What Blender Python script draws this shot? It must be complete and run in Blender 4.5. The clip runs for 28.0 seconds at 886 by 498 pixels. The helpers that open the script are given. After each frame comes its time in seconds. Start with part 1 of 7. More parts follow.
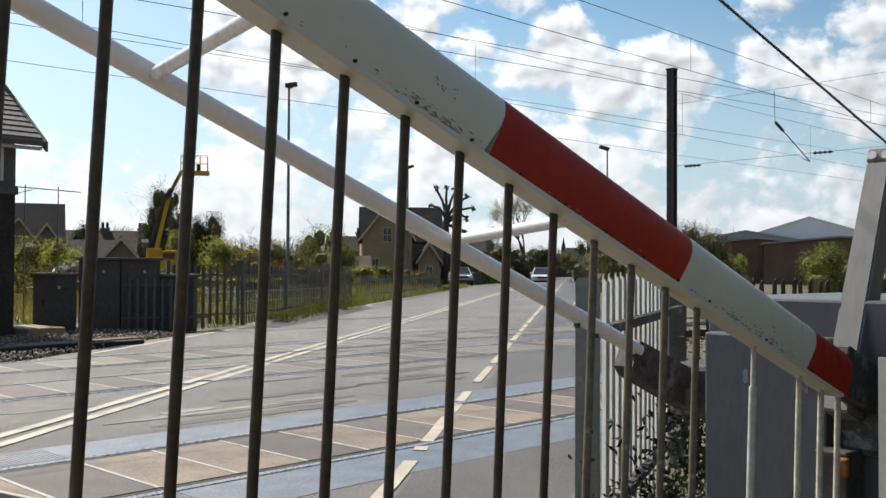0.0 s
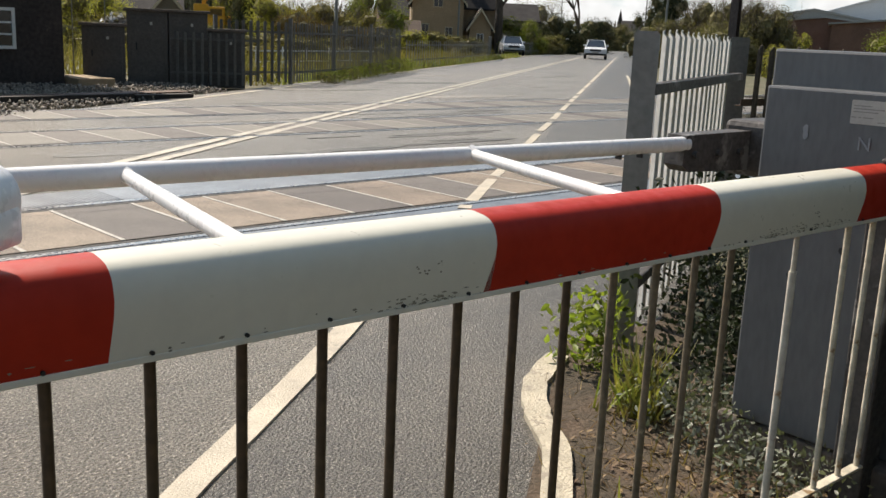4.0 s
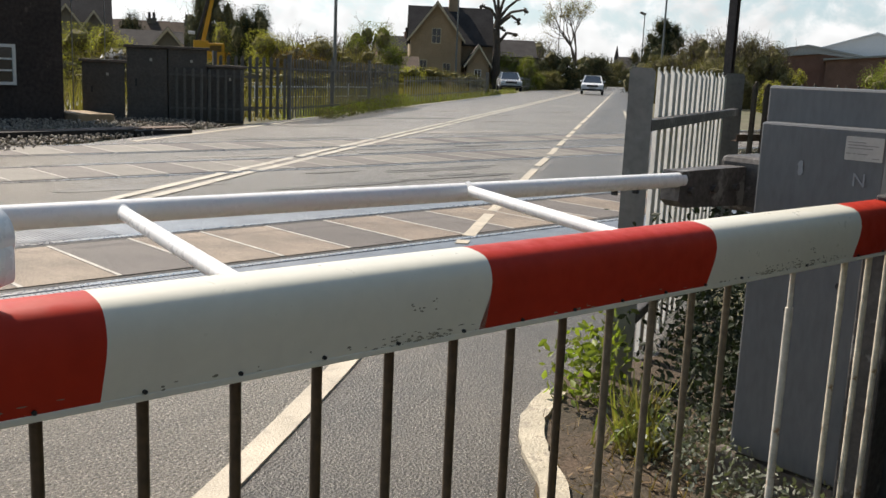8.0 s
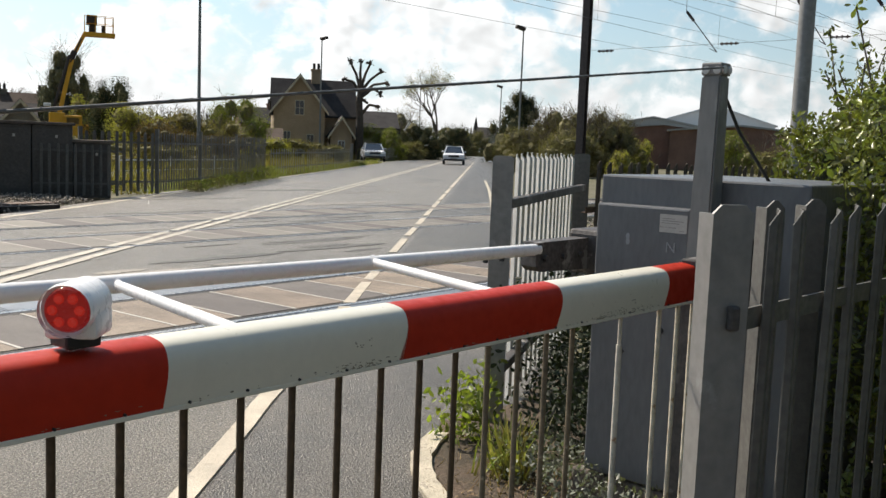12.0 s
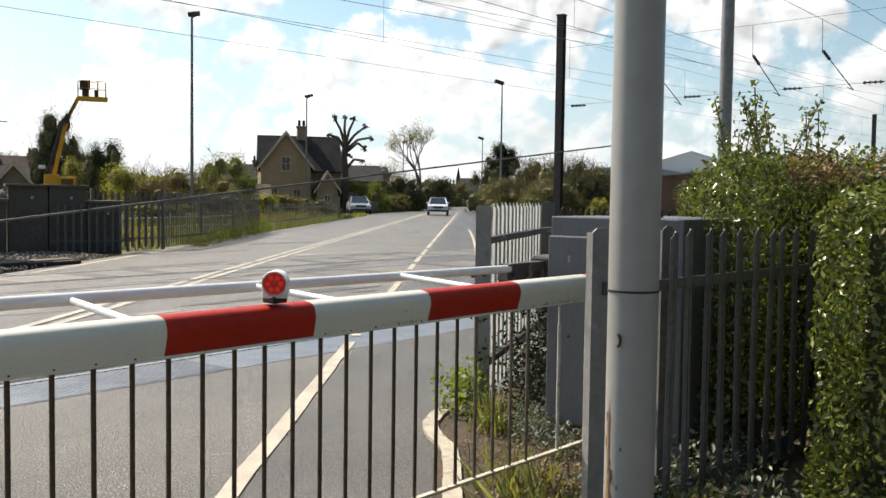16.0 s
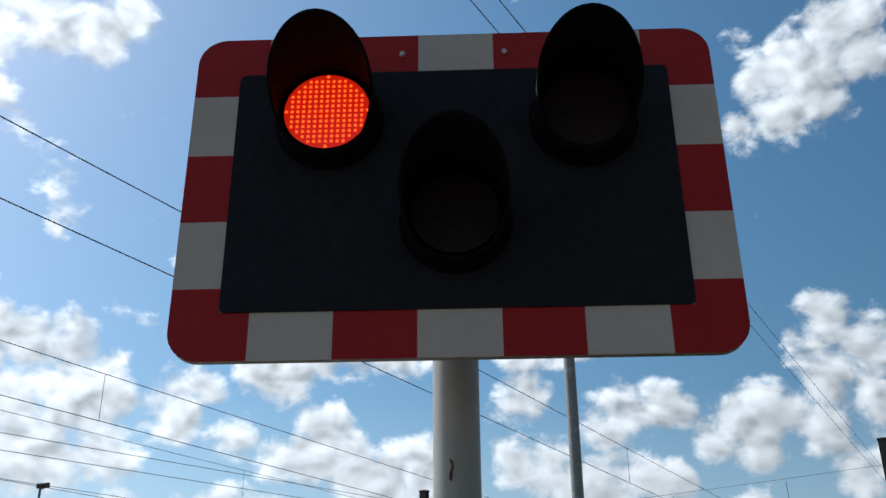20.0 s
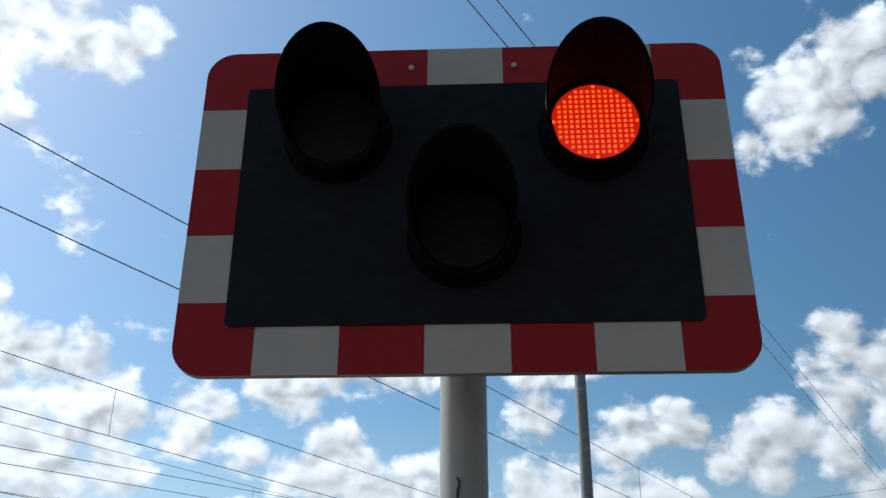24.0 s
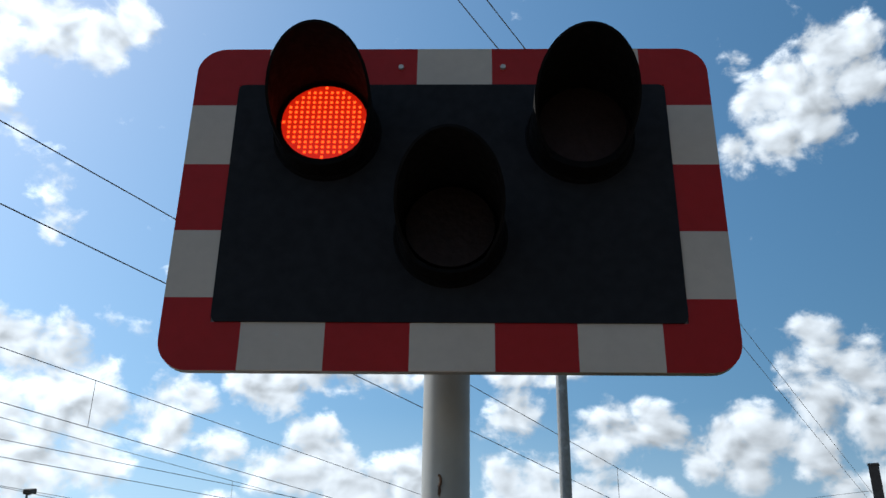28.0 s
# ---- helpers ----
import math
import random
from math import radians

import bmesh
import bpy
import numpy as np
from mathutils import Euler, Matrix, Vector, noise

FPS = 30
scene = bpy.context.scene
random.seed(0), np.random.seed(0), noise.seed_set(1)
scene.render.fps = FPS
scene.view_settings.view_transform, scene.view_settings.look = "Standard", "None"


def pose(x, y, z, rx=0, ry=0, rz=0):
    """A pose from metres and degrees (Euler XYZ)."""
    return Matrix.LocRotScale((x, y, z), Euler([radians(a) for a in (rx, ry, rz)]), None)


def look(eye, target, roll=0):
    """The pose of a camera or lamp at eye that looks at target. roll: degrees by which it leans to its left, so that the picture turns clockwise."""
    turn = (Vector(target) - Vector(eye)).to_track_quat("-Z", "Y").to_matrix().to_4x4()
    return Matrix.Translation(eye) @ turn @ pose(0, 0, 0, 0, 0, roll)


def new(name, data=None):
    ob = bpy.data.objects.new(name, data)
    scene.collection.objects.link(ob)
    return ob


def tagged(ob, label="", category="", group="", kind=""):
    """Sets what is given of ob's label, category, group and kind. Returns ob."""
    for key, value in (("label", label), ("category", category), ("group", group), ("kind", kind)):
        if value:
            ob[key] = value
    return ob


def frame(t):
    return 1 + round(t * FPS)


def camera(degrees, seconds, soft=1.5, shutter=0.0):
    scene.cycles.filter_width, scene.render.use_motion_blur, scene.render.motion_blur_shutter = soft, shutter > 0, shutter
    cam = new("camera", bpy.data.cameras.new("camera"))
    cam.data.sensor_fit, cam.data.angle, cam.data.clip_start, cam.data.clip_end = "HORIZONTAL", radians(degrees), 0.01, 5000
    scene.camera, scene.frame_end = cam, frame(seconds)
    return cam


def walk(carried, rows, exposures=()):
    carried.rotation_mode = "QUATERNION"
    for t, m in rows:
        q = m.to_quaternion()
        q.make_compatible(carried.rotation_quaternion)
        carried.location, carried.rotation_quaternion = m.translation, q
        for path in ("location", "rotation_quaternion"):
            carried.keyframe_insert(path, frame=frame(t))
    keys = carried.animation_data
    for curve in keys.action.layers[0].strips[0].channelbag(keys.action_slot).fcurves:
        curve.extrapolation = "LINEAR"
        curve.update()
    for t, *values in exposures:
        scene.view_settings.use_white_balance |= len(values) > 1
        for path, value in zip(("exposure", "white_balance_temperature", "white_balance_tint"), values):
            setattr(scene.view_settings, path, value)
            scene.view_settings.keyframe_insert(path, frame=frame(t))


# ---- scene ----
cam = camera(49.82, 28.0)
PATH = [
    (0, look((0.206, 0.280, 1.345), (1.579, 1.733, 1.386), 0.25)),
    (0.6, look((0.218, 0.281, 1.350), (1.582, 1.743, 1.361), -0.96)),
    (1, look((0.224, 0.289, 1.340), (1.578, 1.759, 1.280), -0.75)),
    (1.4, look((0.221, 0.310, 1.308), (1.558, 1.790, 1.152), 0.85)),
    (2, look((0.219, 0.317, 1.271), (1.523, 1.802, 0.961), 2.15)),
    (2.5, look((0.223, 0.323, 1.244), (1.506, 1.797, 0.819), 2.67)),
    (4.5, look((0.230, 0.313, 1.258), (1.509, 1.788, 0.822), 2.50)),
    (5, look((0.227, 0.314, 1.244), (1.512, 1.788, 0.820), 2.81)),
    (5.5, look((0.235, 0.312, 1.262), (1.516, 1.792, 0.853), 2.69)),
    (6, look((0.230, 0.313, 1.254), (1.517, 1.792, 0.857), 3.06)),
    (6.5, look((0.235, 0.313, 1.263), (1.520, 1.793, 0.866), 2.60)),
    (7, look((0.233, 0.314, 1.256), (1.520, 1.793, 0.862), 2.76)),
    (7.5, look((0.238, 0.314, 1.266), (1.523, 1.798, 0.882), 2.35)),
    (8, look((0.234, 0.313, 1.260), (1.523, 1.798, 0.895), 2.46)),
    (8.5, look((0.236, 0.314, 1.271), (1.526, 1.801, 0.919), 2.29)),
    (9, look((0.236, 0.315, 1.266), (1.530, 1.804, 0.936), 2.30)),
    (9.5, look((0.236, 0.313, 1.276), (1.530, 1.806, 0.963), 2.21)),
    (10, look((0.211, 0.313, 1.281), (1.517, 1.800, 0.991), 2.76)),
    (10.5, look((0.132, 0.271, 1.300), (1.496, 1.708, 1.027), 3.29)),
    (11, look((-0.024, 0.176, 1.320), (1.428, 1.529, 1.072), 2.23)),
    (11.5, look((-0.132, 0.090, 1.339), (1.369, 1.395, 1.129), 2.26)),
    (12, look((-0.272, -0.061, 1.339), (1.227, 1.246, 1.127), 2.22)),
    (12.5, look((-0.429, -0.181, 1.343), (1.095, 1.089, 1.090), 2.67)),
    (14.5, look((-1.198, -0.739, 1.361), (0.388, 0.454, 1.106), 1.62)),
    (15, look((-1.410, -0.794, 1.335), (0.103, 0.489, 1.084), 0.68)),
    (15.5, look((-1.491, -0.921, 1.337), (0.012, 0.379, 1.110), 0.47)),
    (16, look((-1.554, -1.075, 1.348), (-0.030, 0.216, 1.243), 0.79)),
    (16.4, look((-1.614, -1.154, 1.413), (-0.050, 0.082, 1.575), 0.42)),
    (16.5, look((-1.607, -1.155, 1.440), (-0.037, 0.060, 1.678), -0.20)),
    (16.6, look((-1.600, -1.155, 1.470), (-0.028, 0.038, 1.797), 0.22)),
    (17, look((-1.579, -1.156, 1.565), (-0.036, -0.066, 2.222), 0.44)),
    (17.5, look((-1.571, -1.168, 1.597), (-0.045, -0.145, 2.388), 0.16)),
    (18, look((-1.542, -1.189, 1.602), (-0.026, -0.175, 2.422), 0.46)),
    (18.5, look((-1.559, -1.160, 1.610), (-0.017, -0.188, 2.434), -0.43)),
    (19, look((-1.551, -1.168, 1.613), (-0.013, -0.191, 2.440), 0.07)),
    (19.5, look((-1.549, -1.183, 1.607), (-0.013, -0.206, 2.435), 0.28)),
    (20, look((-1.553, -1.185, 1.610), (-0.017, -0.211, 2.440), -0.48)),
    (20.5, look((-1.562, -1.180, 1.607), (-0.023, -0.217, 2.444), -1.18)),
    (22.5, look((-1.542, -1.175, 1.612), (-0.009, -0.198, 2.446), -0.87)),
    (23, look((-1.539, -1.170, 1.614), (-0.008, -0.199, 2.458), -1.10)),
    (23.5, look((-1.535, -1.172, 1.615), (-0.015, -0.198, 2.476), -0.82)),
    (24, look((-1.533, -1.181, 1.613), (-0.023, -0.195, 2.476), 0.15)),
    (24.5, look((-1.535, -1.182, 1.614), (-0.022, -0.203, 2.482), 0.38)),
    (25, look((-1.534, -1.188, 1.613), (-0.027, -0.199, 2.480), 0.45)),
    (25.5, look((-1.539, -1.184, 1.611), (-0.022, -0.210, 2.477), 0.65)),
    (26, look((-1.543, -1.186, 1.612), (-0.021, -0.225, 2.484), 1.03)),
    (26.5, look((-1.551, -1.186, 1.608), (-0.025, -0.231, 2.480), 1.28)),
    (27, look((-1.557, -1.185, 1.607), (-0.026, -0.234, 2.475), 0.34)),
    (27.5, look((-1.558, -1.183, 1.606), (-0.029, -0.232, 2.476), 0.54)),
    (28, look((-1.549, -1.185, 1.610), (-0.018, -0.226, 2.468), 0.81)),
]
EXPOSURES = [(0, 0.30, 6700, 11), (1, 0.16, 6750, 11), (2, 0.42, 7000, 11), (5, 0.40, 7100, 12), (8.5, 0.40, 7000, 12), (10, 0.34, 7000, 12), (12, 0.43, 6950, 11), (15.0, 0.7, 7150, 12), (16.0, 0.55, 7000, 11), (16.5, 0.12, 6600, 9), (17.0, -0.38, 6080, 8), (17.6, 0.0, 6200, 8), (18.5, 0.08, 6200, 8), (24, 0.14, 6200, 8), (28, 0.24, 6200, 8)]
walk(cam, PATH, EXPOSURES)

# ---- light and sky ----
SUN_AZ, SUN_EL = 90.0, 46.0          # degrees from +x towards +y, above the horizon
sun_data = bpy.data.lights.new("sun", "SUN")
sun_data.energy, sun_data.angle, sun_data.color = 5.0, radians(0.6), (1.0, 0.945, 0.86)
sun = new("sun", sun_data)
sd = Vector((math.cos(radians(SUN_AZ)) * math.cos(radians(SUN_EL)), math.sin(radians(SUN_AZ)) * math.cos(radians(SUN_EL)), math.sin(radians(SUN_EL))))
sun.matrix_basis = look(sd * 50, (0, 0, 0))
tagged(sun, "warm spring sun", "sun", kind="structure")


def build_sky():
    world = bpy.data.worlds.new("sky")
    scene.world = world
    world.use_nodes = True
    nt = world.node_tree
    nt.nodes.clear()
    out, bg = nt.nodes.new("ShaderNodeOutputWorld"), nt.nodes.new("ShaderNodeBackground")
    sky = nt.nodes.new("ShaderNodeTexSky")
    sky.sky_type, sky.sun_disc = "NISHITA", False
    sky.sun_elevation, sky.sun_rotation = radians(SUN_EL), radians(90 - SUN_AZ)
    sky.air_density, sky.dust_density, sky.ozone_density = 1.0, 1.2, 2.2
    tc = nt.nodes.new("ShaderNodeTexCoord")
    # flatten the dome to a cloud layer: direction / (height + small)
    sep = nt.nodes.new("ShaderNodeSeparateXYZ")
    nt.links.new(tc.outputs["Generated"], sep.inputs[0])

    def math_node(op, a, b=None, clamp=False):
        n = nt.nodes.new("ShaderNodeMath")
        n.operation, n.use_clamp = op, clamp
        for i, v in enumerate((a, b)):
            if v is None:
                continue
            if isinstance(v, (int, float)):
                n.inputs[i].default_value = v
            else:
                nt.links.new(v, n.inputs[i])
        return n.outputs[0]

    def layer(shift, scale, detail):
        mapping = nt.nodes.new("ShaderNodeMapping")
        mapping.inputs["Scale"].default_value = (1.0, 1.0, 1.35)
        mapping.inputs["Location"].default_value = shift
        nt.links.new(tc.outputs["Generated"], mapping.inputs[0])
        n = nt.nodes.new("ShaderNodeTexNoise")
        n.inputs["Scale"].default_value, n.inputs["Detail"].default_value = scale, detail
        n.inputs["Roughness"].default_value, n.inputs["Distortion"].default_value = 0.62, 0.25
        nt.links.new(mapping.outputs[0], n.inputs["Vector"])
        return n.outputs["Fac"]

    base = (0.3, 0.1, 0.0)
    lit = (base[0] + sd.x * 0.012, base[1] + sd.y * 0.012, base[2] + sd.z * 0.018)
    billow = layer(base, 19.0, 5.0)
    soft, soft_lit = layer(base, 19.0, 2.5), layer(lit, 19.0, 2.5)
    # heaped clouds in view: each a cluster of round heads, 0 at a head's rim; small ones are thin
    def heads(direction):
        total = math_node("ADD", math_node("MULTIPLY", billow, 0.0), -4.0)
        for az, el, width in (c for bank in CLOUDS.values() for c in bank):
            v = Vector((math.cos(radians(az)) * math.cos(radians(el)), math.sin(radians(az)) * math.cos(radians(el)), math.sin(radians(el))))
            dot = nt.nodes.new("ShaderNodeVectorMath")
            dot.operation = "DOT_PRODUCT"
            nt.links.new(direction, dot.inputs[0])
            dot.inputs[1].default_value = v
            size = width * 1.12 + 0.15
            rim, slope = math.cos(radians(size)), 1.0 / (1.0 - math.cos(radians(max(size, 1.75))))
            head = math_node("MULTIPLY", math_node("SUBTRACT", dot.outputs["Value"], rim), slope)
            total = math_node("MAXIMUM", total, head)
        return total

    def shifted(step):
        n = nt.nodes.new("ShaderNodeVectorMath")
        n.operation = "ADD"
        nt.links.new(tc.outputs["Generated"], n.inputs[0])
        n.inputs[1].default_value = step
        unit = nt.nodes.new("ShaderNodeVectorMath")
        unit.operation = "NORMALIZE"
        nt.links.new(n.outputs[0], unit.inputs[0])
        return unit.outputs[0]

    cover = heads_only = heads(tc.outputs["Generated"])
    sunny_side = heads(shifted(sd * 0.014))
    # broken cloud behind and above, thicker low down
    rest = nt.nodes.new("ShaderNodeMapRange")
    rest.inputs["From Min"].default_value, rest.inputs["From Max"].default_value = 0.49, 0.65
    nt.links.new(layer((2.0, 5.0, 1.0), 3.2, 5.0), rest.inputs["Value"])
    ahead = nt.nodes.new("ShaderNodeVectorMath")
    ahead.operation = "DOT_PRODUCT"
    nt.links.new(tc.outputs["Generated"], ahead.inputs[0])
    ahead.inputs[1].default_value = (0.80, 0.60, 0.0)
    behind = nt.nodes.new("ShaderNodeMapRange")
    behind.inputs["From Min"].default_value, behind.inputs["From Max"].default_value = 0.72, 0.45
    nt.links.new(ahead.outputs["Value"], behind.inputs["Value"])
    scattered = math_node("SUBTRACT", math_node("MULTIPLY", math_node("MULTIPLY", rest.outputs[0], behind.outputs[0]), 1.6), 0.7)
    cover = math_node("MAXIMUM", cover, scattered)
    low = nt.nodes.new("ShaderNodeMapRange")
    low.inputs["From Min"].default_value, low.inputs["From Max"].default_value = 0.20, 0.02
    low.inputs["To Min"].default_value, low.inputs["To Max"].default_value = -0.9, 0.9
    nt.links.new(sep.outputs[2], low.inputs["Value"])
    cover = math_node("MAXIMUM", cover, low.outputs[0])
    ragged = math_node("MULTIPLY", math_node("SUBTRACT", layer((1.0, 4.0, 2.0), 48.0, 4.0), 0.5), 1.0)
    field = math_node("ADD", math_node("ADD", math_node("MULTIPLY", math_node("SUBTRACT", billow, 0.5), 3.6), ragged), cover)
    mask = nt.nodes.new("ShaderNodeMapRange")
    mask.interpolation_type = "SMOOTHSTEP"
    mask.inputs["From Min"].default_value, mask.inputs["From Max"].default_value = -0.12, 0.85
    nt.links.new(field, mask.inputs["Value"])
    # lit edges towards the sun, greyer bases
    relief = math_node("MULTIPLY", math_node("SUBTRACT", soft, soft_lit), 2.2)
    turned = nt.nodes.new("ShaderNodeMapRange")
    turned.inputs["From Min"].default_value, turned.inputs["From Max"].default_value = -0.25, 0.9
    turned.inputs["To Min"].default_value, turned.inputs["To Max"].default_value = 0.10, -0.40
    nt.links.new(math_node("SUBTRACT", sunny_side, heads_only), turned.inputs["Value"])
    relief = math_node("ADD", relief, turned.outputs[0])
    thick = nt.nodes.new("ShaderNodeMapRange")
    thick.inputs["From Min"].default_value, thick.inputs["From Max"].default_value = 0.45, 1.5
    thick.inputs["To Min"].default_value, thick.inputs["To Max"].default_value = 1.0, 0.80
    nt.links.new(field, thick.inputs["Value"])
    # far clouds pale into the haze
    near = nt.nodes.new("ShaderNodeMapRange")
    near.inputs["From Min"].default_value, near.inputs["From Max"].default_value = 0.06, 0.24
    near.inputs["To Min"].default_value, near.inputs["To Max"].default_value = 0.3, 1.0
    nt.links.new(sep.outputs[2], near.inputs["Value"])
    shade = math_node("MULTIPLY", math_node("SUBTRACT", 1.06, math_node("ADD", thick.outputs[0], relief)), near.outputs[0])
    glow = math_node("MAXIMUM", math_node("SUBTRACT", 1.06, shade), 0.55)
    colour = nt.nodes.new("ShaderNodeMix")
    colour.data_type, colour.blend_type = "RGBA", "MULTIPLY"
    colour.inputs["Factor"].default_value = 1.0
    colour.inputs[6].default_value = (CLOUD_LIGHT * 0.94, CLOUD_LIGHT, CLOUD_LIGHT * 1.06, 1)
    comb = nt.nodes.new("ShaderNodeCombineColor")
    for i in range(3):
        nt.links.new(glow, comb.inputs[i])
    nt.links.new(comb.outputs[0], colour.inputs[7])
    mix = nt.nodes.new("ShaderNodeMix")
    mix.data_type = "RGBA"
    nt.links.new(mask.outputs[0], mix.inputs[0])
    blue = nt.nodes.new("ShaderNodeHueSaturation")
    blue.inputs["Hue"].default_value, blue.inputs["Saturation"].default_value, blue.inputs["Value"].default_value = 0.486, 1.22, 1.5
    nt.links.new(sky.outputs[0], blue.inputs["Color"])
    # white haze towards the horizon
    haze = nt.nodes.new("ShaderNodeMapRange")
    haze.inputs["From Min"].default_value, haze.inputs["From Max"].default_value = 0.27, 0.0
    haze.inputs["To Max"].default_value = 0.85
    nt.links.new(sep.outputs[2], haze.inputs["Value"])
    hazed = nt.nodes.new("ShaderNodeMix")
    hazed.data_type = "RGBA"
    nt.links.new(haze.outputs[0], hazed.inputs[0])
    nt.links.new(blue.outputs[0], hazed.inputs[6])
    hazed.inputs[7].default_value = (7.6, 10.0, 11.8, 1)
    nt.links.new(hazed.outputs[2], mix.inputs[6])
    nt.links.new(colour.outputs[2], mix.inputs[7])
    # the sky brightens towards the sun
    sunward = nt.nodes.new("ShaderNodeVectorMath")
    sunward.operation = "DOT_PRODUCT"
    nt.links.new(tc.outputs["Generated"], sunward.inputs[0])
    sunward.inputs[1].default_value = sd
    aureole = nt.nodes.new("ShaderNodeMapRange")
    aureole.inputs["From Min"].default_value, aureole.inputs["From Max"].default_value = -0.5, 0.92
    aureole.inputs["To Min"].default_value, aureole.inputs["To Max"].default_value = 0.45, 1.5
    nt.links.new(sunward.outputs["Value"], aureole.inputs["Value"])
    bright = nt.nodes.new("ShaderNodeVectorMath")
    bright.operation = "SCALE"
    nt.links.new(mix.outputs[2], bright.inputs[0])
    nt.links.new(aureole.outputs[0], bright.inputs["Scale"])
    nt.links.new(bright.outputs[0], bg.inputs[0])
    bg.inputs[1].default_value = 0.054
    nt.links.new(bg.outputs[0], out.inputs[0])


CLOUD_LIGHT = 11.7
# heaped clouds: direction, height, half width in degrees
CLOUDS = dict(
    left_bank=((61.1, 21.0, 1.4), (61.6, 18.4, 1.8), (59.4, 17.1, 2.5), (56.8, 17.3, 2.2), (54.8, 17.9, 1.8), (52.3, 16.7, 0.9), (58.0, 14.2, 3.0), (54.6, 14.7, 2.9), (52.2, 14.9, 1.5), (58.7, 11.3, 2.5), (55.5, 11.6, 2.7), (52.6, 12.3, 1.9), (51.1, 11.9, 1.0), (59.2, 8.5, 1.8), (51.4, 8.3, 1.5), (59.1, 6.1, 1.8), (56.2, 5.5, 1.9)),
    mid_bank=((48.4, 14.7, 1.8), (47.1, 15.7, 1.3), (49.7, 13.7, 1.0), (45.3, 13.2, 1.3), (43.7, 17.7, 1.7), (41.7, 16.9, 1.8), (39.7, 18.1, 1.5), (37.5, 18.4, 1.9), (35.0, 18.6, 1.6), (39.9, 14.1, 1.4), (38.5, 13.6, 0.9), (40.3, 12.2, 1.8), (42.2, 11.8, 1.2), (38.1, 11.6, 1.7)),
    low_bank=((33.4, 12.1, 1.5), (35.3, 11.1, 1.8), (32.4, 10.8, 1.7), (37.2, 10.4, 1.5), (46.6, 8.4, 2.0), (45.2, 9.1, 1.5), (42.6, 8.0, 2.0), (39.8, 7.4, 1.8), (50.0, 6.8, 1.8), (47.7, 5.8, 2.1), (43.7, 5.6, 2.4), (39.2, 5.7, 2.5), (35.9, 6.7, 1.7), (33.9, 7.5, 1.7)),
    right_puffs=((27.3, 15.5, 1.4), (28.4, 14.7, 0.9), (27.6, 18.4, 1.2), (25.4, 18.5, 1.3), (23.7, 18.1, 0.7), (21.6, 14.6, 1.8), (19.9, 14.7, 1.6), (23.0, 13.8, 1.2), (18.6, 14.3, 0.9), (28.1, 12.0, 1.5), (26.4, 11.6, 1.6), (25.0, 10.6, 1.3), (23.4, 10.3, 1.5), (21.1, 10.6, 1.6), (19.3, 9.9, 1.5), (22.6, 8.9, 1.8)),
    far_right=((13.6, 14.3, 1.5), (15.0, 13.4, 1.5), (16.3, 12.5, 1.2), (12.4, 13.9, 1.2), (14.1, 12.4, 1.6), (9.4, 18.5, 1.7), (10.4, 17.4, 1.4), (9.5, 15.7, 1.7), (10.4, 12.6, 1.4), (7.4, 17.0, 2.0), (7.2, 14.4, 2.0), (9.0, 10.3, 1.5), (7.3, 11.0, 1.6), (15.3, 7.9, 1.6), (13.8, 6.8, 1.6), (16.9, 6.6, 1.6), (19.9, 7.0, 1.3)),
    wisps=((59.9, 29.0, 0.8), (57.6, 27.3, 0.9), (58.9, 28.1, 0.5), (56.1, 24.6, 0.6), (52.8, 19.6, 0.7), (50.6, 19.5, 0.5), (48.7, 22.7, 0.4)),
    high_left=((61.3, 35.1, 2.0), (58.9, 35.5, 2.0), (62.9, 33.4, 1.8), (56.1, 35.2, 1.7), (54.2, 36.3, 1.3), (63.5, 35.4, 2.3), (61.6, 30.5, 1.0), (59.7, 28.8, 0.7), (57.3, 26.8, 0.9)),
    high_right=((4.3, 35.0, 1.4), (6.2, 34.2, 1.7), (8.4, 33.7, 1.4), (10.2, 32.3, 1.5), (7.8, 31.7, 1.7), (9.9, 30.3, 1.6), (7.1, 30.3, 1.4), (12.1, 29.6, 1.1), (11.1, 34.6, 0.7), (4.2, 32.5, 1.4)),
)
build_sky()

# ---- materials ----
MATS = {}


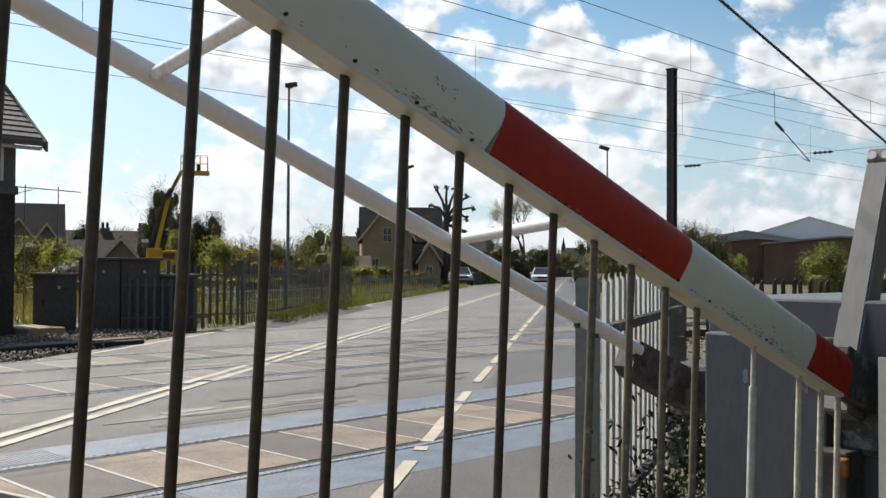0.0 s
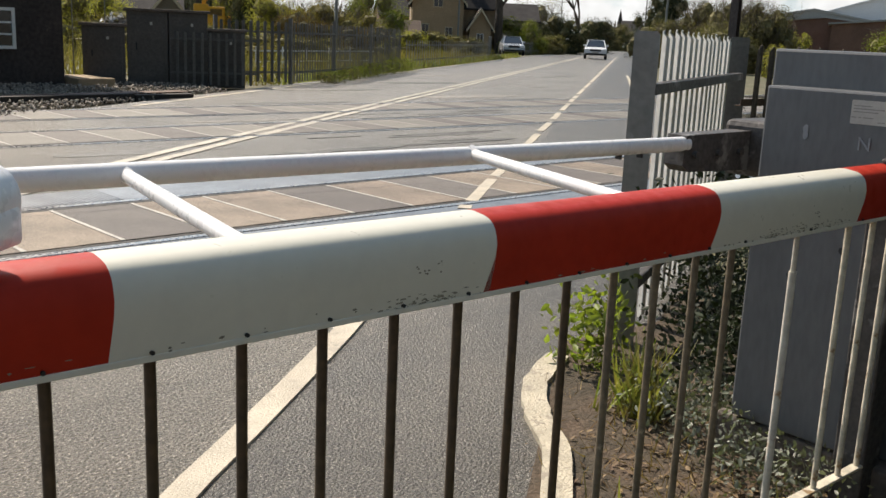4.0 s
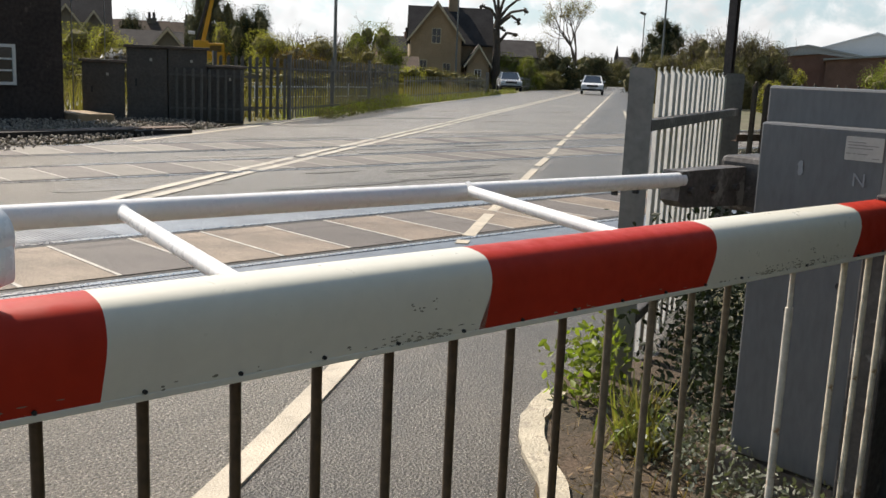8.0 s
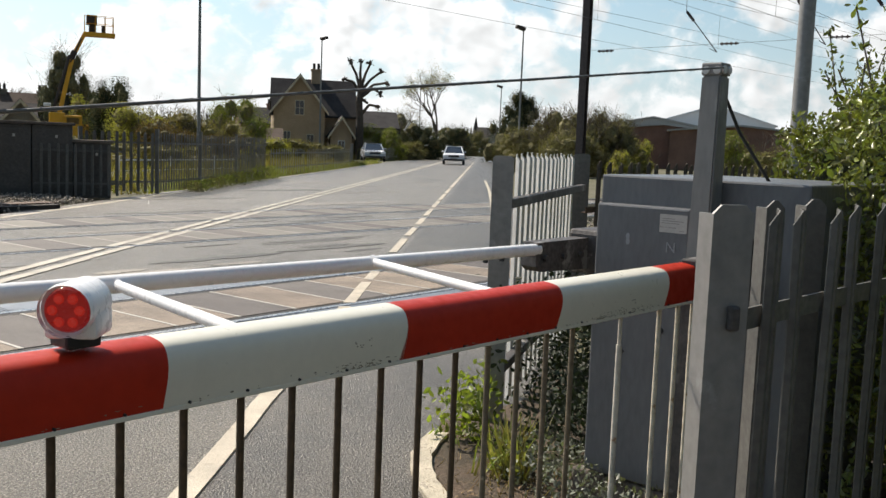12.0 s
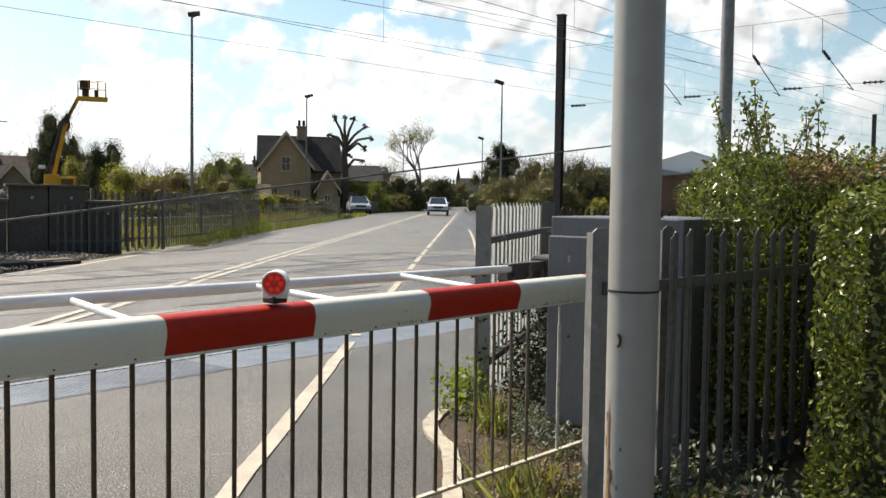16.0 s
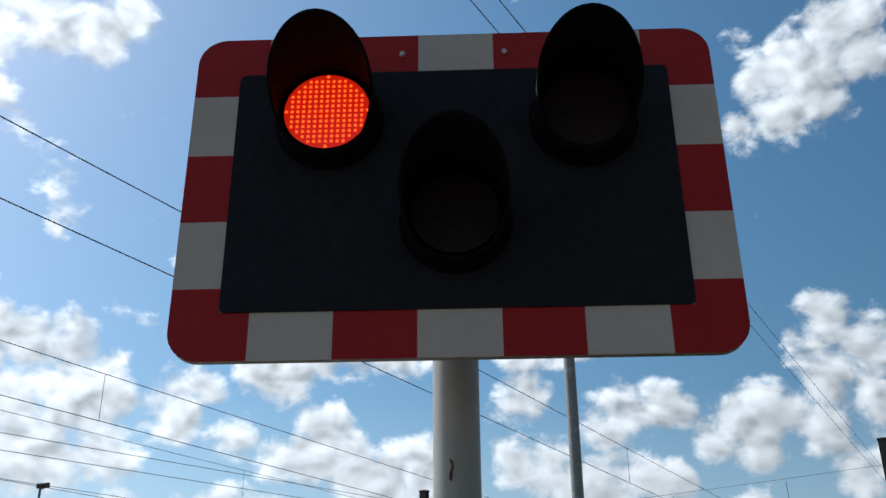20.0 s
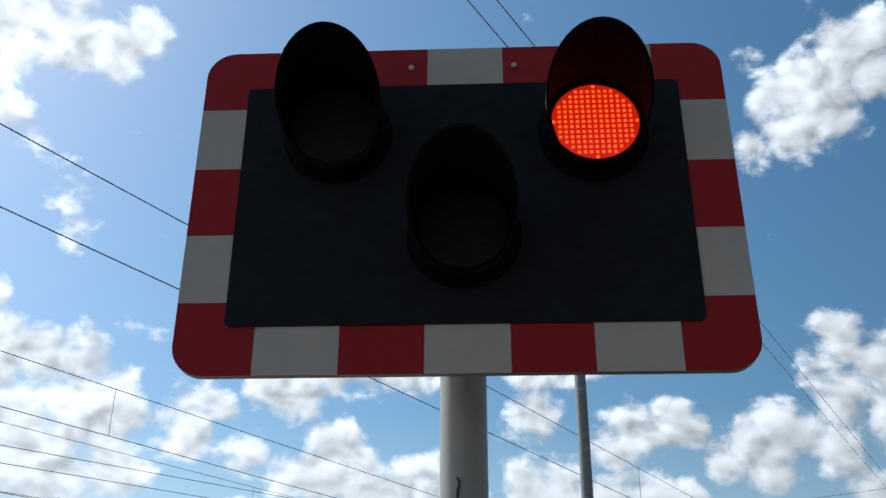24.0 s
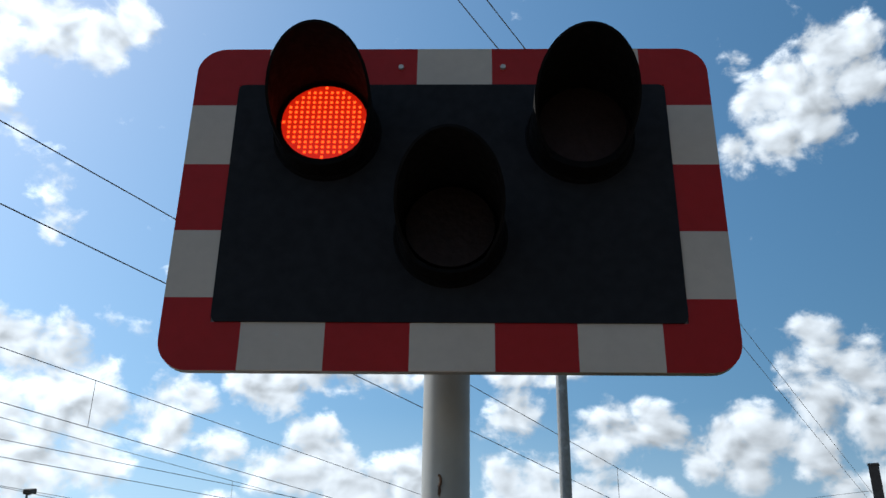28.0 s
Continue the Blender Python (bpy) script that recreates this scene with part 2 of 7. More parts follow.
def shader(name, colour, rough=0.6, metal=0.0, vary=0.25, scale=3.0, fine=60.0, bump=0.2, second=None, spec=0.5, emission=None, power=0.0,
           through_light=0.0, per_object=0.0, per_island=0.0, stretch=(1, 1, 1), spots=None, spot_scale=9.0, spot_cut=0.62, rough_vary=0.1, depth=0.01, crisp=0.2):
    """A surface with a broad and a fine variation of colour, some relief, and stains, wear or speckles in a second
    colour.
    """
    m = bpy.data.materials.new(name)
    m.use_nodes = True
    nt = m.node_tree
    p = nt.nodes["Principled BSDF"]
    link = nt.links.new
    tc = nt.nodes.new("ShaderNodeTexCoord")
    mp = nt.nodes.new("ShaderNodeMapping")
    mp.inputs["Scale"].default_value = stretch
    link(tc.outputs["Object"], mp.inputs[0])

    def noise_node(s, detail=4.0, rough_n=0.55):
        n = nt.nodes.new("ShaderNodeTexNoise")
        n.inputs["Scale"].default_value, n.inputs["Detail"].default_value, n.inputs["Roughness"].default_value = s, detail, rough_n
        link(mp.outputs[0], n.inputs["Vector"])
        return n.outputs["Fac"]

    def mixed(fac, a, b, mode="MIX"):
        n = nt.nodes.new("ShaderNodeMix")
        n.data_type, n.blend_type = "RGBA", mode
        for i, v in ((0, fac), (6, a), (7, b)):
            if isinstance(v, (int, float)):
                n.inputs[i].default_value = v
            elif isinstance(v, tuple):
                n.inputs[i].default_value = (*v[:3], 1)
            else:
                link(v, n.inputs[i])
        return n.outputs[2]

    def ranged(v, lo, hi, a, b):
        n = nt.nodes.new("ShaderNodeMapRange")
        for key, val in (("From Min", lo), ("From Max", hi), ("To Min", a), ("To Max", b)):
            n.inputs[key].default_value = val
        link(v, n.inputs["Value"])
        return n.outputs[0]

    broad, grain = noise_node(scale), noise_node(fine, 3.0)
    second = second or tuple(c * (1 - vary) for c in colour)
    base = mixed(ranged(broad, 0.35, 0.65, 0, 1), colour, second)
    base = mixed(ranged(grain, 0.5 - crisp, 0.5 + crisp, 0, 1), base, mixed(1.0, base, (1 - vary,) * 3, "MULTIPLY"))
    if spots:
        base = mixed(ranged(noise_node(spot_scale, 6.0, 0.65), spot_cut, spot_cut + 0.06, 0, 1), base, spots)
    for amount, node_type, socket in ((per_object, "ShaderNodeObjectInfo", "Random"), (per_island, "ShaderNodeNewGeometry", "Random Per Island")):
        if amount:
            info = nt.nodes.new(node_type)
            hsv = nt.nodes.new("ShaderNodeHueSaturation")
            link(ranged(info.outputs[socket], 0, 1, 1 - amount, 1 + amount), hsv.inputs["Value"])
            link(ranged(info.outputs[socket], 0, 1, 0.5 - 0.03 * amount, 0.5 + 0.03 * amount), hsv.inputs["Hue"])
            link(base, hsv.inputs["Color"])
            base = hsv.outputs[0]
    link(base, p.inputs["Base Color"])
    link(ranged(grain, 0.3, 0.7, max(0.02, rough - rough_vary), min(1, rough + rough_vary)), p.inputs["Roughness"])
    p.inputs["Metallic"].default_value = metal
    p.inputs["Specular IOR Level"].default_value = spec
    if bump:
        b = nt.nodes.new("ShaderNodeBump")
        b.inputs["Strength"].default_value, b.inputs["Distance"].default_value = bump, depth
        link(grain, b.inputs["Height"])
        link(b.outputs[0], p.inputs["Normal"])
    if emission:
        p.inputs["Emission Color"].default_value = (*emission, 1)
        p.inputs["Emission Strength"].default_value = power
    if through_light:
        tr = nt.nodes.new("ShaderNodeBsdfTranslucent")
        link(mixed(1.0, base, (1.0, 1.15, 0.5), "MULTIPLY"), tr.inputs["Color"])
        mx = nt.nodes.new("ShaderNodeMixShader")
        mx.inputs[0].default_value = through_light
        link(p.outputs[0], mx.inputs[1])
        link(tr.outputs[0], mx.inputs[2])
        link(mx.outputs[0], nt.nodes["Material Output"].inputs[0])
    MATS[name] = m
    return m


# asphalt spots: pale aggregate, brightened to stand in for its sun sparkle too
ASPHALT = shader("asphalt", (0.200, 0.173, 0.132), 0.42, spec=0.5, crisp=0.09, vary=0.62, scale=0.5, fine=85, bump=1.0, depth=0.018, second=(0.105, 0.09, 0.068), spots=(0.48, 0.43, 0.35), spot_scale=82, spot_cut=0.57, rough_vary=0.2)
TAR_DARK = shader("dark_tar", (0.10, 0.088, 0.07), 0.55, crisp=0.08, vary=0.5, scale=0.8, fine=110, bump=1.0)
TAR_STREAK = shader("faded_tar", (0.13, 0.112, 0.088), 0.5, crisp=0.08, vary=0.5, scale=0.8, fine=110, bump=1.0)
TAR_PALE = shader("scuffed_tar", (0.36, 0.31, 0.245), 0.5, crisp=0.08, vary=0.5, scale=0.8, fine=110, bump=1.0)
PATH_TAR = shader("worn_asphalt", (0.118, 0.100, 0.074), 0.43, spec=0.45, depth=0.011, crisp=0.08, vary=0.6, scale=0.9, fine=100, bump=1.0, spots=(0.34, 0.31, 0.26), spot_scale=115, spot_cut=0.58)
PANEL_TAN = shader("tan_crossing_panel", (0.31, 0.24, 0.18), 0.75, crisp=0.1, vary=0.45, scale=1.6, fine=110, bump=0.6, per_object=0.15, spots=(0.14, 0.12, 0.1), spot_scale=5, spot_cut=0.64)
PANEL_DARK = shader("dark_crossing_panel", (0.125, 0.105, 0.092), 0.7, vary=0.3, scale=2.0, fine=110, bump=0.6, per_object=0.2)
PANEL_GREY = shader("grey_crossing_panel", (0.20, 0.18, 0.15), 0.7, vary=0.25, scale=1.6, fine=110, bump=0.6, per_object=0.12)
JOINT_PALE = shader("pale_panel_edge", (0.52, 0.48, 0.42), 0.7, vary=0.25, scale=6, fine=70)
ROAD_PAINT = shader("road_paint", (0.60, 0.52, 0.40), 0.6, vary=0.25, scale=5, fine=120, bump=0.5, spots=(0.36, 0.31, 0.24), spot_scale=11, spot_cut=0.6)
WORN_PAINT = shader("worn_road_paint", (0.58, 0.52, 0.42), 0.6, vary=0.3, scale=1.5, fine=90, bump=0.6, spots=(0.26, 0.23, 0.18), spot_scale=6, spot_cut=0.56)
KERB_PAINT = shader("kerb_paint", (0.58, 0.51, 0.385), 0.7, vary=0.25, scale=9, fine=90, bump=0.8, spots=(0.30, 0.26, 0.2), spot_scale=20, spot_cut=0.56)
GRATING = shader("galvanised_grating", (0.30, 0.31, 0.325), 0.38, metal=0.8, vary=0.25, scale=4, fine=80)
RAIL = shader("polished_rail", (0.48, 0.46, 0.44), 0.28, metal=0.9, vary=0.2, scale=5, fine=50)
RUBBER = shader("black_flangeway", (0.025, 0.022, 0.02), 0.8, vary=0.3)
RUST = shader("rusty_steel", (0.16, 0.10, 0.07), 0.75, metal=0.3, vary=0.35, scale=6, fine=70)
EARTH = shader("dry_earth", (0.12, 0.08, 0.05), 0.95, vary=0.5, scale=5, fine=80, bump=1.0, second=(0.06, 0.047, 0.028))
GROUND = shader("rough_ground", (0.10, 0.105, 0.045), 0.95, vary=0.5, scale=0.3, fine=6, bump=0.8, second=(0.15, 0.125, 0.07))
DARK_TIMBER = shader("dark_timber", (0.035, 0.027, 0.02), 0.8, vary=0.4, scale=3, fine=30, bump=0.5)
BALLAST_M = shader("ballast_bed", (0.20, 0.165, 0.14), 0.9, vary=0.4, scale=1.5, fine=40, bump=1.0)
STONE_M = shader("ballast_stone", (0.36, 0.31, 0.26), 0.85, vary=0.3, scale=9, fine=60, per_island=0.45)
WHITE = shader("barrier_white", (0.72, 0.69, 0.58), 0.32, spec=0.6, vary=0.05, scale=3, fine=40, bump=0.02, rough_vary=0.05, spots=(0.66, 0.645, 0.55), spot_scale=7, spot_cut=0.66)
WHITE_TUBE = shader("tube_white", (0.84, 0.83, 0.82), 0.3, vary=0.05, scale=3, fine=40, bump=0.03)
RED = shader("barrier_red", (0.46, 0.030, 0.012), 0.45, spec=0.2, vary=0.14, scale=4, fine=30, bump=0.03)
GRIME = shader("dark_grime", (0.40, 0.37, 0.28), 0.95, vary=0.4, scale=20, fine=90)
BAR_STEEL = shader("skirt_bar_bronze", (0.11, 0.074, 0.042), 0.45, metal=0.25, vary=0.35, scale=9, fine=70, spots=(0.3, 0.26, 0.2), spot_scale=11, spot_cut=0.68)
BAR_WHITE = shader("skirt_bar_white", (0.68, 0.64, 0.56), 0.45, vary=0.25, scale=9, fine=70, spots=(0.30, 0.17, 0.09), spot_scale=11, spot_cut=0.6)
BAR_TAN = shader("skirt_bar_tan", (0.23, 0.18, 0.12), 0.5, metal=0.1, vary=0.35, scale=9, fine=70, spots=(0.42, 0.36, 0.27), spot_scale=12, spot_cut=0.62)
BAR_CREAM = shader("skirt_bar_cream", (0.74, 0.67, 0.53), 0.5, vary=0.3, scale=9, fine=70, spots=(0.25, 0.16, 0.08), spot_scale=13, spot_cut=0.6)
GALV = shader("galvanised_steel", (0.29, 0.285, 0.275), 0.5, metal=0.35, vary=0.2, scale=3, fine=25, bump=0.1, spots=(0.33, 0.33, 0.32), spot_scale=4, spot_cut=0.6)
GALV_PALE = shader("weathered_pale", (0.55, 0.54, 0.51), 0.5, metal=0.0, vary=0.15, scale=4, fine=40, bump=0.1)
PALE_DARK = shader("dull_palisade_steel", (0.165, 0.16, 0.147), 0.55, metal=0.3, vary=0.25, scale=4, fine=40, per_object=0.15)
POLE_GREY = shader("signal_pole_grey", (0.345, 0.335, 0.31), 0.42, metal=0.1, vary=0.08, scale=3, fine=20, bump=0.05, spots=(0.34, 0.32, 0.28), spot_scale=5, spot_cut=0.66)
CABINET = shader("cabinet_grey", (0.130, 0.135, 0.142), 0.45, metal=0.1, vary=0.16, scale=3, fine=60, bump=0.02, stretch=(1, 1, 0.3), spots=(0.165, 0.17, 0.178), spot_scale=6, spot_cut=0.7)
CABINET_TOP = shader("cabinet_lid_grey", (0.24, 0.235, 0.225), 0.5, vary=0.15, scale=4, fine=60, bump=0.1)
MAST_GREY = shader("stained_mast_grey", (0.20, 0.195, 0.185), 0.55, metal=0.1, vary=0.15, scale=5, fine=40, bump=0.04, stretch=(1, 1, 0.35), spots=(0.25, 0.243, 0.23), spot_scale=4, spot_cut=0.52)
POST_DARK = shader("dark_stained_post", (0.10, 0.09, 0.085), 0.6, metal=0.2, vary=0.4, scale=7, fine=60, spots=(0.2, 0.19, 0.18), spot_scale=6, spot_cut=0.55)
BLACK = shader("black_paint", (0.016, 0.017, 0.02), 0.55, vary=0.2, scale=5, fine=60)
BOARD_BLACK = shader("signal_board_black", (0.0175, 0.0175, 0.0205), 0.75, spec=0.12, vary=0.15, scale=6, fine=40, bump=0.05)
SIGN_RED = shader("sign_red", (0.36, 0.007, 0.006), 0.45, spec=0.25, vary=0.08, scale=6, fine=40, bump=0.02)
SIGN_WHITE = shader("sign_white", (0.52, 0.445, 0.38), 0.45, spec=0.25, vary=0.06, scale=6, fine=40, bump=0.02, spots=(0.47, 0.44, 0.40), spot_scale=8, spot_cut=0.66)
LENS_DARK = shader("unlit_lens", (0.022, 0.010, 0.008), 0.5, spec=0.15, vary=0.2, scale=30, fine=90)
LENS_LIT = shader("lit_lens", (0.35, 0.02, 0.01), 0.4, emission=(1.0, 0.018, 0.002), power=0.45)
LED_LIT = shader("lit_led", (0.8, 0.1, 0.04), 0.4, emission=(1.0, 0.075, 0.008), power=2.0)
HOOD_BLACK = shader("hood_black", (0.007, 0.0065, 0.007), 0.8, vary=0.2, spec=0.06)
LAMP_RED = shader("barrier_lamp_lens", (0.3, 0.012, 0.01), 0.25, emission=(1.0, 0.02, 0.012), power=0.07, vary=0.1)
LAMP_SPOT = shader("barrier_lamp_bulb", (0.5, 0.03, 0.02), 0.25, emission=(1.0, 0.05, 0.03), power=0.16)
LABEL_M = shader("paper_label", (0.46, 0.44, 0.40), 0.7, vary=0.08, scale=30, fine=90)
PRINT_M = shader("faded_print", (0.33, 0.32, 0.30), 0.8, vary=0.2)
PAINT_MARK = shader("white_marker", (0.27, 0.285, 0.30), 0.7, vary=0.1)
PALE_BRIGHT = shader("pale_galvanised_pale", (0.72, 0.70, 0.65), 0.5, metal=0.0, vary=0.15, scale=4, fine=40, bump=0.1)
FENCE_WOOD = shader("weathered_fence_wood", (0.13, 0.105, 0.08), 0.85, vary=0.35, scale=6, fine=50, per_object=0.3)
LEAF_PALE = shader("pale_ivy_leaf", (0.21, 0.225, 0.165), 0.5, vary=0.3, scale=8, fine=60, per_island=0.5, through_light=0.2)
LEAF = shader("hedge_leaf", (0.165, 0.19, 0.046), 0.22, vary=0.25, scale=6, fine=60, bump=0.1, per_island=0.6, through_light=0.26, second=(0.21, 0.21, 0.055))
# ivy green, darkened further so shade among the leaves is in the colour
LEAF_DARK = shader("ivy_leaf", (0.032, 0.042, 0.020), 0.6, spec=0.25, vary=0.3, scale=6, fine=60, bump=0.1, per_island=0.5, through_light=0.15)
LEAF_BROWN = shader("clipped_twig", (0.33, 0.22, 0.12), 0.8, vary=0.3, scale=6, fine=60, per_island=0.5, through_light=0.2)
LEAF_WEED = shader("weed_leaf", (0.27, 0.31, 0.06), 0.45, vary=0.25, scale=8, fine=60, per_island=0.45, through_light=0.5)
GRASS_M = shader("grass_blade", (0.17, 0.22, 0.05), 0.6, vary=0.3, scale=8, fine=60, per_island=0.5, through_light=0.45, second=(0.30, 0.23, 0.10))
STRAW = shader("dead_grass", (0.32, 0.21, 0.10), 0.85, vary=0.3, scale=8, fine=60, per_island=0.5, through_light=0.25)
PETAL = shader("violet_petal", (0.46, 0.42, 0.80), 0.6, vary=0.2, scale=30, fine=60, through_light=0.3)
# bark is lifted a little to stand in for haze over distant trees
BARK = shader("bark", (0.11, 0.088, 0.07), 0.9, vary=0.4, scale=3, fine=20, bump=1.0)
# fill inside the hedge: the shade between its leaves is put into this colour
CORE = shader("hedge_shade_fill", (0.07, 0.073, 0.028), 1.0, vary=0.4, scale=8, fine=50, bump=1.0)

# ---- shapes ----
R = Vector((0.7815, 0.6239, 0))       # along the road, away
L = Vector((-0.6239, 0.7815, 0))      # across the road, to its far side
ROAD_AZ = math.degrees(math.atan2(R.y, R.x))
TRACK_AZ = 3.0                         # the rails' direction


def on_road(r, n, z=0.0):
    return R * r + L * n + Vector((0, 0, z))


def part(name, bm, material, parent=None, label="", smooth=False, at=None):
    me = bpy.data.meshes.new(name)
    bm.normal_update()
    bm.to_mesh(me)
    bm.free()
    for m in (material if isinstance(material, (list, tuple)) else [material]):
        me.materials.append(m)
    if smooth:
        for poly in me.polygons:
            poly.use_smooth = True
        me.set_sharp_from_angle(angle=radians(40))
    ob = new(name, me)
    if parent is not None:
        ob.parent = parent
    if at is not None:
        ob.matrix_basis = at
    if label:
        ob["label"] = label
    return ob


def empty(name, at=None):
    ob = new(name)
    ob.empty_display_size = 0.1
    if at is not None:
        ob.matrix_basis = at
    return ob


def piece(name, me, parent, at):
    """One more object on a mesh that is there already."""
    ob = new(name, me)
    ob.parent = parent
    ob.matrix_basis = at
    return ob


def box(bm, lo, hi, m=None, bevel=0.0, mat=0):
    vs = [bm.verts.new((x, y, z)) for x in (lo[0], hi[0]) for y in (lo[1], hi[1]) for z in (lo[2], hi[2])]
    fs = [bm.faces.new([vs[i] for i in f]) for f in ((0, 1, 3, 2), (4, 6, 7, 5), (0, 4, 5, 1), (2, 3, 7, 6), (0, 2, 6, 4), (1, 5, 7, 3))]
    if bevel:
        r = bmesh.ops.bevel(bm, geom=list({e for f in fs for e in f.edges}), offset=bevel, segments=2, profile=0.5, affect="EDGES")
        vs = list({v for f in r["faces"] for v in f.verts} | {v for v in vs if v.is_valid})
        fs = list({f for v in vs for f in v.link_faces})
    for f in fs:
        f.material_index = mat
    if m is not None:
        bmesh.ops.transform(bm, matrix=m, verts=vs)
    return vs


def tube(bm, a, b, r1, r2=None, seg=12, caps=True, mat=0):
    """A round bar from a to b."""
    a, b = Vector(a), Vector(b)
    r2 = r1 if r2 is None else r2
    q = (b - a).to_track_quat("Z", "Y").to_matrix()
    rings = []
    for p, r in ((a, r1), (b, r2)):
        rings.append([bm.verts.new(p + q @ Vector((r * math.cos(2 * math.pi * i / seg), r * math.sin(2 * math.pi * i / seg), 0))) for i in range(seg)])
    fs = [bm.faces.new((rings[0][i], rings[0][(i + 1) % seg], rings[1][(i + 1) % seg], rings[1][i])) for i in range(seg)]
    if caps:
        fs += [bm.faces.new(rings[0][::-1]), bm.faces.new(rings[1])]
    for f in fs:
        f.material_index = mat
    return rings


def prism(bm, outline, axis_from, axis_to, frame_m, mat=0):
    """A flat outline (u, v) pushed along w, in the frame of the matrix."""
    a = [bm.verts.new(frame_m @ Vector((u, v, axis_from))) for u, v in outline]
    b = [bm.verts.new(frame_m @ Vector((u, v, axis_to))) for u, v in outline]
    n = len(outline)
    fs = [bm.faces.new((a[i], a[(i + 1) % n], b[(i + 1) % n], b[i])) for i in range(n)]
    fs += [bm.faces.new(a[::-1]), bm.faces.new(b)]
    for f in fs:
        f.material_index = mat
    bmesh.ops.recalc_face_normals(bm, faces=fs)
    return fs


def sheet(name, corners, z, material, parent=None, thick=0.03):
    bm = bmesh.new()
    prism(bm, [(c[0], c[1]) for c in corners], z - thick, z, Matrix.Identity(4))
    return part(name, bm, material, parent)


def strip(points, width):
    """The outline of a band of that width along a line of points."""
    left, right = [], []
    for i, p in enumerate(points):
        a, b = Vector(points[max(i - 1, 0)]), Vector(points[min(i + 1, len(points) - 1)])
        d = (b - a).normalized()
        s = Vector((-d.y, d.x)) * width / 2
        left.append(tuple(Vector(p) + s))
        right.append(tuple(Vector(p) - s))
    return left, right


def band(bm, points, width, z0, z1):
    left, right = strip(points, width)
    n = len(points)
    lo = [[bm.verts.new((x, y, z0)) for x, y in s] for s in (left, right)]
    hi = [[bm.verts.new((x, y, z1)) for x, y in s] for s in (left, right)]
    for i in range(n - 1):
        bm.faces.new((hi[1][i], hi[1][i + 1], hi[0][i + 1], hi[0][i]))
        bm.faces.new((lo[0][i], hi[0][i], hi[0][i + 1], lo[0][i + 1]))
        bm.faces.new((hi[1][i], lo[1][i], lo[1][i + 1], hi[1][i + 1]))
    for i in (0, n - 1):
        bm.faces.new((lo[0][i], lo[1][i], hi[1][i], hi[0][i]))


def scatter(name, material, kind_shape, centres, sizes, normals, parent=None, seed=0):
    """Many small leaves or stones in one mesh: a shape (points, faces) at each centre, turned about at random round its normal."""
    rng = np.random.default_rng(seed)
    pts, faces = np.array(kind_shape[0], float), kind_shape[1]
    c, s = np.asarray(centres, float), np.asarray(sizes, float)
    n = np.asarray(normals, float)
    n = n / np.maximum(np.linalg.norm(n, axis=1, keepdims=True), 1e-9)
    ref = rng.normal(size=n.shape)
    u = np.cross(n, ref)
    u /= np.maximum(np.linalg.norm(u, axis=1, keepdims=True), 1e-9)
    v = np.cross(n, u)
    verts = (c[:, None] + s[:, None, None] * (pts[None, :, 0, None] * u[:, None] + pts[None, :, 1, None] * v[:, None] + pts[None, :, 2, None] * n[:, None])).reshape(-1, 3)
    k = len(pts)
    me = bpy.data.meshes.new(name)
    tri = np.array([f for f in faces])
    loops = (tri[None] + (np.arange(len(c)) * k)[:, None, None]).reshape(-1)
    per = tri.shape[1]
    me.vertices.add(len(verts))
    me.vertices.foreach_set("co", verts.ravel())
    me.loops.add(len(loops))
    me.loops.foreach_set("vertex_index", loops.astype(np.int32))
    me.polygons.add(len(loops) // per)
    me.polygons.foreach_set("loop_start", np.arange(0, len(loops), per, dtype=np.int32))
    me.update(calc_edges=True)
    me.materials.append(material)
    ob = new(name, me)
    if parent is not None:
        ob.parent = parent
    return ob


LEAF_SHAPE = ([(0, -0.5, 0), (0.24, -0.08, 0.06), (0.17, 0.28, 0.04), (0, 0.55, -0.04), (-0.17, 0.28, 0.04), (-0.24, -0.08, 0.06)], [(0, 1, 2, 3), (0, 3, 4, 5)])
STONE_SHAPE = ([(1, 0, 0), (-0.2, 0.9, 0.1), (-0.8, -0.5, 0), (0.1, -0.1, 0.8), (0.3, -0.8, 0.3), (0, 0, -0.6)],
               [(0, 1, 3), (1, 2, 3), (2, 4, 3), (4, 0, 3), (1, 0, 5), (2, 1, 5), (4, 2, 5), (0, 4, 5)])
BLADE_SHAPE = ([(-0.035, 0, 0), (0.035, 0, 0), (0.02, 0.12, 0.6), (-0.02, 0.12, 0.6), (0.0, 0.36, 1.0), (-0.004, 0.36, 1.0)], [(0, 1, 2, 3), (3, 2, 4, 5)])

